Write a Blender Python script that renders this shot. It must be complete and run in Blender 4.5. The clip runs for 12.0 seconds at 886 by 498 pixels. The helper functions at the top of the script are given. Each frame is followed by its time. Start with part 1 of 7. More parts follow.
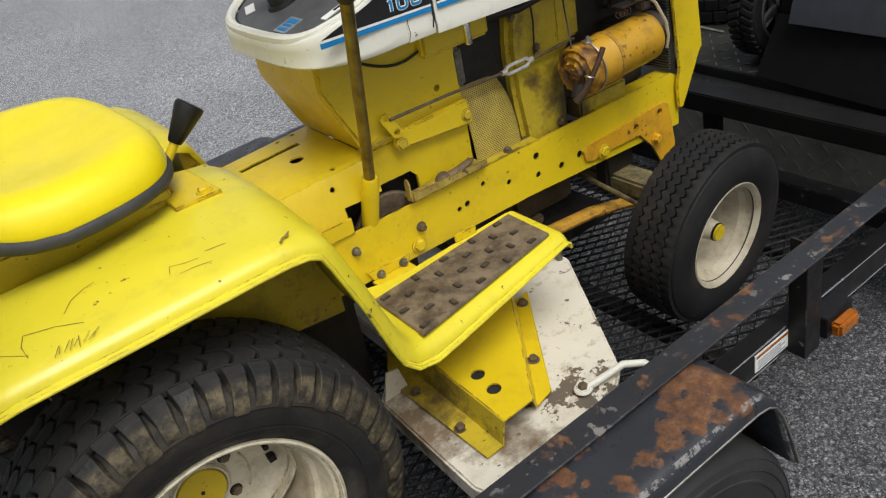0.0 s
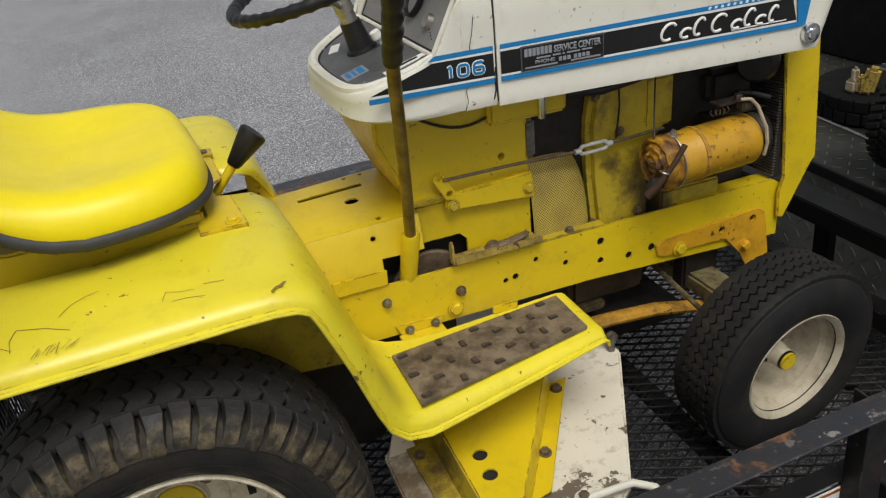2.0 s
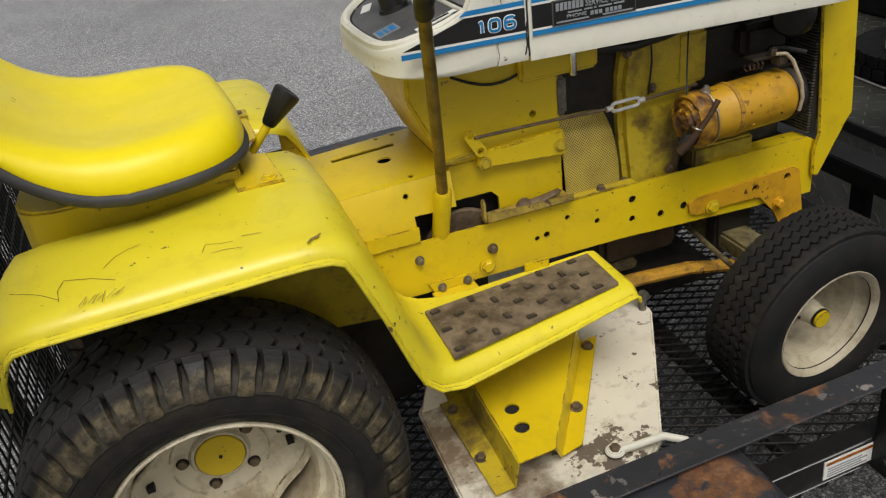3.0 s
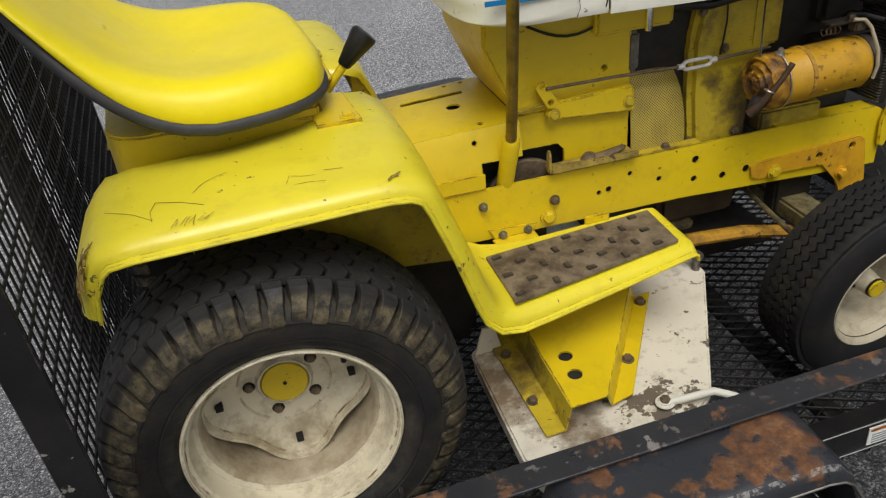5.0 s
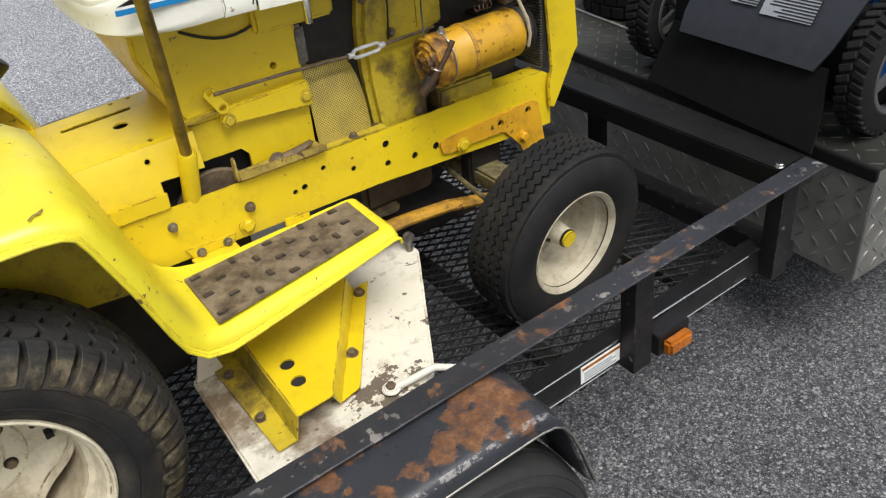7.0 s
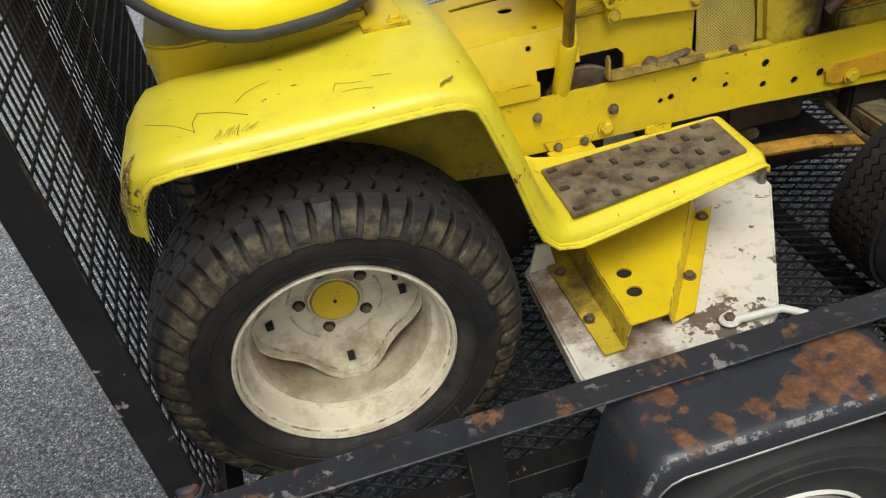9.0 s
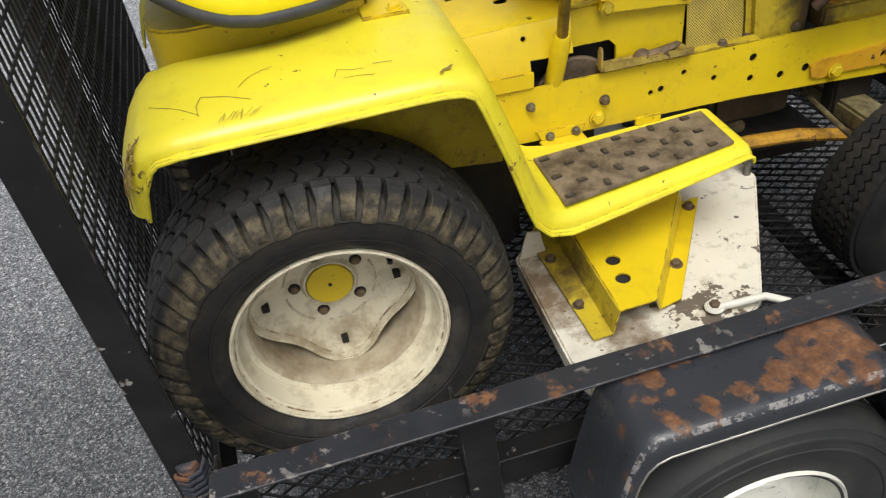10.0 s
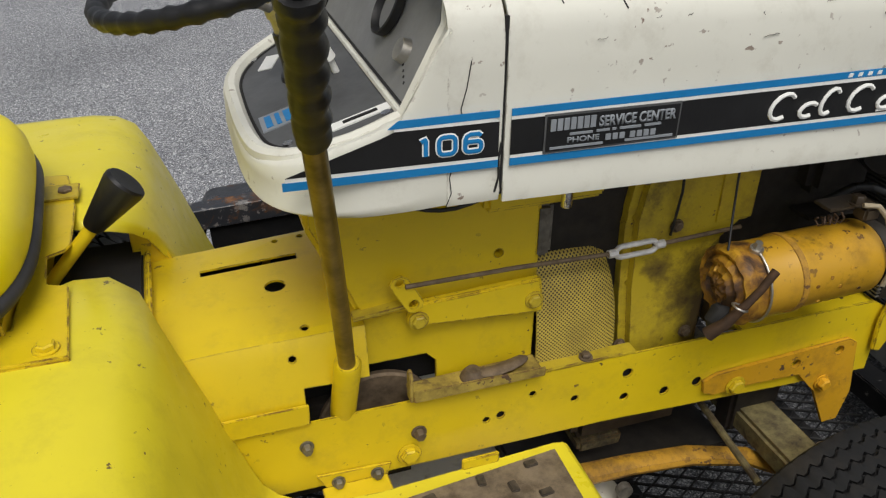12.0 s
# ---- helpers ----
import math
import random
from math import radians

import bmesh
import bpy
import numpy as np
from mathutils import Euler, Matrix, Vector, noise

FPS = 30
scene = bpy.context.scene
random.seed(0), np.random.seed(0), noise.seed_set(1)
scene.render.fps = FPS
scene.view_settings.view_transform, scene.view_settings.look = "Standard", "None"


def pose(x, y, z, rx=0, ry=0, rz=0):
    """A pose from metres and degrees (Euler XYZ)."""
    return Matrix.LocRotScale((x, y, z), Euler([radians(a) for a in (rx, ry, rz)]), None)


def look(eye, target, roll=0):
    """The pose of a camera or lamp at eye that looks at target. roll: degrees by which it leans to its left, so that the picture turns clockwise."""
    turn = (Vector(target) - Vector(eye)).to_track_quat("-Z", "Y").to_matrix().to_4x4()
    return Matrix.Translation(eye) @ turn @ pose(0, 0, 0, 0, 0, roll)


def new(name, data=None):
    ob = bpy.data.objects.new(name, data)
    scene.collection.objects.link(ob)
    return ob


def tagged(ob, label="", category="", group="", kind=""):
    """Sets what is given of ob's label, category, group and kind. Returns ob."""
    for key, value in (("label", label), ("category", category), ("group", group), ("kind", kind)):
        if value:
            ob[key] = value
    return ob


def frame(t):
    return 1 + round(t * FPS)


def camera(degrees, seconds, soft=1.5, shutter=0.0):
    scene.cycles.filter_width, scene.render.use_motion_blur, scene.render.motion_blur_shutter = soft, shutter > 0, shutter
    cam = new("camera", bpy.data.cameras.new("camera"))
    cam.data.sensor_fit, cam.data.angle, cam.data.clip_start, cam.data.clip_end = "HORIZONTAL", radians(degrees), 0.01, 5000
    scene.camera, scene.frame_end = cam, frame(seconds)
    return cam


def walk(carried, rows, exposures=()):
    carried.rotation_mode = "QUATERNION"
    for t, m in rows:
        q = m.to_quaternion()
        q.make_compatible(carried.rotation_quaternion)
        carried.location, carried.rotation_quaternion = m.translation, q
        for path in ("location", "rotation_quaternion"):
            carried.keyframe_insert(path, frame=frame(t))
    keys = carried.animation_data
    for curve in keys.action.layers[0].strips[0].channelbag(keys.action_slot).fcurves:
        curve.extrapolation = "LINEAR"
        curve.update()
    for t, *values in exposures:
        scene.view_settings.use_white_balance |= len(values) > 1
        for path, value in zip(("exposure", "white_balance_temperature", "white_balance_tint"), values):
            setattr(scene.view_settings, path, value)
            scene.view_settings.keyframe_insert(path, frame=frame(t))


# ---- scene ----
cam = camera(57.9, 12.0, soft=1.2)
PATH = [
    (0, (-0.045, -1.294, 1.177), (0.785, 0.189, 0.123), -14.4),
    (0.5, (0.107, -1.359, 1.161), (0.641, 0.268, 0.127), -13.2),
    (1, (0.173, -1.377, 1.194), (0.77, 0.297, 0.277), -8.4),
    (1.5, (0.172, -1.358, 1.204), (0.806, 0.319, 0.318), -6.8),
    (2, (0.156, -1.333, 1.193), (0.701, 0.344, 0.25), -8.3),
    (2.5, (0.172, -1.339, 1.178), (0.698, 0.327, 0.204), -9.2),
    (3, (0.142, -1.358, 1.175), (0.597, 0.321, 0.187), -9.9),
    (3.2, (0.131, -1.364, 1.174), (0.575, 0.316, 0.184), -10.1),
    (4.8, (0.091, -1.38, 1.182), (0.468, 0.306, 0.173), -9.7),
    (5, (0.072, -1.377, 1.181), (0.43, 0.277, 0.115), -8.1),
    (5.5, (0.083, -1.393, 1.163), (0.606, 0.23, 0.118), -7.5),
    (6, (0.156, -1.424, 1.17), (0.936, 0.081, 0.109), -7.6),
    (6.5, (0.191, -1.413, 1.163), (1.086, -0.026, 0.034), -6.7),
    (6.7, (0.199, -1.405, 1.165), (1.092, -0.023, 0.028), -6.9),
    (8.3, (0.105, -1.36, 1.12), (0.562, 0.187, -0.062), -11.3),
    (8.5, (0.092, -1.352, 1.131), (0.489, 0.205, -0.059), -10.6),
    (9, (0.06, -1.337, 1.139), (0.268, 0.246, -0.064), -11.3),
    (9.5, (0.035, -1.347, 1.141), (0.228, 0.238, -0.063), -10.9),
    (10, (0.035, -1.356, 1.153), (0.281, 0.201, -0.078), -9.7),
    (10.5, (0.07, -1.357, 1.169), (0.431, 0.199, -0.034), -7.6),
    (11, (0.15, -1.27, 1.164), (0.618, 0.271, -0.022), -8.3),
    (11.5, (0.249, -1.062, 1.17), (0.779, 0.49, 0.025), -3.4),
    (12, (0.38, -0.87, 1.154), (0.887, 0.762, 0.115), -2.1),
]
walk(cam, [(t, look(eye, target, roll)) for t, eye, target, roll in PATH],
     exposures=[(0.0, -0.07, 6500, 10), (0.5, -0.32, 6750, 10), (1.0, -0.1, 6500, 10), (1.5, -0.25, 6550, 10), (3.0, -0.30, 6900, 10), (5.0, -0.28, 6700, 10), (5.5, -0.28, 6600, 10),
                (6.0, 0.12, 6500, 10), (6.5, 0.45, 6450, 10), (8.5, -0.08, 6550, 10), (9.5, 0.06, 6550, 10), (10.5, 0.23, 6500, 10), (11.0, -0.24, 7100, 10), (11.5, -0.34, 6850, 10), (12.0, -0.28, 6600, 10)])

GROUND = -0.37   # the trailer's floor lies at z = 0

# ---- light ----
world = bpy.data.worlds.new("sky")
scene.world = world
world.use_nodes = True
wn = world.node_tree.nodes
sky = wn.new("ShaderNodeTexSky")
sky.sky_type, sky.sun_disc = "NISHITA", False
sky.sun_elevation, sky.sun_rotation = radians(61), radians(185)
sky.air_density, sky.dust_density = 1.0, 3.0
wn["Background"].inputs["Strength"].default_value = 0.125
haze = wn.new("ShaderNodeHueSaturation")
haze.inputs["Saturation"].default_value = 0.35
world.node_tree.links.new(sky.outputs[0], haze.inputs["Color"])
world.node_tree.links.new(haze.outputs[0], wn["Background"].inputs[0])
sun = new("sun", bpy.data.lights.new("sun", "SUN"))
sun.data.energy, sun.data.angle, sun.data.color = 2.5, radians(34), (1.0, 0.985, 0.955)
sun.matrix_world = look((-0.3, -3.3, 6), (0, 0, 0))


# ---- materials ----
def nodes(name):
    m = bpy.data.materials.new(name)
    m.use_nodes = True
    t = m.node_tree
    return m, t, t.nodes["Principled BSDF"], t.links


def coords(t, scale=(1, 1, 1), shift=True):
    tc, mp = t.nodes.new("ShaderNodeTexCoord"), t.nodes.new("ShaderNodeMapping")
    mp.inputs["Scale"].default_value = scale
    info, mul, add = t.nodes.new("ShaderNodeObjectInfo"), t.nodes.new("ShaderNodeMath"), t.nodes.new("ShaderNodeVectorMath")
    mul.operation = "MULTIPLY"
    mul.inputs[1].default_value = 9.0 if shift else 0.0
    t.links.new(info.outputs["Random"], mul.inputs[0])
    t.links.new(tc.outputs["Object"], add.inputs[0])
    t.links.new(mul.outputs[0], add.inputs[1])
    t.links.new(add.outputs[0], mp.inputs[0])
    return mp.outputs[0]


def noise_tex(t, vec, scale, detail=4, rough=0.6, distort=0.0):
    n = t.nodes.new("ShaderNodeTexNoise")
    n.inputs["Scale"].default_value, n.inputs["Detail"].default_value = scale, detail
    n.inputs["Roughness"].default_value, n.inputs["Distortion"].default_value = rough, distort
    t.links.new(vec, n.inputs["Vector"])
    return n.outputs["Fac"]


def ramp(t, fac, stops):
    r = t.nodes.new("ShaderNodeValToRGB")
    while len(r.color_ramp.elements) < len(stops):
        r.color_ramp.elements.new(0.5)
    for e, (p, c) in zip(r.color_ramp.elements, stops):
        e.position, e.color = p, (c, c, c, 1) if isinstance(c, (int, float)) else (*c, 1)
    t.links.new(fac, r.inputs[0])
    return r.outputs[0]


def mix(t, fac, a, b, mode="MIX"):
    m = t.nodes.new("ShaderNodeMix")
    m.data_type, m.blend_type = "RGBA", mode
    for s, v in ((m.inputs[0], fac), (m.inputs[6], a), (m.inputs[7], b)):
        if isinstance(v, (int, float)):
            s.default_value = v if s == m.inputs[0] else (v, v, v, 1)
        elif isinstance(v, tuple):
            s.default_value = (*v, 1)
        else:
            t.links.new(v, s)
    return m.outputs[2]


def bump(t, b, height, strength, dist=0.002):
    n = t.nodes.new("ShaderNodeBump")
    n.inputs["Strength"].default_value, n.inputs["Distance"].default_value = strength, dist
    t.links.new(height, n.inputs["Height"])
    t.links.new(n.outputs[0], b.inputs["Normal"])


def spots_near(t, places, scale, detail):
    """Noise that grows round some places: (centre, radius, strength)."""
    tc = t.nodes.new("ShaderNodeTexCoord")
    total = noise_tex(t, tc.outputs["Object"], scale, detail, 0.68)
    for at, radius, strength in places:
        far = t.nodes.new("ShaderNodeVectorMath")
        far.operation = "DISTANCE"
        far.inputs[1].default_value = at
        t.links.new(tc.outputs["Object"], far.inputs[0])
        near = t.nodes.new("ShaderNodeMapRange")
        near.interpolation_type = "SMOOTHSTEP"
        near.inputs["From Min"].default_value, near.inputs["From Max"].default_value = radius, 0.0
        near.inputs["To Max"].default_value = strength
        t.links.new(far.outputs["Value"], near.inputs["Value"])
        add = t.nodes.new("ShaderNodeMath")
        t.links.new(total, add.inputs[0])
        t.links.new(near.outputs[0], add.inputs[1])
        total = add.outputs[0]
    return total


def edges(t, v, radius=0.003, keep=0.5, scale=40):
    """Where edges are knocked: 1 along sharp edges, broken up by noise."""
    bev, geo, dot = t.nodes.new("ShaderNodeBevel"), t.nodes.new("ShaderNodeNewGeometry"), t.nodes.new("ShaderNodeVectorMath")
    bev.samples = 5
    bev.inputs["Radius"].default_value = radius
    dot.operation = "DOT_PRODUCT"
    t.links.new(bev.outputs[0], dot.inputs[0])
    t.links.new(geo.outputs["Normal"], dot.inputs[1])
    rim = ramp(t, dot.outputs["Value"], [(0.84, 1.0), (0.985, 0.0)])
    return mix(t, 1.0, rim, ramp(t, noise_tex(t, v, scale, 6, 0.7), [(keep, 0.0), (keep + 0.12, 1.0)]), "MULTIPLY")


def paint(name, col, dirt=(0.16, 0.10, 0.04), amount=0.5, rough=0.38, chips=0.66, chipcol=(0.09, 0.05, 0.03), coat=0.25, fade=0.8, wear=(), wearcol=(0.12, 0.10, 0.085), wearscale=30, oil=(), edge=0.46, edgecol=(0.13, 0.065, 0.02), oilcol=(0.04, 0.023, 0.009), caked=0.52):
    """Old enamel: broad fading, brown grime, fine chips."""
    m, t, b, l = nodes(name)
    v = coords(t)
    base = mix(t, ramp(t, noise_tex(t, v, 5, 3), [(0.3, 0.0), (0.7, 1.0)]), col, tuple(c * fade for c in col))
    grime = ramp(t, noise_tex(t, v, 17, 8, 0.72), [(caked, 0.0), (caked + 0.28, amount)])
    c = mix(t, grime, base, dirt)
    spots = ramp(t, noise_tex(t, v, 90, 3, 0.55), [(chips, 0.0), (chips + 0.03, 1.0)])
    where = ramp(t, noise_tex(t, v, 7, 2), [(0.45, 0.0), (0.62, 1.0)])
    c = mix(t, mix(t, 1.0, spots, where, "MULTIPLY"), c, chipcol)
    if edge:
        c = mix(t, edges(t, v, keep=edge), c, edgecol)
    if wear:
        worn = ramp(t, spots_near(t, wear, wearscale, 7), [(0.66, 0.0), (0.675, 1.0)])
        c = mix(t, worn, c, wearcol)
    if oil:
        c = mix(t, ramp(t, spots_near(t, oil, 26, 8), [(0.56, 0.0), (0.70, 0.55), (0.88, 0.95)]), c, oilcol)
    l.new(c, b.inputs["Base Color"])
    l.new(ramp(t, noise_tex(t, v, 24, 5), [(0.3, rough), (0.75, min(1, rough + 0.25))]), b.inputs["Roughness"])
    b.inputs["Coat Weight"].default_value, b.inputs["Coat Roughness"].default_value = coat, 0.25
    bump(t, b, noise_tex(t, v, 180, 4), 0.12, 0.001)
    return m


def plain(name, col, rough=0.5, metal=0.0, var=0.25, scale=30, bmp=0.2, spec=0.5):
    m, t, b, l = nodes(name)
    v = coords(t)
    f = noise_tex(t, v, scale, 6, 0.65)
    l.new(mix(t, ramp(t, f, [(0.3, 0.0), (0.7, 1.0)]), tuple(c * (1 - var) for c in col), tuple(min(1, c * (1 + var)) for c in col)), b.inputs["Base Color"])
    l.new(ramp(t, noise_tex(t, v, scale * 0.6, 4), [(0.3, max(0.05, rough - 0.08)), (0.7, min(1, rough + 0.12))]), b.inputs["Roughness"])
    b.inputs["Metallic"].default_value = metal
    b.inputs["Specular IOR Level"].default_value = spec
    bump(t, b, noise_tex(t, v, scale * 6, 4), bmp, 0.001)
    return m


def rusty(name, col=(0.009, 0.009, 0.0095), amount=0.56, rough=0.42, scale=8, chips=0.66, spec=0.4, warp=0.4, edge=None, crisp=0.055, places=()):
    """Black painted steel with rust blooming through and pale scuffs."""
    m, t, b, l = nodes(name)
    v = coords(t)
    rust = ramp(t, noise_tex(t, v, 38, 9, 0.75), [(0.3, (0.050, 0.022, 0.012)), (0.5, (0.145, 0.062, 0.024)), (0.72, (0.28, 0.140, 0.062))])
    bloom = spots_near(t, places, scale, 10) if places else noise_tex(t, v, scale, 10, 0.72, warp)
    mask = ramp(t, bloom, [(amount, 0.0), (amount + crisp, 0.92)])
    mask = mix(t, 1.0, mask, ramp(t, noise_tex(t, v, 55, 8, 0.8), [(0.36, 0.15), (0.5, 1.0)]), "MULTIPLY")
    scuff = ramp(t, noise_tex(t, v, 42, 5, 0.65), [(chips, 0.0), (chips + 0.04, 0.8)])
    where = ramp(t, noise_tex(t, v, 6, 2), [(0.42, 0.0), (0.6, 1.0)])
    scuff = mix(t, 1.0, scuff, where, "MULTIPLY")
    film = ramp(t, noise_tex(t, v, 13, 6, 0.7), [(0.45, 0.0), (0.8, 0.28)])
    c = mix(t, noise_tex(t, v, 6, 3), col, tuple(x * 2.2 for x in col))
    c = mix(t, film, c, (0.05, 0.044, 0.038))
    c = mix(t, scuff, c, (0.27, 0.25, 0.23))
    c = mix(t, mask, c, rust)
    c = mix(t, edges(t, v, 0.0025, 0.5, 30), c, (0.20, 0.17, 0.15))
    if edge is not None:
        # paint knocked off along the outer shoulder
        tc, sp, ab = t.nodes.new("ShaderNodeTexCoord"), t.nodes.new("ShaderNodeSeparateXYZ"), t.nodes.new("ShaderNodeMath")
        l.new(tc.outputs["Object"], sp.inputs[0])
        ab.operation = "ABSOLUTE"
        l.new(sp.outputs["Y"], ab.inputs[0])
        near = t.nodes.new("ShaderNodeMath")
        near.operation, near.inputs[1].default_value, near.inputs[2].default_value = "COMPARE", edge, 0.0036
        l.new(ab.outputs[0], near.inputs[0])
        bare = ramp(t, noise_tex(t, v, 60, 7, 0.75), [(0.48, 0.0), (0.55, 0.75)])
        c = mix(t, mix(t, 1.0, bare, near.outputs[0], "MULTIPLY"), c, (0.28, 0.265, 0.25))
    l.new(c, b.inputs["Base Color"])
    l.new(mix(t, mask, ramp(t, noise_tex(t, v, 25, 4), [(0.3, rough - 0.1), (0.7, rough + 0.15)]), 0.85), b.inputs["Roughness"])
    b.inputs["Specular IOR Level"].default_value = spec
    bump(t, b, noise_tex(t, v, 120, 6), 0.35, 0.0015)
    return m


def turf_rubber(name, mud=1.0):
    """Black rubber, bare of mud on the sidewall, dried mud on the shoulder."""
    m, t, b, l = nodes(name)
    tc, sp = t.nodes.new("ShaderNodeTexCoord"), t.nodes.new("ShaderNodeSeparateXYZ")
    l.new(tc.outputs["Object"], sp.inputs[0])
    v = coords(t)
    flat = t.nodes.new("ShaderNodeCombineXYZ")
    l.new(sp.outputs["X"], flat.inputs["X"])
    l.new(sp.outputs["Z"], flat.inputs["Z"])
    rad = t.nodes.new("ShaderNodeVectorMath")
    rad.operation = "LENGTH"
    l.new(flat.outputs[0], rad.inputs[0])
    side = t.nodes.new("ShaderNodeMath")
    side.operation = "ABSOLUTE"
    l.new(sp.outputs["Y"], side.inputs[0])

    def step(val, a, c):
        r = t.nodes.new("ShaderNodeMapRange")
        r.inputs["From Min"].default_value, r.inputs["From Max"].default_value = a, c
        l.new(val, r.inputs["Value"])
        return r.outputs[0]

    band = mix(t, 1.0, step(rad.outputs["Value"], 0.218, 0.240), step(rad.outputs["Value"], 0.276, 0.268), "MULTIPLY")
    band = mix(t, 1.0, band, step(side.outputs[0], 0.080, 0.095), "MULTIPLY")
    band = mix(t, 1.0, band, ramp(t, noise_tex(t, v, 16, 6, 0.7), [(0.32, 0.15), (0.56, 1.0)]), "MULTIPLY")
    band = mix(t, 1.0, band, mud, "MULTIPLY")
    ring = mix(t, 1.0, step(rad.outputs["Value"], 0.205, 0.185), ramp(t, noise_tex(t, v, 12, 6, 0.7), [(0.48, 0.0), (0.78, 0.35)]), "MULTIPLY")
    worn = step(rad.outputs["Value"], 0.278, 0.284)
    loose = ramp(t, noise_tex(t, v, 11, 8, 0.72), [(0.44, 0.0), (0.85, 0.34)])
    c = mix(t, noise_tex(t, v, 40, 4), (0.0072, 0.0074, 0.0077), (0.0155, 0.0155, 0.0152))
    c = mix(t, loose, c, (0.085, 0.06, 0.032))
    c = mix(t, mix(t, 1.0, worn, 0.42, "MULTIPLY"), c, mix(t, noise_tex(t, v, 33, 5), (0.020, 0.021, 0.023), (0.060, 0.058, 0.054)))
    c = mix(t, ring, c, (0.16, 0.14, 0.11))
    c = mix(t, band, c, mix(t, ramp(t, noise_tex(t, v, 48, 7, 0.75), [(0.40, 0.0), (0.62, 1.0)]), (0.020, 0.0175, 0.012), (0.135, 0.108, 0.062)))
    l.new(c, b.inputs["Base Color"])
    l.new(ramp(t, noise_tex(t, v, 20, 5), [(0.35, 0.48), (0.65, 0.85)]), b.inputs["Roughness"])
    b.inputs["Specular IOR Level"].default_value = 0.35
    bump(t, b, mix(t, 0.5, noise_tex(t, v, 160, 4), noise_tex(t, v, 45, 5)), 0.6, 0.004)
    return m


def rubber(name, col=(0.010, 0.010, 0.0105), dust=(0.12, 0.092, 0.06), amount=0.6, lo=0.42, spec=0.5):
    m, t, b, l = nodes(name)
    v = coords(t)
    f = ramp(t, noise_tex(t, v, 9, 7, 0.7), [(lo, 0.0), (lo + 0.35, amount)])
    l.new(mix(t, f, mix(t, noise_tex(t, v, 40, 4), col, tuple(c * 1.6 for c in col)), dust), b.inputs["Base Color"])
    b.inputs["Roughness"].default_value = 0.72
    b.inputs["Specular IOR Level"].default_value = spec
    bump(t, b, noise_tex(t, v, 160, 4), 0.25, 0.001)
    return m


def asphalt_mat():
    m, t, b, l = nodes("asphalt")
    v = coords(t)
    warp = t.nodes.new("ShaderNodeTexNoise")
    warp.inputs["Scale"].default_value = 90
    l.new(v, warp.inputs["Vector"])
    bent = t.nodes.new("ShaderNodeVectorMath")
    bent.operation, bent.inputs[1].default_value = "MULTIPLY_ADD", (0.006, 0.006, 0.006)
    l.new(warp.outputs["Color"], bent.inputs[0])
    l.new(v, bent.inputs[2])
    colours, heights = [], []
    for scale in (135, 260):
        vo = t.nodes.new("ShaderNodeTexVoronoi")
        vo.inputs["Scale"].default_value = scale
        l.new(bent.outputs[0], vo.inputs["Vector"])
        sep = t.nodes.new("ShaderNodeSeparateColor")
        l.new(vo.outputs["Color"], sep.inputs[0])
        stone = ramp(t, sep.outputs[0], [(0.0, (0.03, 0.031, 0.034)), (0.45, (0.115, 0.118, 0.126)), (0.78, (0.26, 0.26, 0.262)), (1.0, (0.5, 0.49, 0.47))])
        low = ramp(t, vo.outputs["Distance"], [(0.25, 1.0), (0.8, 0.25)])
        colours.append(mix(t, 1.0, stone, low, "MULTIPLY"))
        heights.append(low)
    pick = ramp(t, noise_tex(t, v, 75, 3), [(0.46, 0.0), (0.54, 1.0)])
    c = mix(t, pick, colours[0], colours[1])
    big = ramp(t, noise_tex(t, v, 0.8, 5), [(0.3, 0.82), (0.7, 1.12)])
    # albedo climbs with y: the far ground's extra brightness is painted in
    tc, sp, far_gain = t.nodes.new("ShaderNodeTexCoord"), t.nodes.new("ShaderNodeSeparateXYZ"), t.nodes.new("ShaderNodeMapRange")
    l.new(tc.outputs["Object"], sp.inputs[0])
    far_gain.inputs["From Min"].default_value, far_gain.inputs["From Max"].default_value = -0.1, 2.2
    far_gain.inputs["To Min"].default_value, far_gain.inputs["To Max"].default_value = 0.76, 2.35
    l.new(sp.outputs["Y"], far_gain.inputs["Value"])
    c = mix(t, 1.0, mix(t, 1.0, c, far_gain.outputs[0], "MULTIPLY"), (0.985, 1.0, 1.025), "MULTIPLY")
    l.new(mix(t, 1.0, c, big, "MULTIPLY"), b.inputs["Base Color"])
    b.inputs["Roughness"].default_value = 0.62
    bump(t, b, mix(t, pick, heights[0], heights[1]), 0.45, 0.003)
    return m


YELLOW = paint("yellow_enamel", (0.735, 0.535, 0.010), edge=0.43, amount=0.30, rough=0.30, fade=0.86)
YELLOW_FENDER = paint("scratched_yellow_enamel", (0.775, 0.660, 0.030), amount=0.22, rough=0.27, chips=0.71, fade=0.88, wear=(((-0.228, -0.41, 0.36), 0.075, 0.17), ((0.29, -0.43, 0.24), 0.06, 0.06)), wearcol=(0.13, 0.08, 0.03), wearscale=55)
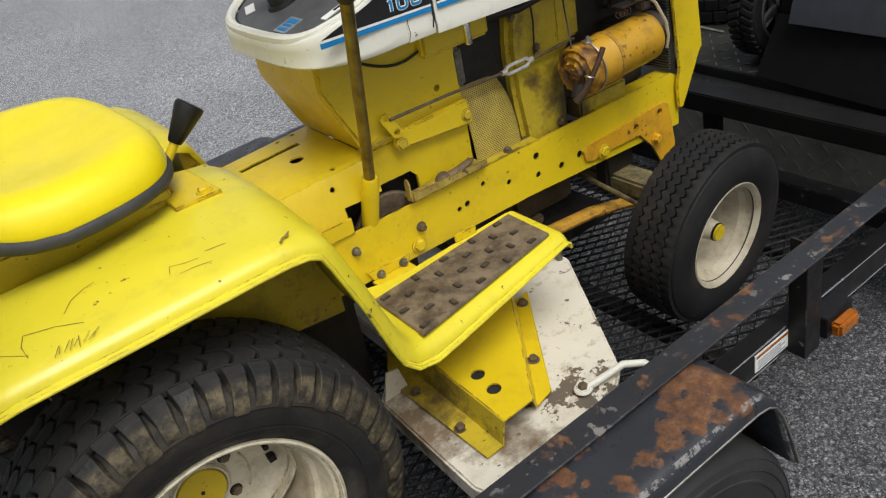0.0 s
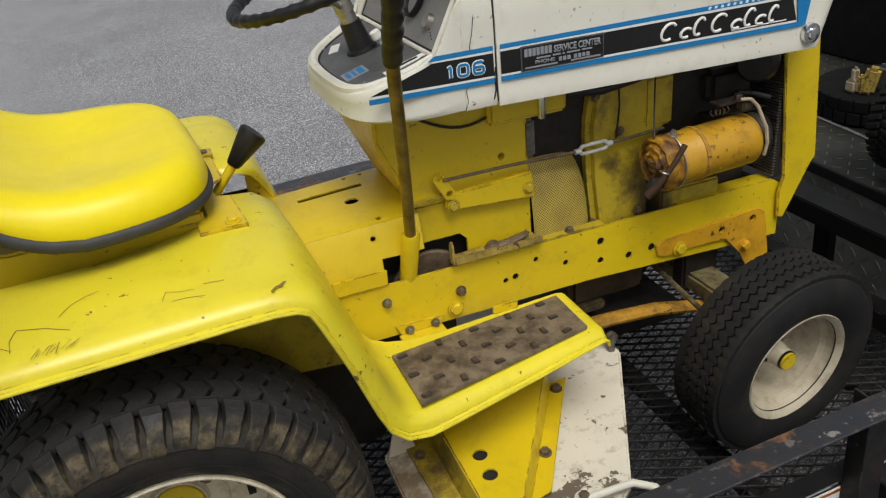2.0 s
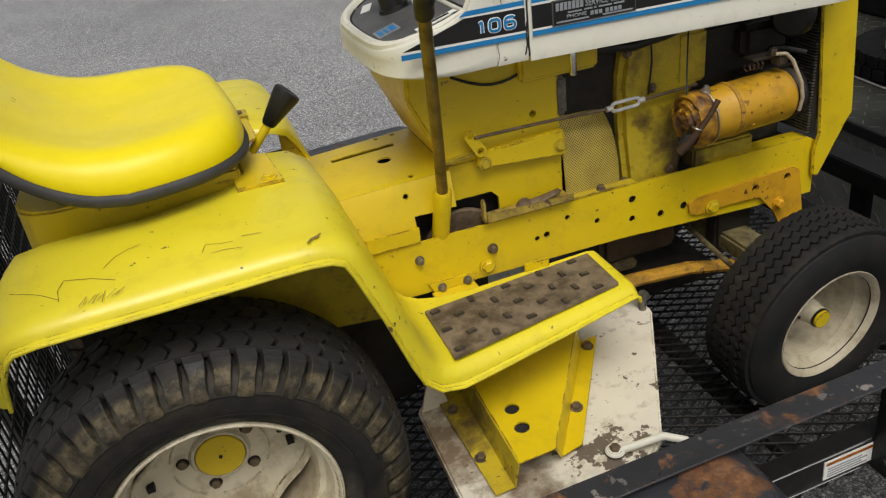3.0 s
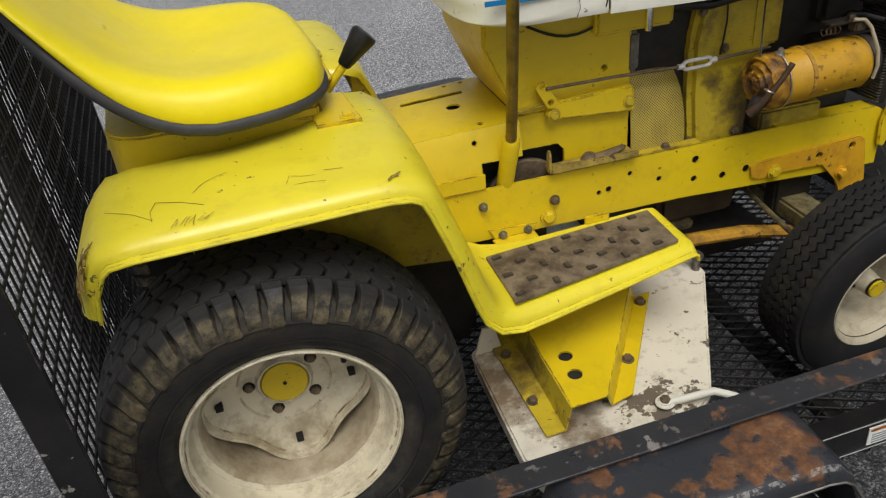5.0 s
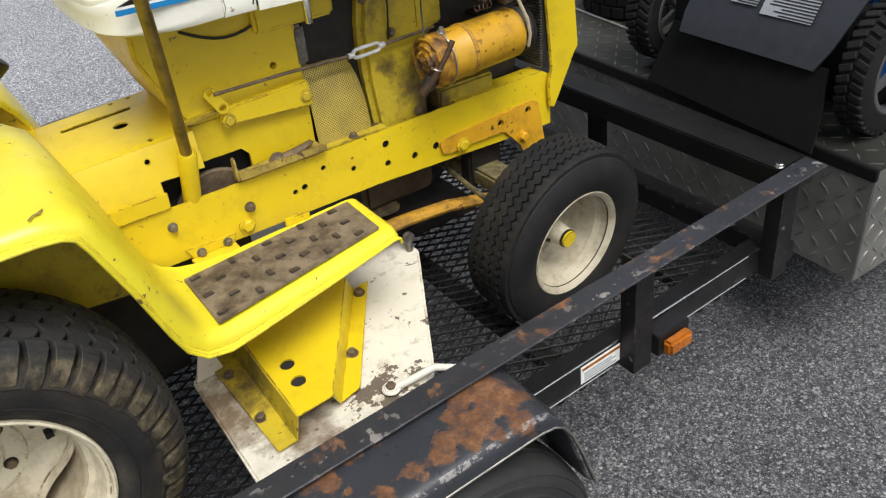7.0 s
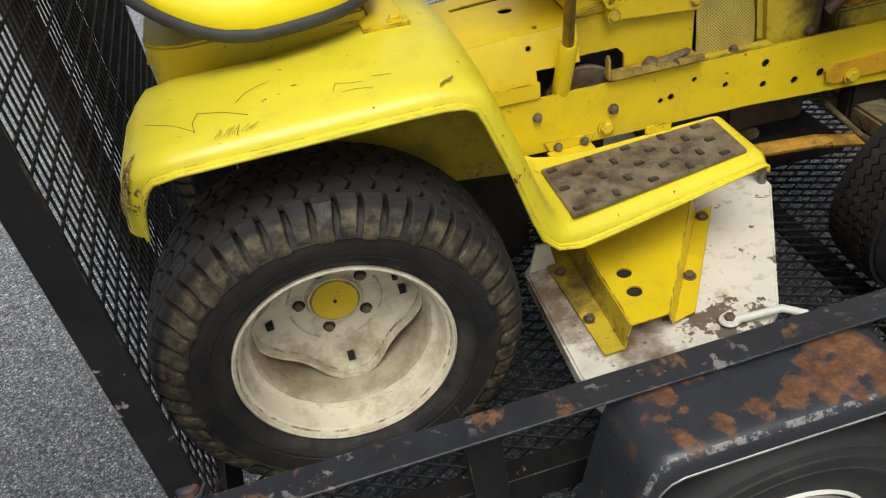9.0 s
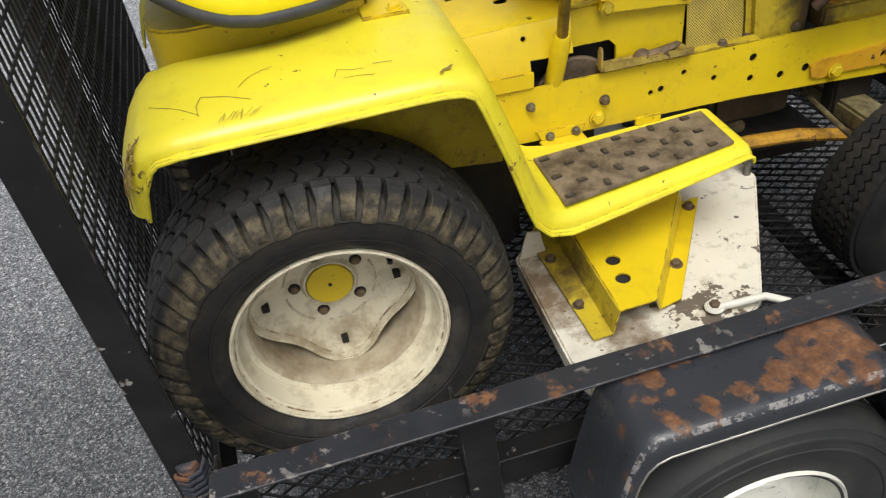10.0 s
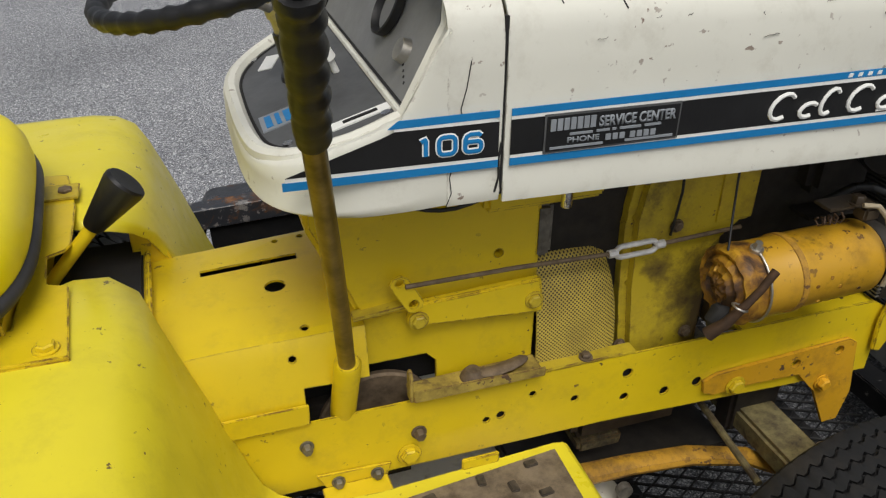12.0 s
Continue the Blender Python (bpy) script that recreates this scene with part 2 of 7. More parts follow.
YELLOW_DIRTY = paint("grimy_yellow_enamel", (0.56, 0.42, 0.02), dirt=(0.14, 0.09, 0.025), amount=0.65, caked=0.48, rough=0.5, oil=(((0.975, -0.115, 0.28), 0.11, 0.34), ((0.875, -0.115, 0.44), 0.05, 0.16), ((0.890, -0.115, 0.325), 0.035, 0.22), ((0.62, -0.15, 0.23), 0.07, 0.30), ((0.40, -0.30, -0.10), 0.13, 0.30), ((0.99, -0.10, 0.21), 0.07, 0.4)), oilcol=(0.075, 0.045, 0.016))
SEAT_VINYL = plain("yellow_vinyl", (0.85, 0.70, 0.008), 0.34, var=0.05, scale=14, bmp=0.06)
ORANGE = paint("orange_primer_enamel", caked=0.50, col=(0.70, 0.37, 0.011), dirt=(0.15, 0.07, 0.018), amount=0.6, rough=0.5, coat=0.05, chips=0.62)
WHITE = paint("off_white_enamel", (0.71, 0.70, 0.61), edge=0.52, edgecol=(0.2, 0.15, 0.1), dirt=(0.3, 0.25, 0.17), amount=0.35, chipcol=(0.2, 0.14, 0.1), fade=0.92)
CREAM = paint("cream_enamel", (0.68, 0.62, 0.48), dirt=(0.28, 0.22, 0.14), amount=0.55, rough=0.5, chips=0.62, chipcol=(0.13, 0.10, 0.08), fade=0.88)
DECK_CREAM = paint("chipped_deck_enamel", (0.70, 0.66, 0.55), dirt=(0.22, 0.17, 0.10), amount=0.5, rough=0.45, chips=0.68, fade=0.9, wear=(((0.60, -0.46, -0.09), 0.11, 0.22), ((0.79, -0.33, -0.09), 0.13, 0.12), ((0.68, -0.50, -0.09), 0.10, 0.12)), wearcol=(0.13, 0.105, 0.08), wearscale=24, oil=(((0.35, -0.30, -0.10), 0.19, 0.36), ((0.44, -0.43, -0.10), 0.10, 0.30), ((0.47, -0.50, -0.10), 0.10, 0.22)), oilcol=(0.15, 0.10, 0.055))
RIM_CREAM = paint("dusty_rim_enamel", oil=(((0.0, 0.02, -0.125), 0.12, 0.20), ((-0.09, 0.03, -0.08), 0.08, 0.16), ((0.09, 0.0, -0.10), 0.08, 0.16)), oilcol=(0.30, 0.235, 0.14), edge=0.45, caked=0.48, col=(0.67, 0.61, 0.445), dirt=(0.27, 0.21, 0.13), amount=0.85, rough=0.5, chips=0.735, chipcol=(0.16, 0.12, 0.08), fade=0.88)
# tan dust, darkened further: the well's shade is put into the colour
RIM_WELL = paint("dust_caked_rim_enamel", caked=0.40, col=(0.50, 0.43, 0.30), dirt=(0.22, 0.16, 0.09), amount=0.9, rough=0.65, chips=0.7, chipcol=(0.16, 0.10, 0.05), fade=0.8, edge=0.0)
# brown round the hub: grease, plus the dish's shade painted in
RIM_FRONT = paint("greasy_rim_enamel", oil=(((0.0, 0.035, 0.0), 0.105, 0.46), ((0.05, 0.03, 0.06), 0.07, 0.35)), oilcol=(0.20, 0.16, 0.105), edge=0.44, caked=0.44, col=(0.50, 0.45, 0.33), dirt=(0.22, 0.165, 0.10), amount=0.85, rough=0.5, chips=0.735, chipcol=(0.16, 0.12, 0.08), fade=0.88)
AXLE_PAINT = paint("caked_axle_enamel", caked=0.34, col=(0.24, 0.20, 0.08), dirt=(0.03, 0.02, 0.01), amount=1.0, rough=0.65, chips=0.6)
BLACK_PLASTIC = plain("black_plastic", (0.007, 0.007, 0.0075), 0.45, var=0.3)
GREY_PANEL = plain("grey_dash_panel", (0.080, 0.082, 0.082), 0.5, var=0.25, scale=20)
GAUGE_GREY = plain("pale_grey_gauge_panel", (0.20, 0.20, 0.195), 0.45, var=0.2, scale=16)
TRIM_GREY = plain("dark_grey_seat_trim", (0.035, 0.035, 0.038), 0.6)
STEEL = plain("worn_steel", (0.42, 0.40, 0.36), 0.42, 0.9, var=0.35)
BOLT_STEEL = plain("dull_bolt_steel", (0.20, 0.185, 0.155), 0.5, 0.7, var=0.4, scale=60)
CHROME = plain("chrome", (0.75, 0.75, 0.76), 0.18, 1.0, var=0.05, bmp=0.02)
RUSTBOLT = plain("rusty_bolt_steel", (0.17, 0.125, 0.08), 0.65, 0.5, var=0.45, scale=60)
BRASS = plain("worn_lever_plating", (0.23, 0.17, 0.055), 0.36, 0.75, var=0.5, scale=22)
GREASE = plain("greasy_dark_iron", (0.022, 0.018, 0.014), 0.6, 0.2, var=0.5)


def scorched():
    m, t, b, l = nodes("scorched_rust")
    v = coords(t)
    l.new(ramp(t, noise_tex(t, v, 26, 6, 0.6, 0.5), [(0.32, (0.014, 0.009, 0.006)), (0.42, (0.09, 0.038, 0.009)), (0.50, (0.26, 0.12, 0.010)), (0.62, (0.50, 0.27, 0.014))]), b.inputs["Base Color"])
    b.inputs["Roughness"].default_value = 0.6
    bump(t, b, noise_tex(t, v, 70, 5), 0.5, 0.002)
    return m


SCORCHED = scorched()
MUFFLER = paint("baked_orange_enamel", caked=0.50, col=(0.54, 0.295, 0.014), dirt=(0.12, 0.055, 0.014), amount=0.6, rough=0.3, chips=0.63, chipcol=(0.08, 0.03, 0.012), edge=0.4, oil=(((0.96, -0.16, 0.27), 0.07, 0.35), ((1.09, -0.20, 0.355), 0.03, 0.3)))
RUST_ARM = paint("rust_streaked_arm", caked=0.44, col=(0.50, 0.26, 0.016), dirt=(0.06, 0.03, 0.012), amount=1.0, rough=0.6, chips=0.56, chipcol=(0.10, 0.045, 0.015), edge=0.4)
# grime on the tractor; on the plastic fitting its brown stands for shade
GRIMY_SHADED = paint("brown_grimed_enamel", caked=0.42, col=(0.46, 0.34, 0.06), dirt=(0.07, 0.04, 0.015), amount=1.0, rough=0.6, chips=0.58, edge=0.4)
MATT_BLACK = plain("matt_black_plastic", (0.0035, 0.0035, 0.0037), 0.75, var=0.3, spec=0.22)
TRIM_BLACK = plain("black_trim_steel", (0.006, 0.006, 0.006), 0.5, var=0.4, scale=12, spec=0.25)
for mt in (MATT_BLACK,):
    mt.node_tree.nodes["Principled BSDF"].inputs["Specular IOR Level"].default_value = 0.2
ZINC = plain("pale_zinc", (0.62, 0.61, 0.59), 0.45, 0.25, var=0.25, scale=40)
RUSTED_PIPE = plain("rust_brown_pipe", (0.055, 0.028, 0.012), 0.7, 0.2, var=0.6, scale=45)
MOWER_TYRE = rubber("black_mower_tyre", (0.005, 0.005, 0.0052), amount=0.12, lo=0.46, spec=0.25)
MOWER_RIM = plain("grey_rim_plastic", (0.055, 0.055, 0.057), 0.5)
# middle tone of the platform's plate, its light put into the colour
ALU_FRONT = plain("dull_tread_front", (0.17, 0.17, 0.155), 0.5, 0.5, var=0.4, scale=5)
SCRATCH_GREY = plain("grey_bared_scratch", (0.16, 0.145, 0.12), 0.7, var=0.4)
PAN_BROWN = plain("oily_brown_pan", (0.050, 0.036, 0.022), 0.5, 0.2, var=0.6, scale=14)
# near-black: painted shade for gaps, holes, recesses; also cracks, print and soot
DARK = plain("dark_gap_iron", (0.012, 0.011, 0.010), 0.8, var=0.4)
BLACK_STEEL = rusty("black_painted_steel", col=(0.006, 0.006, 0.0063), amount=0.67, chips=0.65, spec=0.3)
RUSTY_STEEL = rusty("rusting_black_steel", col=(0.014, 0.017, 0.023), amount=0.475, scale=6.5, warp=0.8)
RUST_BLOOMS = [((x, -y, 0.275), r * 1.45, 0.23) for x, y, r in (
    (0.405, 0.735, 0.022), (0.458, 0.727, 0.026), (0.510, 0.722, 0.026), (0.555, 0.719, 0.026), (0.600, 0.717, 0.028), (0.637, 0.708, 0.030), (0.680, 0.695, 0.032),
    (0.455, 0.642, 0.020), (0.490, 0.642, 0.028), (0.575, 0.694, 0.018), (0.607, 0.676, 0.022), (0.645, 0.658, 0.030), (0.685, 0.662, 0.034), (0.722, 0.700, 0.032),
    (0.602, 0.744, 0.016), (0.640, 0.748, 0.020), (0.685, 0.742, 0.026), (0.374, 0.650, 0.018), (0.406, 0.656, 0.022), (0.372, 0.680, 0.018), (0.421, 0.690, 0.011))]
RUST_BLOOMS += [((0.338, -0.705, 0.25), 0.020, 0.2), ((0.325, -0.755, 0.20), 0.03, 0.15)]
MUDGUARD = rusty("rusting_mudguard_steel", col=(0.018, 0.0195, 0.023), amount=0.605, scale=19, chips=0.70, rough=0.32, edge=0.7545, crisp=0.07, places=RUST_BLOOMS)
RAIL_STEEL = rusty("scuffed_rail_steel", col=(0.014, 0.015, 0.018), amount=0.555, scale=11, chips=0.58, rough=0.36, spec=0.5)


def perforated():
    m, t, b, l = nodes("perforated_yellow_sheet")
    tc, mp = t.nodes.new("ShaderNodeTexCoord"), t.nodes.new("ShaderNodeMapping")
    mp.inputs["Rotation"].default_value = (0, radians(45), 0)
    l.new(tc.outputs["Object"], mp.inputs[0])
    fl = t.nodes.new("ShaderNodeVectorMath")
    fl.operation, fl.inputs[1].default_value = "MULTIPLY", (1, 0, 1)
    l.new(mp.outputs[0], fl.inputs[0])
    vo = t.nodes.new("ShaderNodeTexVoronoi")
    vo.inputs["Scale"].default_value, vo.inputs["Randomness"].default_value = 260, 0.0
    l.new(fl.outputs[0], vo.inputs["Vector"])
    dot = ramp(t, vo.outputs["Distance"], [(0.27, 1.0), (0.36, 0.0)])
    grime = ramp(t, noise_tex(t, tc.outputs["Object"], 14, 6), [(0.4, 0.0), (0.75, 0.6)])
    l.new(mix(t, dot, mix(t, grime, (0.55, 0.42, 0.07), (0.20, 0.13, 0.04)), (0.03, 0.022, 0.012)), b.inputs["Base Color"])
    b.inputs["Roughness"].default_value = 0.6
    return m


PERFORATED = perforated()
MESH_STEEL = plain("black_mesh_steel", (0.014, 0.0135, 0.013), 0.6, 0.0, var=0.4, spec=0.3)
MESH_STEEL.node_tree.nodes["Principled BSDF"].inputs["Specular IOR Level"].default_value = 0.3
# mud cut back on the carcass: groove shade put into its colour
TYRE = turf_rubber("dusty_turf_tyre", 0.3)
TYRE_LUG = turf_rubber("muddy_turf_lug")
TYRE_FRONT = rubber("worn_rib_tyre", (0.0064, 0.0066, 0.0070), amount=0.24, lo=0.46, spec=0.38)
TYRE_FRONT.node_tree.nodes["Principled BSDF"].inputs["Specular IOR Level"].default_value = 0.3
TYRE_BLACK = rubber("black_tyre", (0.012, 0.0125, 0.0125), dust=(0.09, 0.088, 0.078), amount=0.35, lo=0.42)
TREADPLATE = paint("dirty_rubber_tread", oil=(((0.47, -0.27, 0.12), 0.07, 0.24), ((0.57, -0.25, 0.12), 0.06, 0.20), ((0.66, -0.24, 0.12), 0.05, 0.2), ((0.42, -0.34, 0.12), 0.05, 0.22), ((0.52, -0.32, 0.12), 0.05, 0.18)), oilcol=(0.035, 0.021, 0.010), col=(0.225, 0.172, 0.112), dirt=(0.026, 0.016, 0.008), amount=1.0, caked=0.43, rough=0.55, chips=0.74, coat=0.0, edge=0.0)
TREADDARK = plain("dark_rubber_tread", (0.055, 0.043, 0.031), 0.5, var=0.6, scale=90)
# shaded and lit tones of one tread plate, light put into the colour
ALU = plain("aluminium_tread_plate", (0.042, 0.043, 0.036), 0.55, 0.5, var=0.5, scale=5)
ALU_BRIGHT = plain("clean_tread_plate", (0.27, 0.265, 0.24), 0.42, 0.7, var=0.35, scale=6)
ALU_SHADED = plain("oily_tread_lozenge", (0.20, 0.20, 0.18), 0.42, 0.8, var=0.4)
ALU_BRIGHT_LOZENGE = plain("polished_tread_lozenge", (0.42, 0.41, 0.38), 0.34, 0.9, var=0.3)
BLUE = plain("blue_decal", (0.006, 0.19, 0.46), 0.4, var=0.06)
WHITE_INK = plain("white_decal", (0.78, 0.78, 0.74), 0.5, var=0.05)
GREY_INK = plain("grey_label_print", (0.25, 0.27, 0.29), 0.55, var=0.15)
BLUE_PAINT = plain("blue_mower_paint", (0.01, 0.09, 0.36), 0.35, var=0.1)
DOOR_GREY = plain("dark_grey_mower_plastic", (0.017, 0.020, 0.026), 0.5, var=0.25)
AMBER = plain("amber_lens", (0.34, 0.10, 0.008), 0.25, var=0.3)
CONCRETE = plain("pale_wall_panel", (0.46, 0.46, 0.45), 0.8, var=0.1, scale=3)
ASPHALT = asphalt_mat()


# ---- mesh helpers ----
def part(name, bm, material, parent=None, label="", sharp=35, at=None):
    me = bpy.data.meshes.new(name)
    bmesh.ops.recalc_face_normals(bm, faces=bm.faces)
    for f in bm.faces:
        f.smooth = True
    bm.to_mesh(me)
    bm.free()
    me.set_sharp_from_angle(angle=radians(sharp))
    me.materials.append(material)
    ob = new(name, me)
    if parent is not None:
        ob.parent = parent
    if at is not None:
        ob.matrix_basis = at
    if label:
        tagged(ob, label)
    return ob


def shared(name, ob, parent, m):
    """Another part on the same mesh."""
    o = new(name, ob.data)
    o.parent, o.matrix_basis = parent, m
    return o


def empty(name, m, label, category, group="", kind=""):
    e = new(name)
    e.empty_display_size, e.matrix_basis = 0.1, m
    return tagged(e, label, category, group, kind)


def B():
    return bmesh.new()


def box(bm, lo, hi, bev=0.0, m=None, seg=2):
    lo, hi = Vector(lo), Vector(hi)
    r = bmesh.ops.create_cube(bm, size=1)["verts"]
    bmesh.ops.scale(bm, vec=hi - lo, verts=r)
    bmesh.ops.translate(bm, vec=(lo + hi) / 2, verts=r)
    if bev:
        es = list({e for v in r for e in v.link_edges})
        out = bmesh.ops.bevel(bm, geom=es, offset=bev, segments=seg, affect="EDGES", clamp_overlap=True)
        r = list({v for f in out["faces"] for v in f.verts} | {v for v in r if v.is_valid})
    if m is not None:
        bmesh.ops.transform(bm, matrix=m, verts=r)
    return bm


def prism(bm, pts, axis, a, b, bev=0.0, m=None):
    """A polygon of (u, v) pushed along an axis: x: (y, z); y: (x, z); z: (x, y)."""
    def at(u, v, w):
        return {"x": (w, u, v), "y": (u, w, v), "z": (u, v, w)}[axis]
    lo = [bm.verts.new(at(u, v, a)) for u, v in pts]
    hi = [bm.verts.new(at(u, v, b)) for u, v in pts]
    fs = [bm.faces.new(lo), bm.faces.new(hi[::-1])]
    n = len(pts)
    for k in range(n):
        fs.append(bm.faces.new((lo[k], lo[(k + 1) % n], hi[(k + 1) % n], hi[k])))
    vs = lo + hi
    bmesh.ops.recalc_face_normals(bm, faces=fs)
    if bev:
        es = list({e for f in fs for e in f.edges})
        out = bmesh.ops.bevel(bm, geom=es, offset=bev, segments=2, affect="EDGES", clamp_overlap=True)
        vs = list({v for f in out["faces"] for v in f.verts} | {v for v in vs if v.is_valid})
    if m is not None:
        bmesh.ops.transform(bm, matrix=m, verts=vs)
    return bm


def tube(bm, pts, r, seg=12, closed=False, cap=True, flat=1.0):
    pts = [Vector(p) for p in pts]
    rings, n = [], len(pts)
    prev = None
    for k, p in enumerate(pts):
        a = pts[(k - 1) % n] if closed or k > 0 else p
        c = pts[(k + 1) % n] if closed or k < n - 1 else p
        d = (c - a).normalized()
        if prev is None:
            ref = Vector((0, 0, 1)) if abs(d.z) < 0.9 else Vector((1, 0, 0))
            u = d.cross(ref).normalized()
        else:
            u = (prev - d * prev.dot(d)).normalized()
        prev = u
        w = d.cross(u)
        rr = r[k] if isinstance(r, (list, tuple)) else r
        rings.append([bm.verts.new(p + rr * (math.cos(x) * u + flat * math.sin(x) * w)) for x in (2 * math.pi * s / seg for s in range(seg))])
    m = n if closed else n - 1
    for k in range(m):
        a, c = rings[k], rings[(k + 1) % n]
        for s in range(seg):
            bm.faces.new((a[s], a[(s + 1) % seg], c[(s + 1) % seg], c[s]))
    if cap and not closed:
        bm.faces.new(rings[0]), bm.faces.new(rings[-1][::-1])
    return bm


def lathe(bm, prof, seg=64, m=None, closed=False):
    """Turns (radius, along) round the y axis."""
    rings = []
    for r, h in prof:
        rings.append([bm.verts.new((r * math.cos(a), h, r * math.sin(a))) for a in (2 * math.pi * s / seg for s in range(seg))])
    n = len(prof)
    for k in range(n if closed else n - 1):
        a, c = rings[k], rings[(k + 1) % n]
        for s in range(seg):
            bm.faces.new((a[s], a[(s + 1) % seg], c[(s + 1) % seg], c[s]))
    if not closed:
        for ring, (r, h) in ((rings[0], prof[0]), (rings[-1], prof[-1])):
            if r < 0.001:
                bm.faces.new(ring)
    if m is not None:
        bmesh.ops.transform(bm, matrix=m, verts=[v for ring in rings for v in ring])
    return bm


def sheet(bm, rows, thick=0.0):
    g = [[bm.verts.new(p) for p in row] for row in rows]
    fs = []
    for a, c in zip(g, g[1:]):
        for k in range(len(a) - 1):
            fs.append(bm.faces.new((a[k], a[k + 1], c[k + 1], c[k])))
    bmesh.ops.recalc_face_normals(bm, faces=fs)
    if thick:
        bmesh.ops.solidify(bm, geom=fs, thickness=thick)
    return bm


def cyl(bm, p, axis, r, length, seg=20, bev=0.0):
    """A rod from p along an axis vector."""
    d = Vector(axis).normalized()
    p = Vector(p)
    if bev:
        return tube(bm, [p, p + d * bev * 0.4, p + d * bev, p + d * (length - bev), p + d * (length - bev * 0.4), p + d * length],
                    [r - bev, r - bev * 0.3, r, r, r - bev * 0.3, r - bev], seg)
    return tube(bm, [p, p + d * length], r, seg)


def bolt(bm, p, axis=(0, -1, 0), r=0.009, h=0.007):
    """A hexagon head on a washer."""
    d = Vector(axis).normalized()
    p = Vector(p)
    tube(bm, [p, p + d * 0.002], r * 1.35, 18)
    tube(bm, [p + d * 0.002, p + d * (h * 0.8), p + d * h], [r, r, r * 0.8], 6)
    return bm


def cut(ob, bm):
    """Takes the closed shapes in bm out of the mesh of ob."""
    me = bpy.data.meshes.new("cutter")
    bmesh.ops.recalc_face_normals(bm, faces=bm.faces)
    bm.to_mesh(me)
    bm.free()
    c = new("cutter", me)
    par, basis = ob.parent, ob.matrix_basis.copy()
    ob.parent, ob.matrix_basis = None, Matrix()
    md = ob.modifiers.new("cut", "BOOLEAN")
    md.operation, md.solver, md.object = "DIFFERENCE", "EXACT", c
    dg = bpy.context.evaluated_depsgraph_get()
    dg.update()
    fresh = bpy.data.meshes.new_from_object(ob.evaluated_get(dg))
    ob.modifiers.clear()
    ob.data = fresh
    bpy.data.objects.remove(c)
    ob.parent, ob.matrix_basis = par, basis
    return ob


def lettering(name, text, width, height, material, parent, at, depth=0.0006, bold=0.0):
    """Words fitted into a field of that size, its lower left corner at the pose given."""
    cu = bpy.data.curves.new(name, "FONT")
    cu.body, cu.size, cu.extrude, cu.offset = text, 1.0, 0.0, bold
    tmp = new(name + "_src", cu)
    dg = bpy.context.evaluated_depsgraph_get()
    dg.update()
    me = bpy.data.meshes.new_from_object(tmp.evaluated_get(dg))
    bpy.data.objects.remove(tmp)
    xs, ys = [v.co.x for v in me.vertices], [v.co.y for v in me.vertices]
    fit = Matrix.Diagonal((width / (max(xs) - min(xs)), height / (max(ys) - min(ys)), 1, 1)) @ Matrix.Translation((-min(xs), -min(ys), 0))
    me.transform(fit)
    w = bmesh.new()
    w.from_mesh(me)
    bmesh.ops.solidify(w, geom=w.faces[:], thickness=depth)
    w.to_mesh(me)
    w.free()
    me.materials.clear()
    me.materials.append(material)
    ob = new(name, me)
    ob.parent, ob.matrix_basis = parent, at
    return ob


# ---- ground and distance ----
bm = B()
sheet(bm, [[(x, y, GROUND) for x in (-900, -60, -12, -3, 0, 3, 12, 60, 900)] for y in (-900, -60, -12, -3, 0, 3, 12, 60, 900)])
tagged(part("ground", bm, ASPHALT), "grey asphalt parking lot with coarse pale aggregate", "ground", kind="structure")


def building():
    g = empty("building", Matrix.Translation((0, 0, GROUND)), "pale grey panelled building at the edge of the lot", "building")
    b = B()
    m = Matrix.Translation((7.2, 9.6, 0)) @ Matrix.Rotation(math.atan2(-8.0, 5.6), 4, "Z")
    box(b, (-14, 0, 0), (8, 0.3, 3.6))
    part("wall", b, CONCRETE, g, at=m)
    p = B()
    box(p, (-0.012, -0.02, 0), (0.012, 0.0, 3.5))
    first = None
    for k in range(36):
        mm = m @ Matrix.Translation((-13.5 + 0.6 * k, 0, 0.0))
        if first is None:
            first = part("batten", p, CONCRETE, g, at=mm)
        else:
            shared("batten", first, g, mm)
    return g


building()


# ---- utility trailer ----
def angle_iron(bm, a, b, top, side, w=0.05, h=0.05, t=0.005):
    """An angle from a to b: one leg along top, the other along side."""
    a, b, top, side = Vector(a), Vector(b), Vector(top).normalized(), Vector(side).normalized()
    d = (b - a)
    prof = [(0, 0), (w, 0), (w, t), (t, t), (t, h), (0, h)]
    lo = [bm.verts.new(a + top * u + side * v) for u, v in prof]
    hi = [bm.verts.new(a + d + top * u + side * v) for u, v in prof]
    n = len(prof)
    fs = [bm.faces.new(lo), bm.faces.new(hi[::-1])]
    for k in range(n):
        fs.append(bm.faces.new((lo[k], lo[(k + 1) % n], hi[(k + 1) % n], hi[k])))
    bmesh.ops.recalc_face_normals(bm, faces=fs)
    es = list({e for f in fs for e in f.edges})
    bmesh.ops.bevel(bm, geom=es, offset=0.0012, segments=1, affect="EDGES", clamp_overlap=True)
    return bm


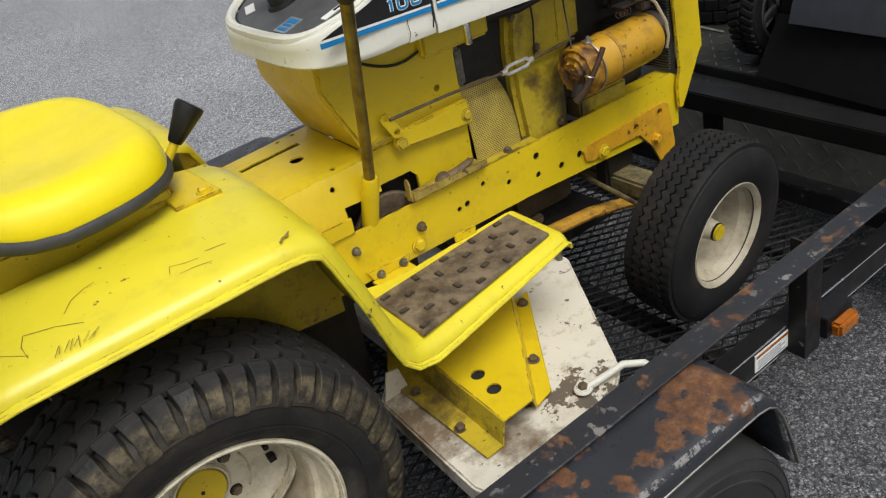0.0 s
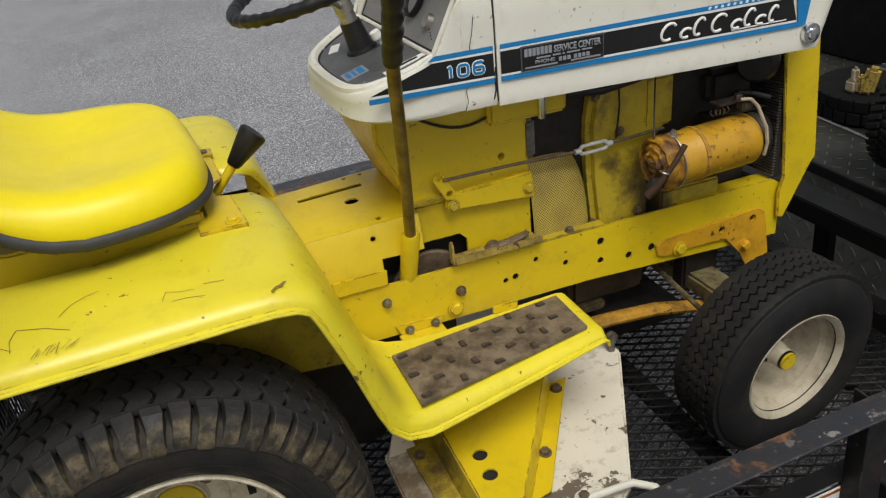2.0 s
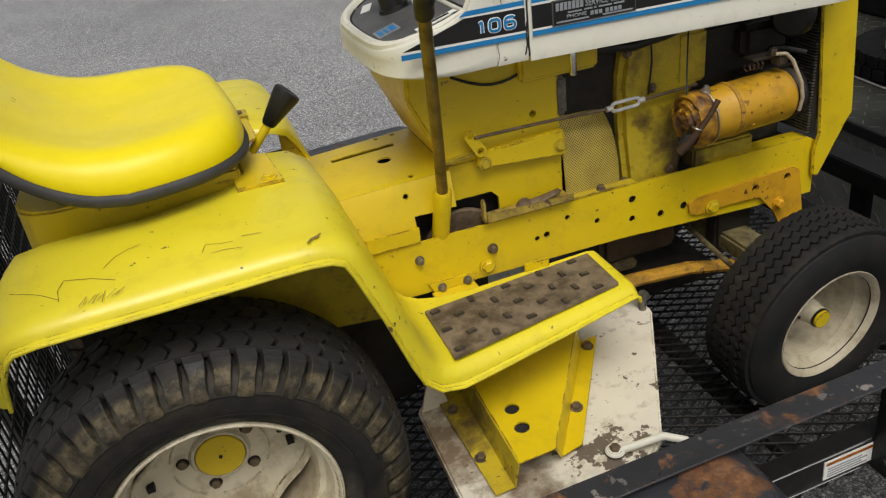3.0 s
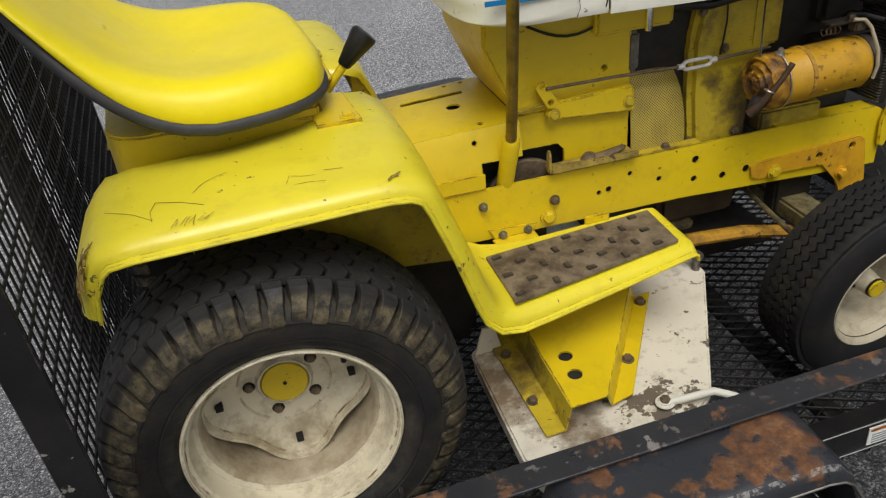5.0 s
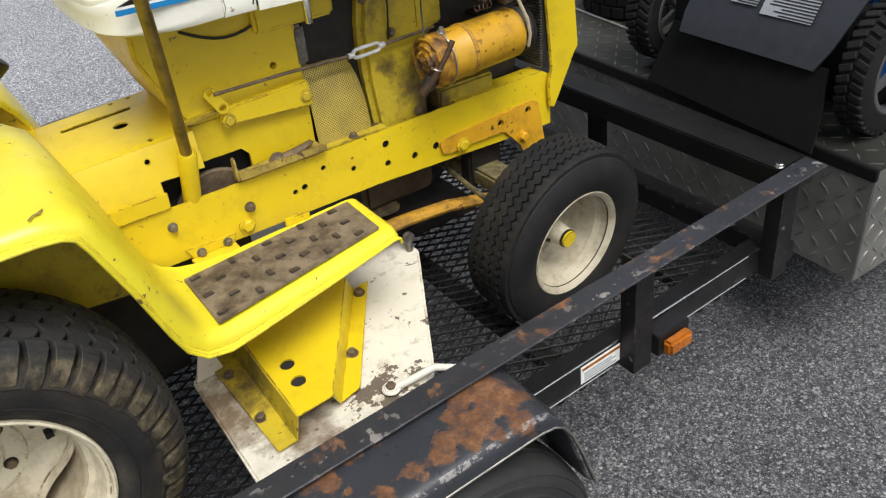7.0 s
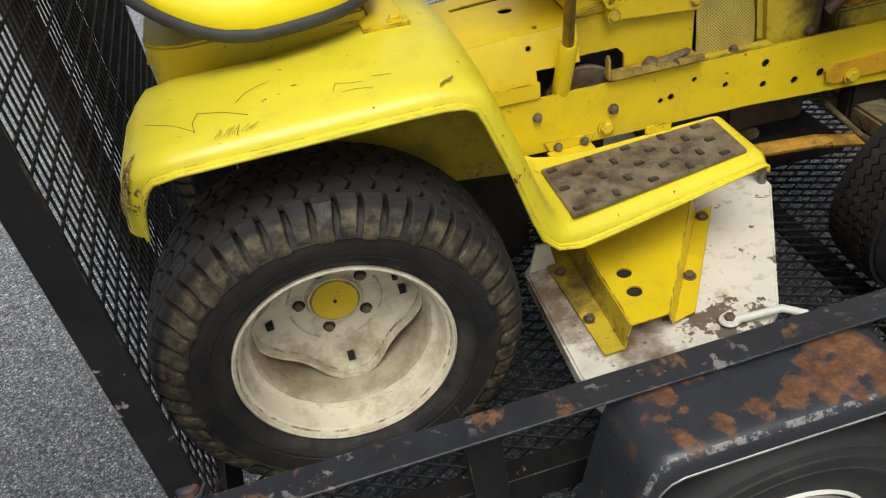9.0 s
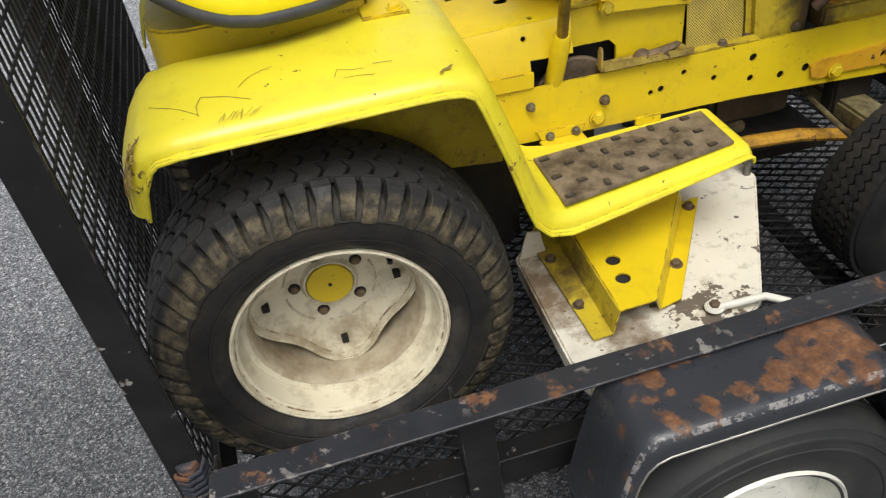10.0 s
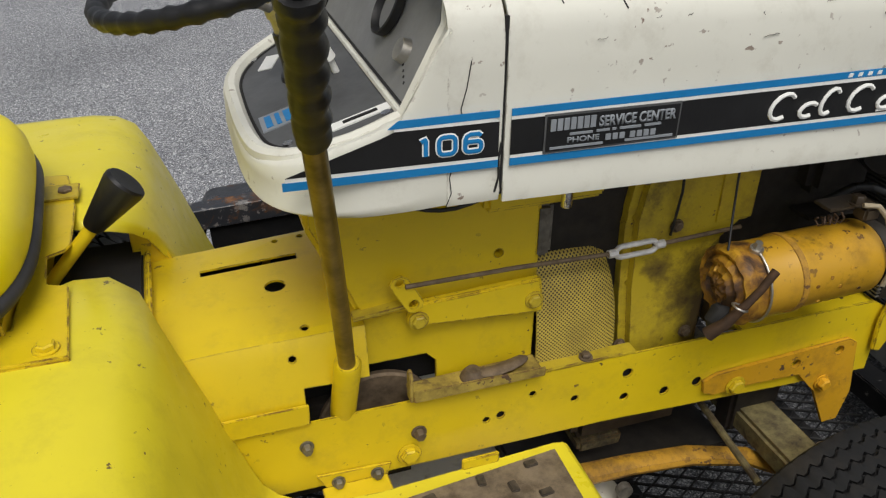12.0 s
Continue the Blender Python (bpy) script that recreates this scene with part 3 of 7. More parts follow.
def expanded_metal(lo, hi, z, long=0.046, short=0.029, w=0.0019, h=0.0022):
    """Diamond mesh of zigzag strands that run across the floor between lo and hi."""
    (x0, y0), (x1, y1) = lo, hi
    vs, fs = [], []
    for j in range(int((x1 - x0) / short) + 1):
        n = int((y1 - y0) / (long / 4))
        for i in range(n + 1):
            y = y0 + (y1 - y0) * i / n
            ph = (i % 4, (i + 2) % 4)[j % 2]
            k = (-1.0, -0.0, 1.0, 0.0)[ph]
            if ph in (1, 3):
                k = 0.0
            x = x0 + j * short + k * (short / 2 - w * 0.5)
            wide = w * (1.5 if ph in (0, 2) else 1.0)
            o = len(vs)
            vs += [(x - wide, y, z - h), (x - wide * 0.7, y, z + h), (x + wide * 0.7, y, z + h + 0.0012), (x + wide, y, z - h)]
            if i:
                fs += [(o - 4 + q, o - 4 + (q + 1) % 4, o + (q + 1) % 4, o + q) for q in range(4)]
    b = B()
    me = bpy.data.meshes.new("strands")
    me.from_pydata(vs, [], fs)
    b.from_mesh(me)
    bpy.data.meshes.remove(me)
    return b


TRAILER_Y = 0.60


def over(s, y):
    """The trailer reaches further on the far side of the tractor."""
    return y + 0.25 if s > 0 else -y


trailer = empty("utility_trailer", Matrix(), "black steel utility trailer with rusty side rails and mesh floor", "trailer")
for s in (-1, 1):
    bm = B()
    angle_iron(bm, (-0.216, over(s, TRAILER_Y), 0.29), (1.575, over(s, TRAILER_Y), 0.29), (0, s, 0), (0, 0, -1))
    part("top_rail", bm, RAIL_STEEL, trailer, "scuffed black angle-iron rail with rust patches")
    bm = B()
    angle_iron(bm, (-0.216, over(s, 0.567), 0.073), (1.56, over(s, 0.567), 0.073), (0, -s, 0), (0, 0, -1), w=0.04, h=0.062)
    frame_bar = part("side_frame", bm, BLACK_STEEL, trailer)
    for z in (0.0725, 0.0125):
        for xa, xb in ((0.80, 1.07), (1.13, 1.47)):
            bm = tube(B(), [(xa, over(s, 0.5678), z), (xb, over(s, 0.5678), z)], 0.0019, 6)
            part("worn_edge", bm, CHROME, frame_bar, "paint worn to bright steel")
    for x0, x1 in ((0.132, 0.185), (1.075, 1.125), (1.510, 1.560), (-0.21, -0.165)):
        bm = B()
        angle_iron(bm, (x0, over(s, 0.607), 0.005), (x0, over(s, 0.607), 0.284), (1, 0, 0), (0, -s, 0), w=x1 - x0, h=0.0385)
        part("post", bm, BLACK_STEEL, trailer)
bm = B()
box(bm, (1.495, -0.598, 0.238), (1.570, 0.848, 0.2895), 0.003)
part("front_rail", bm, TRIM_BLACK, trailer)
bm = B()
box(bm, (1.537, -0.600, 0.020), (1.590, 0.850, 0.072), 0.003)
part("front_frame", bm, BLACK_STEEL, trailer)
bm = B()
box(bm, (1.521, -0.067, 0.072), (1.550, -0.023, 0.238), 0.002)
part("post", bm, TRIM_BLACK, trailer)
for x in (0.15, 0.55, 1.0, 1.4):
    bm = B()
    box(bm, (x - 0.02, -0.50, -0.040), (x + 0.02, 0.75, -0.009), 0.002)
    part("cross_member", bm, BLACK_STEEL, trailer)
bm = expanded_metal((-0.22, -0.563), (1.535, 0.813), -0.0045, long=0.030, short=0.029, w=0.0027, h=0.0022)
part("mesh_floor", bm, MESH_STEEL, trailer, "black expanded-metal mesh floor")
bm = B()
bolt(bm, (1.507, -0.588, 0.2895), (0, 0, 1), 0.008, 0.009)
part("bolt", bm, CHROME, trailer, "bright zinc bolt")
# label and marker lamp on the side frame
bm = B()
box(bm, (0.970, -0.5695, 0.021), (1.104, -0.5675, 0.063))
lab = part("warning_label", bm, WHITE_INK, trailer, "white safety label with an orange band")
bm = B()
box(bm, (0.974, -0.5706, 0.054), (1.100, -0.5697, 0.060))
part("label_band", bm, AMBER, lab)
for k in range(4):
    bm = B()
    box(bm, (0.978, -0.5706, 0.026 + k * 0.006), (1.064 - 0.012 * (k % 2), -0.5697, 0.0282 + k * 0.006))
    part("print_line", bm, GREY_INK, lab)
bm = B()
box(bm, (1.148, -0.636, 0.022), (1.216, -0.612, 0.056), 0.006)
lamp = part("marker_lamp", bm, AMBER, trailer, "amber side marker lens")
bm = B()
box(bm, (1.138, -0.613, 0.016), (1.228, -0.568, 0.068), 0.002)
part("lamp_base", bm, BLACK_PLASTIC, lamp)


def trailer_fender(s):
    path = [(0.285, 0.05), (0.305, 0.13), (0.330, 0.222), (0.341, 0.252), (0.352, 0.268), (0.368, 0.2755), (0.42, 0.276), (0.55, 0.277), (0.68, 0.276), (0.705, 0.2745),
            (0.730, 0.265), (0.748, 0.245), (0.766, 0.20), (0.785, 0.13), (0.808, 0.05)]
    lip = [(0.322, 0.05), (0.335, 0.12), (0.350, 0.176), (0.362, 0.197), (0.378, 0.208), (0.40, 0.213), (0.44, 0.2135), (0.55, 0.214), (0.68, 0.213), (0.712, 0.213),
           (0.738, 0.210), (0.757, 0.200), (0.776, 0.175), (0.800, 0.118), (0.828, 0.03)]
    rows = []
    for (x, z), (lx, lz) in zip(path, lip):
        sec = [(0.618, 0.0), (0.66, 0.0), (0.732, 0.0), (0.743, 0.02), (0.752, 0.08), (0.758, 0.18), (0.761, 0.36), (0.761, 0.60)]
        outer = [(x + (lx - x) * e, over(s, y), z + (lz - z) * e) for y, e in sec]
        inner = [(px + (0.003 if px < 0.40 else -0.003 if px > 0.70 else 0.0), over(s, y - 0.003 * (y > 0.745)), pz - 0.003 * (e < 0.9)) for (px, _, pz), (y, e) in zip(outer, sec)]
        rows.append(outer + inner[::-1] + outer[:1])
    b = sheet(B(), rows)
    bmesh.ops.remove_doubles(b, verts=b.verts, dist=0.0001)
    f = part("mudguard", b, MUDGUARD, trailer, "flat-topped black mudguard blooming with rust")
    b = tube(B(), [r[7] for r in rows], 0.0018, 8)
    part("rolled_edge", b, STEEL, f, "worn bright steel edge")
    b = B()
    box(b, (0.345, over(s, 0.612), 0.0), (0.76, over(s, 0.618), 0.262))
    part("inner_plate", b, BLACK_STEEL, f)


def trailer_wheel(s):
    cx, cy, cz = 0.56, 0.685, -0.09
    b = lathe(B(), [(0.155, -0.055), (0.185, -0.052), (0.20, -0.06), (0.222, -0.0645), (0.2235, -0.067), (0.228, -0.0672), (0.2295, -0.0655), (0.244, -0.0645), (0.2455, -0.0665), (0.250, -0.0655), (0.2515, -0.0625), (0.262, -0.058), (0.2635, -0.0595), (0.268, -0.055), (0.276, -0.042), (0.279, -0.02), (0.274, -0.018),
                    (0.274, -0.012), (0.28, -0.01), (0.28, 0.01), (0.274, 0.012), (0.274, 0.018), (0.279, 0.02), (0.276, 0.042), (0.262, 0.058), (0.235, 0.066), (0.20, 0.06), (0.155, 0.055)], 72)
    m = Matrix.Translation((cx, over(s, cy), cz)) @ Matrix.Rotation(0 if s < 0 else math.pi, 4, "Z")
    w = part("wheel_tyre", b, TYRE_BLACK, trailer, "black trailer tyre", at=m)
    b = lathe(B(), [(0.160, -0.056), (0.164, -0.060), (0.167, -0.054), (0.162, -0.048), (0.158, -0.03), (0.15, 0.0), (0.10, -0.012), (0.09, -0.02), (0.05, -0.02), (0.045, -0.04), (0.0001, -0.042)], 56)
    part("wheel_rim", b, WHITE, w, "white painted steel rim")


for s in (-1, 1):
    trailer_fender(s)
    trailer_wheel(s)
bm = B()
box(bm, (0.52, -0.66, -0.115), (0.60, 0.91, -0.065), 0.006)
part("axle", bm, BLACK_STEEL, trailer)

# the ramp gate, folded upright at the trailer's tail
GA, GB = Vector((-0.262, -0.605, 0)), Vector((-0.338, 0.855, 0))
gdir = (GB - GA).normalized()
gnorm = Vector((gdir.y, -gdir.x, 0)) * -1


def gate_at(u, z, h):
    return tuple(GA + gdir * u + gnorm * h + Vector((0, 0, z)))


gate = empty("ramp_gate", Matrix(), "black steel mesh ramp gate folded upright", "gate")
GL = (GB - GA).length
for u in (0.0, GL - 0.045):
    bm = B()
    a = GA + gdir * (0.0 if u == 0 else GL)
    angle_iron(bm, a + Vector((0, 0, 0.02)), a + Vector((0, 0, 1.25)), (1, 0, 0) if u == 0 else (-1, 0, 0), gdir if u == 0 else -gdir, w=0.045, h=0.02)
    part("side_bar", bm, BLACK_STEEL, gate)
for u in (0.575, 0.90, 1.20):
    bm = B()
    p0, p1 = gate_at(u, 0.03, 0.034), gate_at(u, 1.23, 0.034)
    tube(bm, [p0, p1], 0.024, 4)
    part("upright", bm, BLACK_STEEL, gate)
for z in (0.03, 1.23):
    bm = B()
    tube(bm, [gate_at(0.0, z, -0.012), gate_at(GL, z, -0.012)], 0.024, 4)
    part("cross_bar", bm, BLACK_STEEL, gate)
bm = B()
for k in range(30):
    z = 0.045 + 0.040 * k
    tube(bm, [gate_at(0.02, z, 0.004), gate_at(GL - 0.02, z, 0.004)], 0.0027, 5)
for k in range(55):
    u = 0.03 + 0.026 * k
    tube(bm, [gate_at(u + 0.003 * (1 if q % 2 else -1), 0.03 + 0.040 * q, 0.004 + 0.002 * (q % 2)) for q in range(31)], 0.0021, 4)
part("mesh_panel", bm, MESH_STEEL, gate, "black expanded-metal mesh panel")
bm = B()
cyl(bm, (-0.235, -0.60, 0.24), (0, 0, 1), 0.016, 0.085, 16, 0.003)
part("hinge_pin", bm, RUSTY_STEEL, gate, "rusty spring hinge pin")
bm = B()
tube(bm, [(-0.235 + 0.021 * math.cos(k * 0.9), -0.60 + 0.021 * math.sin(k * 0.9), 0.235 + k * 0.0016) for k in range(50)], 0.0035, 6)
part("hinge_spring", bm, RUSTY_STEEL, gate)


# ---- garden tractor ----
tractor = empty("garden_tractor", pose(0, 0, 0.292, 0, 2.3, 0), "weathered yellow and white garden tractor with black turf tyres", "tractor")


def tpart(name, bm, material, label="", parent=None, sharp=35):
    return part(name, bm, material, parent or tractor, label, sharp)


# frame rails, right one with its row of holes
for s in (-1, 1):
    bm = B()
    pts = [(0.02, 0.110), (0.83, 0.103), (1.13, 0.088), (1.285, 0.083), (1.285, 0.20), (1.262, 0.214), (0.02, 0.214)]
    prism(bm, pts, "y", s * 0.145, s * 0.142)
    for xa, xb in ((0.02, 0.42), (1.03, 1.262)):
        prism(bm, [(xa, 0.208), (xb, 0.208), (xb, 0.214), (xa, 0.214)], "y", s * 0.1415, s * 0.105)
    rail = tpart("frame_rail", bm, YELLOW, "yellow pressed-steel frame rail with bolt holes")
    if s < 0:
        c = B()
        for x, z, r in ((0.65, 0.155, 0.005), (0.67, 0.158, 0.006), (0.714, 0.182, 0.005), (0.777, 0.157, 0.0055), (0.854, 0.182, 0.0075), (0.854, 0.14, 0.0065),
                        (0.918, 0.134, 0.007), (0.971, 0.137, 0.008), (1.137, 0.133, 0.0085), (1.214, 0.14, 0.0085)):
            cyl(c, (x, -0.16, z), (0, 1, 0), r, 0.035, 14)
        cut(rail, c)
        # added dark sheet behind the holes, in place of their shade
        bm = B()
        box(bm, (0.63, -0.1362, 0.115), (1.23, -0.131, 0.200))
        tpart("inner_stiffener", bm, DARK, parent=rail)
for x, z, mt, r in ((0.417, 0.179, BOLT_STEEL, 0.0065), (0.558, 0.162, RUSTBOLT, 0.0075), (0.545, 0.128, YELLOW, 0.012), (1.033, 0.12, YELLOW, 0.012), (1.196, 0.085, ORANGE, 0.010)):
    bm = bolt(B(), (x, -0.146 if x < 1 else -0.153, z), (0, -1, 0), r, 0.012 if mt is not YELLOW else 0.009)
    tpart("frame_bolt", bm, mt)
# step bracket
bm = prism(B(), [(0.425, 0.128), (0.52, 0.123), (0.505, 0.075), (0.455, 0.070)], "y", -0.146, -0.150)
prism(bm, [(0.43, -0.150), (0.515, -0.150), (0.515, -0.21), (0.43, -0.21)], "z", 0.103, 0.1075, 0.001)
bracket = tpart("step_bracket", bm, YELLOW)
for x in (0.451, 0.501):
    tpart("bracket_bolt", bolt(B(), (x, -0.151, 0.114), (0, -1, 0), 0.0065, 0.009), BOLT_STEEL, parent=bracket)
# orange axle hanger
bm = prism(B(), [(0.978, 0.138), (1.0, 0.147), (1.228, 0.158), (1.244, 0.148), (1.262, 0.05), (1.252, -0.005), (1.225, -0.006), (1.187, 0.068), (1.148, 0.110), (1.05, 0.114), (1.0, 0.110), (0.982, 0.118)], "y", -0.146, -0.152)
hanger = tpart("axle_hanger", bm, ORANGE, "rust-stained orange axle hanger plate")
c = B()
for x, z in ((1.137, 0.133), (1.214, 0.14)):
    cyl(c, (x, -0.17, z), (0, 1, 0), 0.008, 0.03, 14)
cut(hanger, c)

# footrest fender sheet, right and left
FPATH = [(-0.238, 0.280, 0.21, 0.398), (-0.225, 0.335, 0.205, 0.415), (-0.205, 0.376, 0.20, 0.428), (-0.182, 0.398, 0.20, 0.435), (-0.14, 0.406, 0.20, 0.438),
         (0.0, 0.409, 0.20, 0.438), (0.12, 0.412, 0.17, 0.438), (0.15, 0.413, 0.090, 0.438), (0.20, 0.413, 0.062, 0.438), (0.235, 0.408, 0.058, 0.437), (0.262, 0.392, 0.070, 0.436), (0.278, 0.362, 0.100, 0.434),
         (0.312, 0.272, 0.128, 0.426), (0.345, 0.175, 0.145, 0.414), (0.360, 0.138, 0.150, 0.408), (0.376, 0.120, 0.154, 0.400), (0.40, 0.113, 0.165, 0.394),
         (0.44, 0.113, 0.180, 0.387), (0.50, 0.113, 0.183, 0.376), (0.62, 0.114, 0.178, 0.355), (0.735, 0.116, 0.174, 0.334), (0.748, 0.1145, 0.175, 0.331), (0.755, 0.110, 0.176, 0.329), (0.757, 0.100, 0.177, 0.328)]


def fender(s):
    rows = []
    for k, (x, z, yi, yo) in enumerate(FPATH):
        yo += 0.03 if s > 0 else 0.0
        a, c = FPATH[max(0, k - 1)], FPATH[min(len(FPATH) - 1, k + 1)]
        d = Vector((c[0] - a[0], c[1] - a[1])).normalized()
        n = Vector((d.y, -d.x))
        if x > 0.745:
            n = Vector((0, -1))
        w = yo - yi
        deep = 0.029 if x < 0.3 else 0.029 + 0.007 * min(1.0, (x - 0.3) / 0.08) - 0.020 * max(0.0, (x - 0.38) / 0.37)
        q = deep / 0.046
        sec = [(yi, 0.010), (yi + 0.004, 0.002), (yi + 0.012, -0.002), (yi + w * 0.3, -0.006 * (x < 0.28)), (yi + w * 0.6, -0.005 * (x < 0.28)), (yo - 0.05, 0.0), (yo - 0.034, 0.003 * q), (yo - 0.020, 0.009 * q), (yo - 0.010, 0.020 * q), (yo - 0.006, 0.030 * q), (yo - 0.005, 0.038 * q), (yo + 0.001, 0.041 * q), (yo + 0.002, 0.046 * q)]
        if x > 0.35:
            sec[:3] = [(yi, 0.0), (yi + 0.004, 0.0), (yi + 0.012, 0.0)]
        elif x > 0.28:
            sec[:3] = [(yi, 0.0), (yi + 0.004, -0.002), (yi + 0.012, -0.003)]
        elif x < -0.15:
            sec[:3] = [(yi, 0.004), (yi + 0.004, 0.0), (yi + 0.012, 0.0)]
        if x > 0.745:
            sec = [(y, 0.0 if e <= 0.004 else e) for y, e in sec]
        rows.append([(x + n.x * e, s * y, z + n.y * e) for y, e in sec])
    b = sheet(B(), rows, 0.003)
    f = tpart("fender", b, YELLOW_FENDER, "glossy yellow fender sheet scratched along its top", sharp=50)
    b = tube(B(), [r[-1] for r in rows], 0.0030, 10)
    tpart("rolled_lip", b, YELLOW_FENDER, parent=f)
    return f


fen = fender(-1)


def fender_top(x, y):
    """A point on the outer face of the near fender."""
    for (xa, za, ya, oa), (xb, zb, yb, ob_) in zip(FPATH, FPATH[1:]):
        if xa <= x <= xb:
            f = (x - xa) / (xb - xa)
            d = Vector((xb - xa, zb - za)).normalized()
            out = oa + (ob_ - oa) * f + y
            fall = 0.0 if out > 0.036 else 0.0065 * ((0.036 - out) / 0.030) ** 2
            e = fall - 0.0055 * min(1.0, max(0.0, (out - 0.05) / 0.045)) - 0.0004
            return (x + d.y * e, y, za + (zb - za) * f - d.x * e)
    return (x, y, 0.41)


def scratch(pts, r, material=GRIMY_SHADED):
    fine = []
    for (xa, ya), (xb, yb) in zip(pts, pts[1:]):
        fine += [fender_top(xa + (xb - xa) * q / 6, ya + (yb - ya) * q / 6) for q in range(6)]
    fine.append(fender_top(*pts[-1]))
    tpart("scratch", tube(B(), fine, r, 5, flat=0.5), material, parent=fen)


for pts, r in (([(-0.171, -0.340), (-0.13, -0.372), (-0.108, -0.393)], 0.0005), ([(-0.109, -0.397), (-0.111, -0.372), (-0.104, -0.352), (-0.07, -0.364), (-0.041, -0.382)], 0.00055),
               ([(-0.054, -0.348), (-0.040, -0.325), (-0.022, -0.312), (-0.006, -0.306)], 0.0005), ([(0.070, -0.376), (0.076, -0.358), (0.094, -0.366), (0.111, -0.369)], 0.0004),
               ([(0.081, -0.382), (0.100, -0.383), (0.122, -0.389)], 0.0005), ([(0.124, -0.362), (0.150, -0.367)], 0.0006), ([(0.202, -0.421), (0.209, -0.413), (0.214, -0.411), (0.222, -0.403)], 0.0017), ([(0.212, -0.412), (0.218, -0.411)], 0.0022)):
    scratch(pts, r)
rnd = random.Random(12)
for k in range(9):
    x = -0.085 + 0.0055 * k
    scratch([(x, -0.418 - rnd.uniform(0, 0.006)), (x + rnd.uniform(0.004, 0.012), -0.405 + rnd.uniform(-0.006, 0.004))], 0.0005)
for k in range(32):
    # scribbled scuffs on the rear corner, drawn round the bend
    f = rnd.uniform(0.0, 1.0)
    y = -0.392 + rnd.uniform(-0.022, 0.022) - 0.012 * f
    xa = -0.236 + 0.040 * f
    scratch([(xa, y), (xa + rnd.uniform(0.002, 0.014), y + rnd.uniform(-0.012, 0.012)), (xa + rnd.uniform(0.0, 0.016), y + rnd.uniform(-0.014, 0.014))], rnd.choice((0.0008, 0.0012, 0.0017)))
bm = B()
box(bm, (0.605, -0.182, 0.1135), (0.655, -0.176, 0.130), 0.0015)
c = tpart("step_tab", bm, YELLOW, parent=fen)
fender(1)


def step_mat(s):
    b = B()
    prism(b, [(0.393, s * 0.222), (0.730, s * 0.189), (0.727, s * 0.308), (0.393, s * 0.372)], "z", 0.1155, 0.122, 0.001)
    mat_ob = tpart("step_mat", b, TREADPLATE, "brown dirty rubber tread mat with raised studs")
    rnd = random.Random(4)
    b = B()
    prism(b, [(-0.0092, -0.0054), (0.0092, -0.0054), (0.0086, 0.0054), (-0.0086, 0.0054)], "z", 0, 0.0042, 0.0014)
    first = None
    for r in range(5):
        for k in range(6):
            v = (r + 0.5) / 5
            x = 0.408 + 0.070 * k + (0.035 if r % 2 else 0)
            if x > 0.722:
                continue
            y0, y1 = 0.222 - 0.098 * (x - 0.393), 0.372 - 0.19 * (x - 0.393)
            m = Matrix.Translation((x, s * (y0 + (y1 - y0) * v), 0.1215)) @ Matrix.Rotation(radians(k % 2 * 80 + 10 + rnd.uniform(-6, 6)), 4, "Z")
            if first is None:
                first = part("stud", b, TREADDARK, mat_ob, at=m)
            else:
                shared("stud", first, mat_ob, m)


step_mat(-1)
step_mat(1)
for s in (-1, 1):
    bm = prism(B(), [(0.246, 0.400), (0.262, 0.390), (0.278, 0.360), (0.312, 0.270), (0.345, 0.19), (0.262, 0.19), (0.246, 0.25)], "y", s * 0.1135, s * 0.1165)
    tpart("inner_apron", bm, YELLOW)

# transmission under the tunnel
bm = B()
box(bm, (0.275, -0.075, 0.20), (0.415, 0.095, 0.306), 0.008)
box(bm, (0.412, 0.02, 0.22), (0.47, 0.11, 0.30), 0.008)
tpart("transmission_case", bm, GREASE, "oily dark transmission case")

# rear axle casting between the wheels
bm = B()
box(bm, (-0.11, -0.20, -0.10), (0.10, 0.20, 0.16), 0.03)
box(bm, (0.06, -0.128, -0.14), (0.40, 0.128, 0.17), 0.02)
tpart("transaxle", bm, GREASE, "greasy cast-iron transaxle")

# tunnel cover
bm = B()
rows = []
for x, zt, half in ((0.262, 0.318, 0.118), (0.34, 0.322, 0.118), (0.43, 0.326, 0.122), (0.50, 0.329, 0.124)):
    rows.append([(x, -0.146, 0.222), (x, -0.143, 0.245), (x, -half - 0.006, zt - 0.016), (x, -half, zt - 0.003), (x, -half + 0.012, zt), (x, half - 0.012, zt), (x, half, zt - 0.003), (x, half + 0.006, zt - 0.016), (x, 0.143, 0.245), (x, 0.146, 0.222)])
sheet(bm, rows, 0.003)
tunnel = tpart("tunnel_cover", bm, YELLOW, "yellow transmission cover with a slot and a round hole", sharp=30)
c = B()
box(c, (0.326, 0.0475, 0.28), (0.45, 0.0615, 0.36))
for x, y in ((0.428, 0.103), (0.463, 0.105)):
    cyl(c, (x, y, 0.28), (0, 0, 1), 0.0045, 0.08, 10)
cyl(c, (0.413, -0.16, 0.30), (0, 1, 0), 0.0045, 0.05, 10)
cyl(c, (0.413, -0.008, 0.28), (0, 0, 1), 0.013, 0.08, 20)
cyl(c, (0.433, -0.108, 0.28), (0, 0, 1), 0.005, 0.08, 10)
box(c, (0.422, -0.20, 0.20), (0.52, -0.10, 0.262))
cut(tunnel, c)
bm = B()
prism(bm, [(0.250, 0.316), (0.262, 0.335), (0.268, 0.335), (0.266, 0.318)], "y", -0.118, 0.118, 0.0015)
tpart("rear_flange", bm, YELLOW, parent=tunnel)
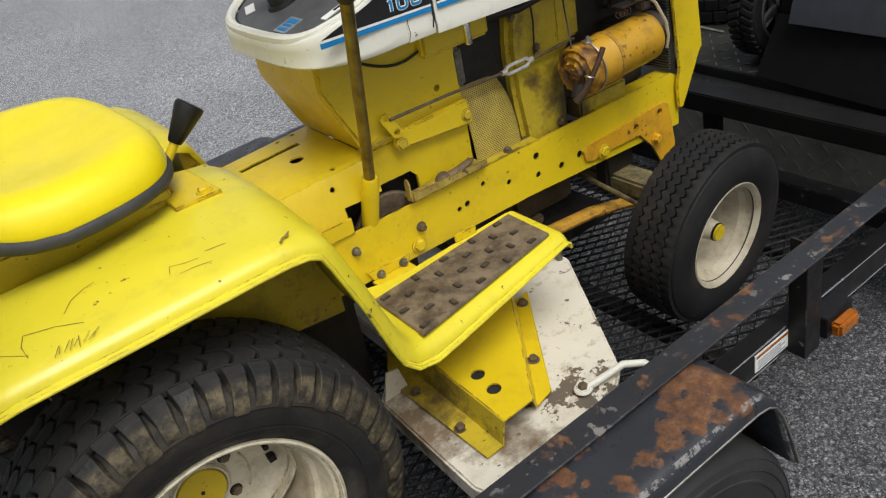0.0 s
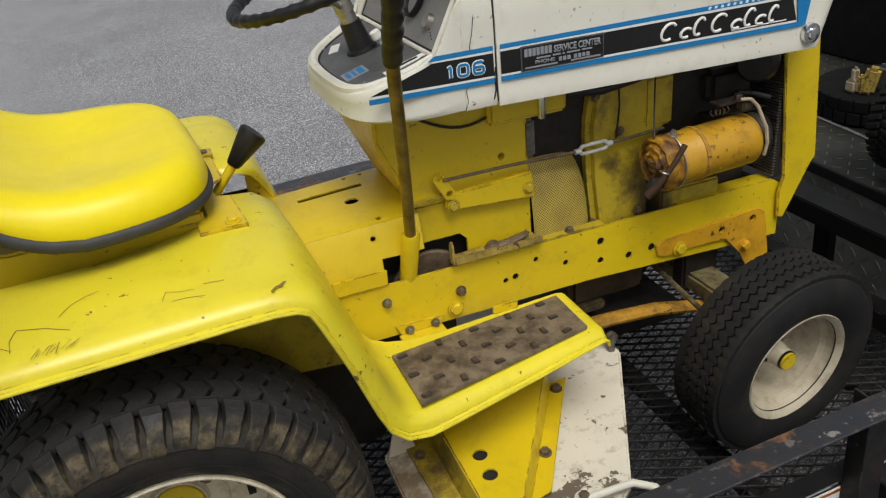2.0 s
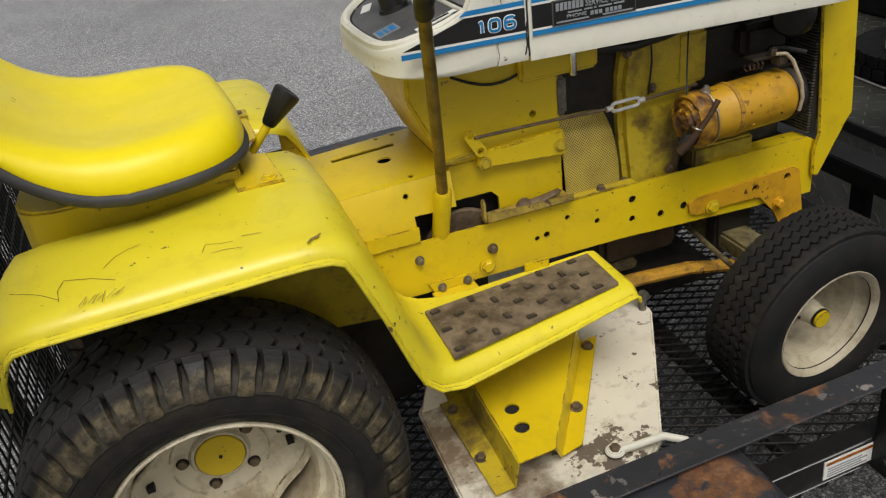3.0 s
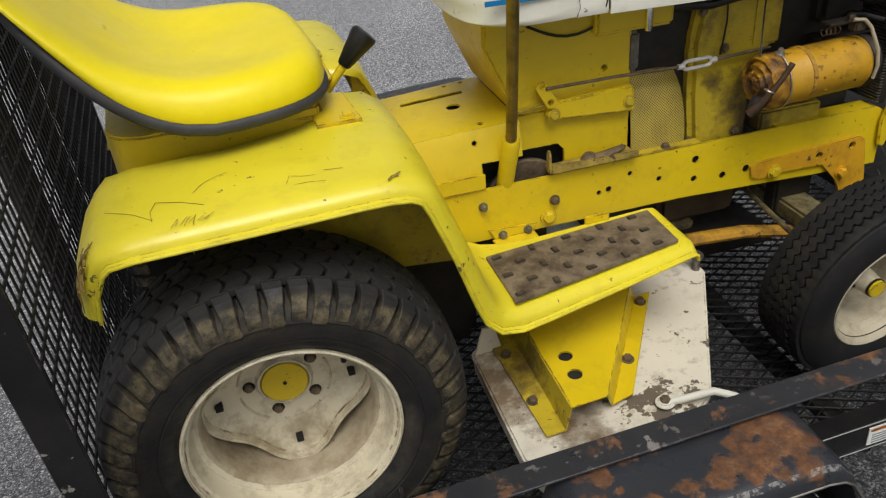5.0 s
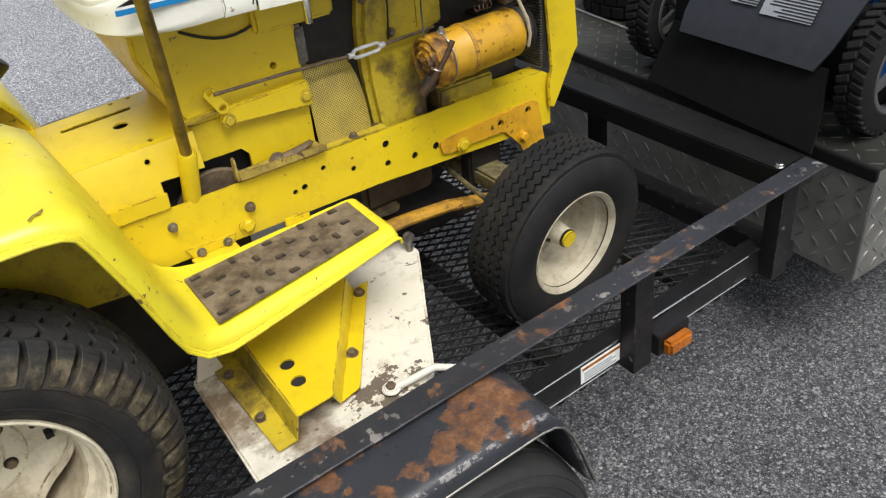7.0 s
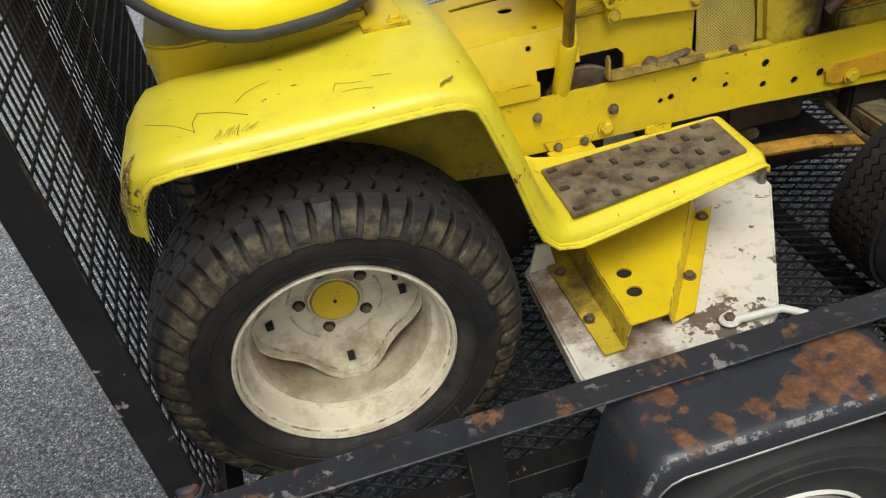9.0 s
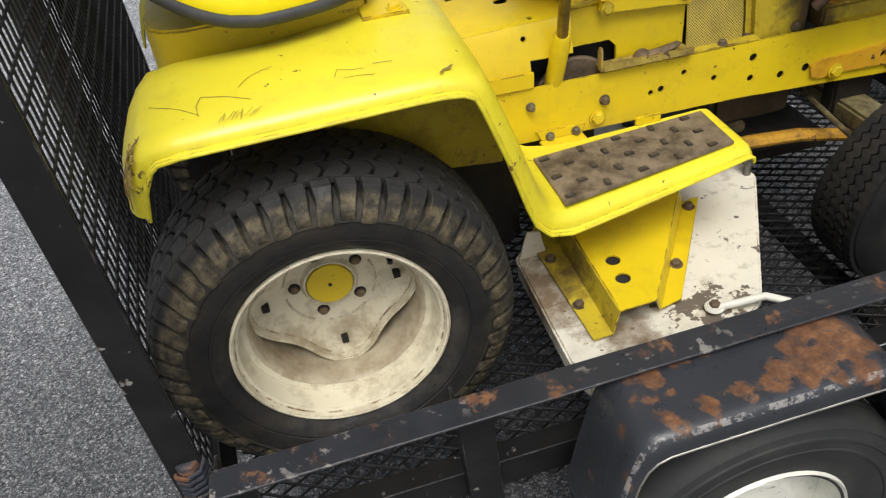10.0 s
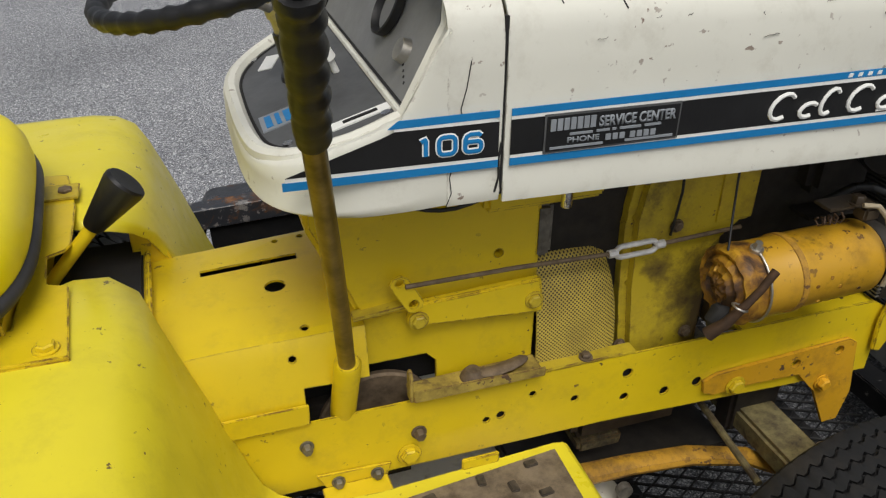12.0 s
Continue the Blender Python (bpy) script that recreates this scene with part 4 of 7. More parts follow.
for s in (-1, 1):
    bm = tube(B(), [(0.265, s * 0.117, 0.331), (0.270, s * 0.126, 0.320), (0.292, s * 0.138, 0.285), (0.318, s * 0.149, 0.250), (0.322, s * 0.150, 0.214)], 0.0035, 8)
    tpart("side_flange", bm, YELLOW, parent=tunnel)
bm = B()
box(bm, (0.325, -0.151, 0.2165), (0.424, -0.147, 0.246), 0.001)
tpart("flange_strip", bm, YELLOW, parent=tunnel)
bm = B()
box(bm, (0.18, -0.10, 0.05), (0.56, 0.10, 0.20))
tpart("gearbox", bm, GREASE, "greasy dark transmission housing")
# added dark block, stands in for the shade behind the pedestal opening
bm = B()
box(bm, (0.30, -0.085, 0.19), (0.74, 0.085, 0.30), 0.01)
tpart("clutch_housing", bm, DARK)
bm = lathe(B(), [(0.0001, 0.0), (0.075, 0.0), (0.078, 0.003), (0.078, 0.009), (0.075, 0.012), (0.0001, 0.012)], 44, Matrix.Translation((0.515, -0.112, 0.160)))
tpart("brake_disc", bm, RUSTBOLT, "rusty brake disc")

# pedestal under the cowl
bm = B()
prism(bm, [(0.444, 0.535), (0.44, 0.46), (0.495, 0.335), (0.505, 0.327), (0.72, 0.327), (0.72, 0.535)], "y", -0.122, 0.122, 0.006)
ped = tpart("pedestal", bm, YELLOW, "yellow sheet-steel steering pedestal")
c = cyl(B(), (0.666, -0.14, 0.392), (0, 1, 0), 0.006, 0.20, 14)
cut(ped, c)
bm = B()
prism(bm, [(0.50, 0.33), (0.72, 0.33), (0.72, 0.205), (0.59, 0.205), (0.59, 0.248), (0.577, 0.262), (0.50, 0.262)], "y", -0.118, -0.112)
tpart("pedestal_skirt", bm, YELLOW)
bm = B()
prism(bm, [(0.556, 0.350), (0.718, 0.356), (0.724, 0.309), (0.719, 0.305), (0.556, 0.318), (0.548, 0.325)], "y", -0.124, -0.137, 0.003)
plate = tpart("side_channel", bm, YELLOW, parent=None)
for x, z in ((0.709, 0.327), (0.562, 0.328)):
    tpart("channel_bolt", bolt(B(), (x, -0.137, z), (0, -1, 0), 0.009, 0.008), YELLOW_DIRTY, parent=plate)
bm = prism(B(), [(0.527, 0.384), (0.531, 0.392), (0.541, 0.395), (0.549, 0.390), (0.567, 0.357), (0.566, 0.349), (0.556, 0.343), (0.548, 0.345)], "y", -0.138, -0.142)
link = tpart("link_arm", bm, YELLOW)
c = B()
cyl(c, (0.539, -0.16, 0.386), (0, 1, 0), 0.0055, 0.04, 14)
cyl(c, (0.555, -0.16, 0.355), (0, 1, 0), 0.006, 0.04, 14)
cut(link, c)
bm = prism(B(), [(0.485, 0.345), (0.55, 0.352), (0.55, 0.347), (0.485, 0.340)], "y", -0.136, -0.118, 0.001)
tpart("grimy_ledge", bm, YELLOW_DIRTY)
bm = B()
prism(bm, [(0.548, -0.158), (0.722, -0.155), (0.722, -0.118), (0.548, -0.124)], "z", 0.2225, 0.2265, 0.001)
prism(bm, [(-0.158, 0.2225), (-0.142, 0.2225), (-0.142, 0.258), (-0.146, 0.266), (-0.153, 0.266), (-0.157, 0.258)], "x", 0.5445, 0.549, 0.001)
prism(bm, [(0.549, 0.2225), (0.722, 0.2225), (0.722, 0.236), (0.60, 0.2385), (0.549, 0.240)], "y", -0.1602, -0.1572, 0.0008)
clutch = tpart("clutch_bracket", bm, GRIMY_SHADED, "oil-stained yellow clutch bracket")
bm = lathe(B(), [(0.0001, -0.014), (0.009, -0.012), (0.014, -0.006), (0.017, 0.0)], 20, Matrix.Translation((0.632, -0.138, 0.2265)) @ Matrix.Rotation(radians(-90), 4, "X"))
tpart("pivot_dome", bm, RUSTBOLT, parent=clutch)
bm = tube(B(), [(0.642, -0.141, 0.232), (0.66, -0.146, 0.235), (0.68, -0.142, 0.236), (0.70, -0.136, 0.237), (0.706, -0.134, 0.237)], [0.009, 0.010, 0.010, 0.008, 0.004], 10, flat=0.5)
tpart("pawl", bm, RUSTBOLT, parent=clutch)
# throttle wire under the cowl
bm = tube(B(), [(0.52 + 0.018 * k, -0.126, 0.49 - 0.028 * math.sin(math.pi * k / 9)) for k in range(10)], 0.0025, 8)
tpart("throttle_cable", bm, BLACK_PLASTIC)
bm = B()
box(bm, (0.64, -0.140, 0.455), (0.79, -0.10, 0.52), 0.006)
tpart("coil_bracket", bm, YELLOW)
bm = cyl(B(), (0.738, -0.142, 0.452), (0, 0, 1), 0.007, 0.05, 14, 0.002)
tpart("hood_catch", bm, CHROME)

# lift lever
LG, LF, LM, LT = Vector((0.467, -0.128, 0.205)), Vector((0.470, -0.168, 0.312)), Vector((0.4485, -0.246, 0.491)), Vector((0.428, -0.318, 0.648))
bm = tube(B(), [LG, LG + (LF - LG) * 0.96, LF], [0.016, 0.016, 0.013], 18)
sock = tpart("lever_socket", bm, YELLOW)
d = Vector((-0.10, -0.60, 0.80)).normalized()
bm = tube(B(), [LF - (LF - LG) * 0.1, LF.lerp(LM, 0.5), LM, LM.lerp(LT, 0.5), LT, LT + d * 0.12], 0.0098, 16)
lever = tpart("lift_lever", bm, BRASS, "worn brassy lift lever rod")
bm = tube(B(), [LT + d * (0.0052 * k - 0.008) for k in range(33)], [0.0125] + [0.0128 + (0.0 if k % 6 < 2 else 0.0010) for k in range(28)] + [0.0128, 0.0150, 0.0150, 0.0130], 20)
for v in bm.verts:
    along = (v.co - LT).dot(d)
    if v.co.x > (LT + d * along).x + 0.006:
        v.co.x += 0.0028 * (0.5 + 0.5 * math.cos(2 * math.pi * along / 0.0265))
tpart("grip", bm, BLACK_PLASTIC, "black moulded grip with finger ridges", parent=lever)
bm = tube(B(), [LT + d * 0.15, LT + d * 0.205, LT + d * 0.207], [0.0082, 0.0082, 0.0068], 14)
tpart("thumb_button", bm, BLACK_PLASTIC, parent=lever)


# hood
def section(hw, zb, zs, zt, n=6):
    """Half-width, bottom, shoulder and crown heights: the outline from right to left."""
    right = [(-hw, zb), (-hw - 0.001, zb + 0.012), (-hw + 0.001, zb + 0.02), (-hw, zs - 0.06), (-hw + 0.002, zs - 0.025)]
    for k in range(1, n + 1):
        a = math.pi / 2 * k / n
        right.append((-hw + 0.004 + 0.05 * (1 - math.cos(a)), zs - 0.02 + 0.034 * math.sin(a)))
    right.append((-hw * 0.45, zt - 0.004))
    return right + [(0.0, zt)] + [(-y, z) for y, z in right[::-1]]


def zslope(x):
    return -0.028 * (x - 0.44)


bm = B()
rows = []
for x in (0.618, 0.63, 0.75, 0.9, 1.05, 1.17, 1.22, 1.232):
    k = zslope(x)
    rows.append([(x + max(0.0, (x - 1.1) / 0.132) * 0.31 * (z - 0.51), y, z + k) for y, z in section(0.235, 0.528, 0.715, 0.742)])
last = rows[-1]
for f, sx in ((0.98, 0.012), (0.93, 0.02)):
    rows.append([(p[0] + sx, p[1] * f, p[2] * (0.4 + 0.6 * f) + 0.6 * (1 - f) * 0.6) for p in last])
sheet(bm, rows, 0.003)
hood = tpart("hood", bm, WHITE, "scratched off-white engine hood with blue-edged black decal", sharp=45)
bm = B()
rows = []
for f in (0.93, 0.5, 0.05):
    rows.append([(rows and last[0][0] * 0 + p[0] + 0.02 or p[0] + 0.02, p[1] * f, 0.61 + (p[2] - 0.61) * f) for p in last])
sheet(bm, rows, 0.003)
tpart("nose", bm, WHITE, parent=hood)


def hood_top(x, a, y=None):
    """A point on the hood: round the shoulder by the angle a (below 0: down the side), or at y on the crown."""
    if y is None and a < 0:
        return (x, -0.2352, 0.695 + 0.0008 * a + zslope(x))
    if y is None:
        return (x, -0.231 + 0.05 * (1 - math.cos(radians(a))) - 0.0004, 0.695 + 0.034 * math.sin(radians(a)) + zslope(x) + 0.0002)
    f = min(1.0, max(0.0, (y + 0.181) / 0.075))
    return (x, y, 0.729 + 0.009 * f + zslope(x) + 0.0006)


rnd = random.Random(21)
for k in range(58):
    # broken scratches along the shoulder
    x = 0.64 + rnd.random() * 0.52
    run = rnd.choice((0.008, 0.014, 0.022, 0.04, 0.07))
    a = rnd.choice((rnd.uniform(52, 64), rnd.uniform(74, 88), rnd.uniform(74, 88), rnd.uniform(-30, 50)))
    if a < 50:
        run *= 0.25
    pts = [hood_top(x + run * q / 6, a + rnd.uniform(-1.5, 1.5) + 2 * q / 6) for q in range(7)]
    tpart("scratch", tube(B(), pts, rnd.choice((0.0003, 0.0004, 0.0006)), 5), rnd.choice((DARK, RUSTBOLT, SCRATCH_GREY, SCRATCH_GREY)), parent=hood)
for x, lean, a, far, r in ((0.672, 0.010, 30, -0.15, 0.0006), (0.735, 0.022, 18, -0.13, 0.0007), (0.775, 0.018, 42, -0.14, 0.0008), (0.835, 0.045, 45, -0.12, 0.0006)):
    # cracks that run over the shoulder
    pts = [hood_top(x - lean * q / 6, a + (90 - a) * q / 6 + rnd.uniform(-2, 2)) for q in range(7)]
    pts += [hood_top(x - lean * (1.1 + 0.25 * q), 0, -0.178 + (far + 0.178) * q / 3) for q in range(4)]
    tpart("scratch", tube(B(), pts, r, 5), DARK, parent=hood)
for k in range(16):
    x, y = 0.65 + rnd.random() * 0.5, rnd.uniform(-0.165, -0.06)
    pts = [hood_top(x + (0.012 * q if k % 4 else 0.004 * q), 0, y + (0.002 * q if k % 4 else 0.011 * q)) for q in range(5)]
    tpart("scratch", tube(B(), pts, rnd.choice((0.0004, 0.0006)), 5), rnd.choice((DARK, SCRATCH_GREY)), parent=hood)
bm = B()
lathe(bm, [(0.0001, -0.016), (0.010, -0.014), (0.011, -0.008), (0.018, -0.007), (0.019, 0.0)], 20, Matrix.Translation((1.222, -0.236, 0.535)))
tpart("hood_knob", bm, CHROME, parent=hood)

# cowl with dash
def rim_height(x):
    if x < 0.518:
        return 0.574 + (x - 0.40) * 0.37
    return min(0.694, 0.6177 + (x - 0.518) * 1.75)


half = [(0.5625, 0.235), (0.545, 0.235), (0.53, 0.235), (0.518, 0.2345), (0.48, 0.232), (0.445, 0.224), (0.42, 0.210), (0.402, 0.187), (0.391, 0.150), (0.386, 0.095), (0.385, 0.0)]


def smooth(pts, n=4):
    """A curve through the points."""
    out = []
    for k in range(len(pts) - 1):
        p0, p1, p2, p3 = (Vector(pts[min(max(q, 0), len(pts) - 1)]) for q in (k - 1, k, k + 1, k + 2))
        for s in range(n):
            f = s / n
            out.append(tuple(0.5 * ((2 * p1) + (p2 - p0) * f + (2 * p0 - 5 * p1 + 4 * p2 - p3) * f * f + (3 * p1 - p0 - 3 * p2 + p3) * f ** 3)))
    return out + [tuple(pts[-1])]


far_half = [(0.386, 0.05), (0.396, 0.085), (0.415, 0.118), (0.445, 0.150), (0.48, 0.178), (0.518, 0.205), (0.545, 0.218), (0.5625, 0.226)]
full = [(x, max(-0.235, min(0.235, y))) for x, y in smooth([(x, -y) for x, y in half] + far_half)]
bm = B()
rows = []
for f, grow in ((0.0, -0.010), (0.02, -0.002), (0.08, 0.001), (0.14, 0.001), (0.2, 0.0), (0.6, 0.0), (0.9, 0.0), (0.98, -0.003), (1.0, -0.010), (0.97, -0.016)):
    row = []
    for x, y in full:
        z0 = 0.5235 + max(0.0, 0.48 - x) * 0.05
        z1 = rim_height(x)
        g = grow * (1.0 if f <= 0.02 else min(1.0, max(0.0 if f < 0.95 else 0.35, (0.5625 - x) / 0.06)))
        row.append((x - (g if x < 0.5 else g * 0.4), y * (1 + g / 0.235), z0 + (z1 - z0) * f))
    rows.append(row)
sheet(bm, rows, 0.003)
cowl = tpart("cowl", bm, WHITE, "off-white dash cowl with a hairline crack", sharp=45)
bm = tube(B(), [(0.583, -0.2356, 0.665), (0.579, -0.2356, 0.64), (0.574, -0.2356, 0.622), (0.577, -0.2356, 0.606), (0.570, -0.2356, 0.578), (0.564, -0.2356, 0.556), (0.566, -0.2356, 0.540), (0.561, -0.2356, 0.527)], 0.0005, 5)
tpart("hairline_crack", bm, DARK, parent=cowl)
bm = tube(B(), [(0.6145, -0.2356, 0.585), (0.612, -0.2356, 0.57), (0.613, -0.2356, 0.55), (0.609, -0.2356, 0.535)], 0.0012, 5)
tpart("hairline_crack", bm, DARK, parent=cowl)
bm = B()
rows = []
for x, k in ((0.6145, 0.0), (0.59, 0.0), (0.575, 0.0), (0.5625, -0.001)):
    row = [(x, y, z + (0.0 if z < 0.56 else zslope(x) * 1.0) + k + (-0.0045 if z < 0.56 else 0)) for y, z in section(0.235, 0.528, 0.715, 0.742)]
    rows.append([(x, -0.225, 0.5235)] + [(x, -0.233, 0.525)] + row[1:-1] + [(x, 0.233, 0.525)] + [(x, 0.225, 0.5235)])
sheet(bm, rows, 0.003)
tpart("cowl_collar", bm, WHITE, parent=cowl, sharp=45)
# dark strip laid in the seam to paint the gap's shade
bm = B()
prism(bm, [(0.6148, 0.53), (0.6185, 0.53), (0.6185, 0.70), (0.6148, 0.70)], "y", -0.232, -0.226)
tpart("seam_seal", bm, DARK, parent=cowl)
# sloping lower panel and steep gauge panel, each with its moulded border
low_m = Matrix.Translation((0.40, 0, 0.568)) @ Matrix.Rotation(radians(-15.5), 4, "Y")
lowpts = smooth([(0.138, -0.198), (0.09, -0.205), (0.045, -0.195), (0.022, -0.178), (0.007, -0.145), (0.001, -0.08), (0.0, 0.0), (0.003, 0.045), (0.014, 0.082), (0.034, 0.112), (0.06, 0.136), (0.095, 0.16), (0.138, 0.182)])
bm = prism(B(), lowpts, "z", -0.02, 0.002, 0.001, low_m)
dash = tpart("dash_panel", bm, GREY_PANEL, "worn grey dash panel", parent=cowl)
bm = tube(B(), [low_m @ Vector((x * 0.955 + 0.0045, y * 0.955, 0.0022)) for x, y in lowpts], 0.0016, 6)
tpart("panel_line", bm, DARK, parent=cowl)
bm = tube(B(), [low_m @ Vector((x * 1.0 - 0.006, y * 1.03, 0.003)) for x, y in lowpts], 0.009, 8)
tpart("dash_border", bm, WHITE, parent=cowl)
up_m = Matrix.Translation((0.533, 0, 0.606)) @ Matrix.Rotation(radians(-62), 4, "Y")
uppts = [(0.0, -0.195), (0.085, -0.195), (0.108, -0.17), (0.125, -0.08), (0.125, 0.08), (0.108, 0.17), (0.085, 0.195), (0.0, 0.195)]
bm = prism(B(), uppts, "z", -0.01, 0.002, 0.001, up_m)
gauge = tpart("gauge_panel", bm, GAUGE_GREY, "grey instrument panel", parent=cowl)
bm = tube(B(), [up_m @ Vector((x * 0.93 + 0.006, y * 0.96, 0.0022)) for x, y in uppts], 0.0016, 6, closed=True)
tpart("panel_line", bm, DARK, parent=cowl)
for k in range(5):
    bm = cyl(B(), up_m @ Vector((0.022 + 0.004 * k, -0.165 + 0.007 * k, 0.0019)), up_m.to_3x3() @ Vector((0, 0, 1)), 0.0016, 0.0006, 8)
    tpart("print_mark", bm, DARK, parent=cowl)
bm = tube(B(), [up_m @ Vector((x + (0.006 if x > 0.05 else 0.0), y * 1.05, 0.003)) for x, y in uppts], 0.009, 8)
tube(bm, [up_m @ Vector((0.0, -0.2, 0.003)), up_m @ Vector((0.0, 0.2, 0.003))], 0.004, 8)
tpart("gauge_border", bm, WHITE, parent=cowl)
turn = Matrix.Rotation(radians(90), 4, "X")
bm = lathe(B(), [(0.0255, 0.0), (0.030, 0.002), (0.0305, 0.011), (0.028, 0.012), (0.0255, 0.006)], 30, up_m @ Matrix.Translation((0.068, -0.055, 0.002)) @ turn, closed=True)
tpart("gauge_ring", bm, BLACK_PLASTIC, parent=cowl)
bm = lathe(B(), [(0.0001, 0.0), (0.024, 0.0), (0.024, 0.004), (0.0001, 0.004)], 30, up_m @ Matrix.Translation((0.068, -0.055, 0.002)) @ turn)
tpart("gauge_face", bm, GAUGE_GREY, parent=cowl)
bm = lathe(B(), [(0.0001, 0.010), (0.011, 0.009), (0.013, 0.0)], 20, up_m @ Matrix.Translation((0.045, -0.135, 0.002)) @ turn)
tpart("ignition_switch", bm, STEEL, parent=cowl)
bm = B()
prism(bm, [(0.012, -0.120), (0.052, -0.117), (0.052, -0.078), (0.012, -0.080)], "z", 0.002, 0.0035, 0, low_m)
tpart("dash_plate", bm, GREY_INK, "blue and white instruction plate", parent=cowl)
bm = B()
for x0, x1 in ((0.017, 0.024), (0.028, 0.033), (0.037, 0.047)):
    prism(bm, [(x0, -0.114), (x1, -0.1135), (x1, -0.085), (x0, -0.0855)], "z", 0.0036, 0.0042, 0, low_m)
tpart("plate_print", bm, BLUE, parent=cowl)
bm = B()
prism(bm, [(0.030, 0.060), (0.046, 0.052), (0.062, 0.090), (0.046, 0.098)], "z", 0.002, 0.0032, 0, low_m)
tpart("choke_plate", bm, WHITE_INK, parent=cowl)
bm = tube(B(), [low_m @ Vector((0.108, -0.030, 0.0)), low_m @ Vector((0.106, -0.030, 0.016)), low_m @ Vector((0.104, -0.030, 0.018)), low_m @ Vector((0.102, -0.030, 0.030))], [0.004, 0.004, 0.0095, 0.0085], 14)
tpart("choke_knob", bm, WHITE_INK, parent=cowl)
bm = B()
prism(bm, [(0.062, -0.175), (0.135, -0.172), (0.135, -0.157), (0.062, -0.160)], "z", 0.002, 0.0035, 0, low_m)
slot = tpart("throttle_plate", bm, WHITE_INK, parent=cowl)
bm = B()
prism(bm, [(0.085, -0.169), (0.12, -0.168), (0.12, -0.164), (0.085, -0.165)], "z", 0.0036, 0.005, 0, low_m)
tpart("throttle_slot", bm, DARK, parent=slot)
for x, y in ((0.03, -0.165), (0.03, 0.10), (0.125, -0.18)):
    tpart("dash_screw", tube(B(), [low_m @ Vector((x, y, 0.002)), low_m @ Vector((x, y, 0.0045))], 0.005, 10), CHROME, parent=cowl)

# steering column and wheel
CB = Vector((0.474, 0.0, 0.591))
axis = Vector((-0.29, 0.0, 0.957)).normalized()
bm = tube(B(), [CB, CB + axis * 0.006, CB + axis * 0.007, CB + axis * 0.052], [0.0275, 0.026, 0.0215, 0.0175], 22)
column = tpart("steering_column", bm, BLACK_PLASTIC)
bm = tube(B(), [CB + axis * 0.052, CB + axis * 0.10], [0.0145, 0.0135], 20)
tpart("column_sleeve", bm, STEEL, parent=column)
sw = Matrix.Translation(CB + axis * 0.138) @ axis.to_track_quat("Z", "Y").to_matrix().to_4x4()
bm = B()
N = 126
tube(bm, [sw @ Vector((0.168 * math.cos(2 * math.pi * k / N), 0.168 * math.sin(2 * math.pi * k / N), 0)) for k in range(N)], [0.0098 + 0.0013 * math.cos(2 * math.pi * k / 3) for k in range(N)], 14, closed=True)
wheel_rim = tpart("steering_wheel", bm, BLACK_PLASTIC, "black ribbed plastic steering wheel with steel spokes")
for a in (130, 250, 10):
    out = Vector((0.957, 0.0, 0.29)).normalized() * math.cos(radians(a)) + Vector((0, 1, 0)) * math.sin(radians(a))
    C = CB + axis * 0.138
    bm = tube(B(), [C + out * 0.168, C + out * 0.12 - axis * 0.010, C + out * 0.06 - axis * 0.036, C + out * 0.035 - axis * 0.050, C + out * 0.012 - axis * 0.054], [0.005, 0.0042, 0.0042, 0.0042, 0.0042], 10)
    tpart("spoke", bm, STEEL, parent=wheel_rim)
bm = tube(B(), [CB + axis * 0.070, CB + axis * 0.100, CB + axis * 0.112], [0.0165, 0.0160, 0.012], 18)
tpart("hub", bm, STEEL, parent=wheel_rim)


# decals along the hood side
def zs(x, z):
    return z - (0.016 - (z - 0.5745) / 0.0335 * 0.008) * (x - 0.41)


def decal(name, pts, material, parent, lift=0.0):
    b = prism(B(), [(x, zs(x, z)) for x, z in pts], "y", -0.2362 - lift, -0.2372 - lift)
    return tpart(name, b, material, parent=parent)


decal("black_band", [(0.414, 0.577), (0.611, 0.5755), (0.611, 0.608), (0.513, 0.609), (0.50, 0.604)], BLACK_PLASTIC, cowl)
decal("blue_line", [(0.411, 0.565), (0.611, 0.565), (0.611, 0.572), (0.411, 0.573)], BLUE, cowl)
decal("blue_line", [(0.506, 0.6115), (0.611, 0.612), (0.611, 0.6185), (0.516, 0.6185)], BLUE, cowl)
decal("black_band", [(0.623, 0.5755), (1.188, 0.5755), (1.176, 0.608), (0.623, 0.608)], BLACK_PLASTIC, hood)
decal("blue_line", [(0.623, 0.565), (1.20, 0.565), (1.1995, 0.572), (0.623, 0.572)], BLUE, hood)
decal("blue_line", [(0.623, 0.612), (1.19, 0.612), (1.19, 0.6185), (0.623, 0.6185)], BLUE, hood)
decal("blue_block", [(1.193, 0.5655), (1.209, 0.5655), (1.219, 0.618), (1.184, 0.618)], BLUE, hood, 0.0002)
for x0, x1, par in ((0.414, 0.611, cowl), (0.623, 1.187, hood)):
    decal("white_line", [(x0, 0.5722), (x1, 0.5722), (x1, 0.5753), (x0, 0.5753 if x0 > 0.5 else 0.5768)], WHITE_INK, par, -0.0002)
    x0 = max(x0, 0.512)
    decal("white_line", [(x0, 0.6086), (x1, 0.6083), (x1 - 0.004, 0.6117), (x0, 0.6117)], WHITE_INK, par, -0.0002)
face = Matrix.Rotation(radians(90), 4, "X")
tilt = Matrix.Rotation(radians(-0.9), 4, "Z")


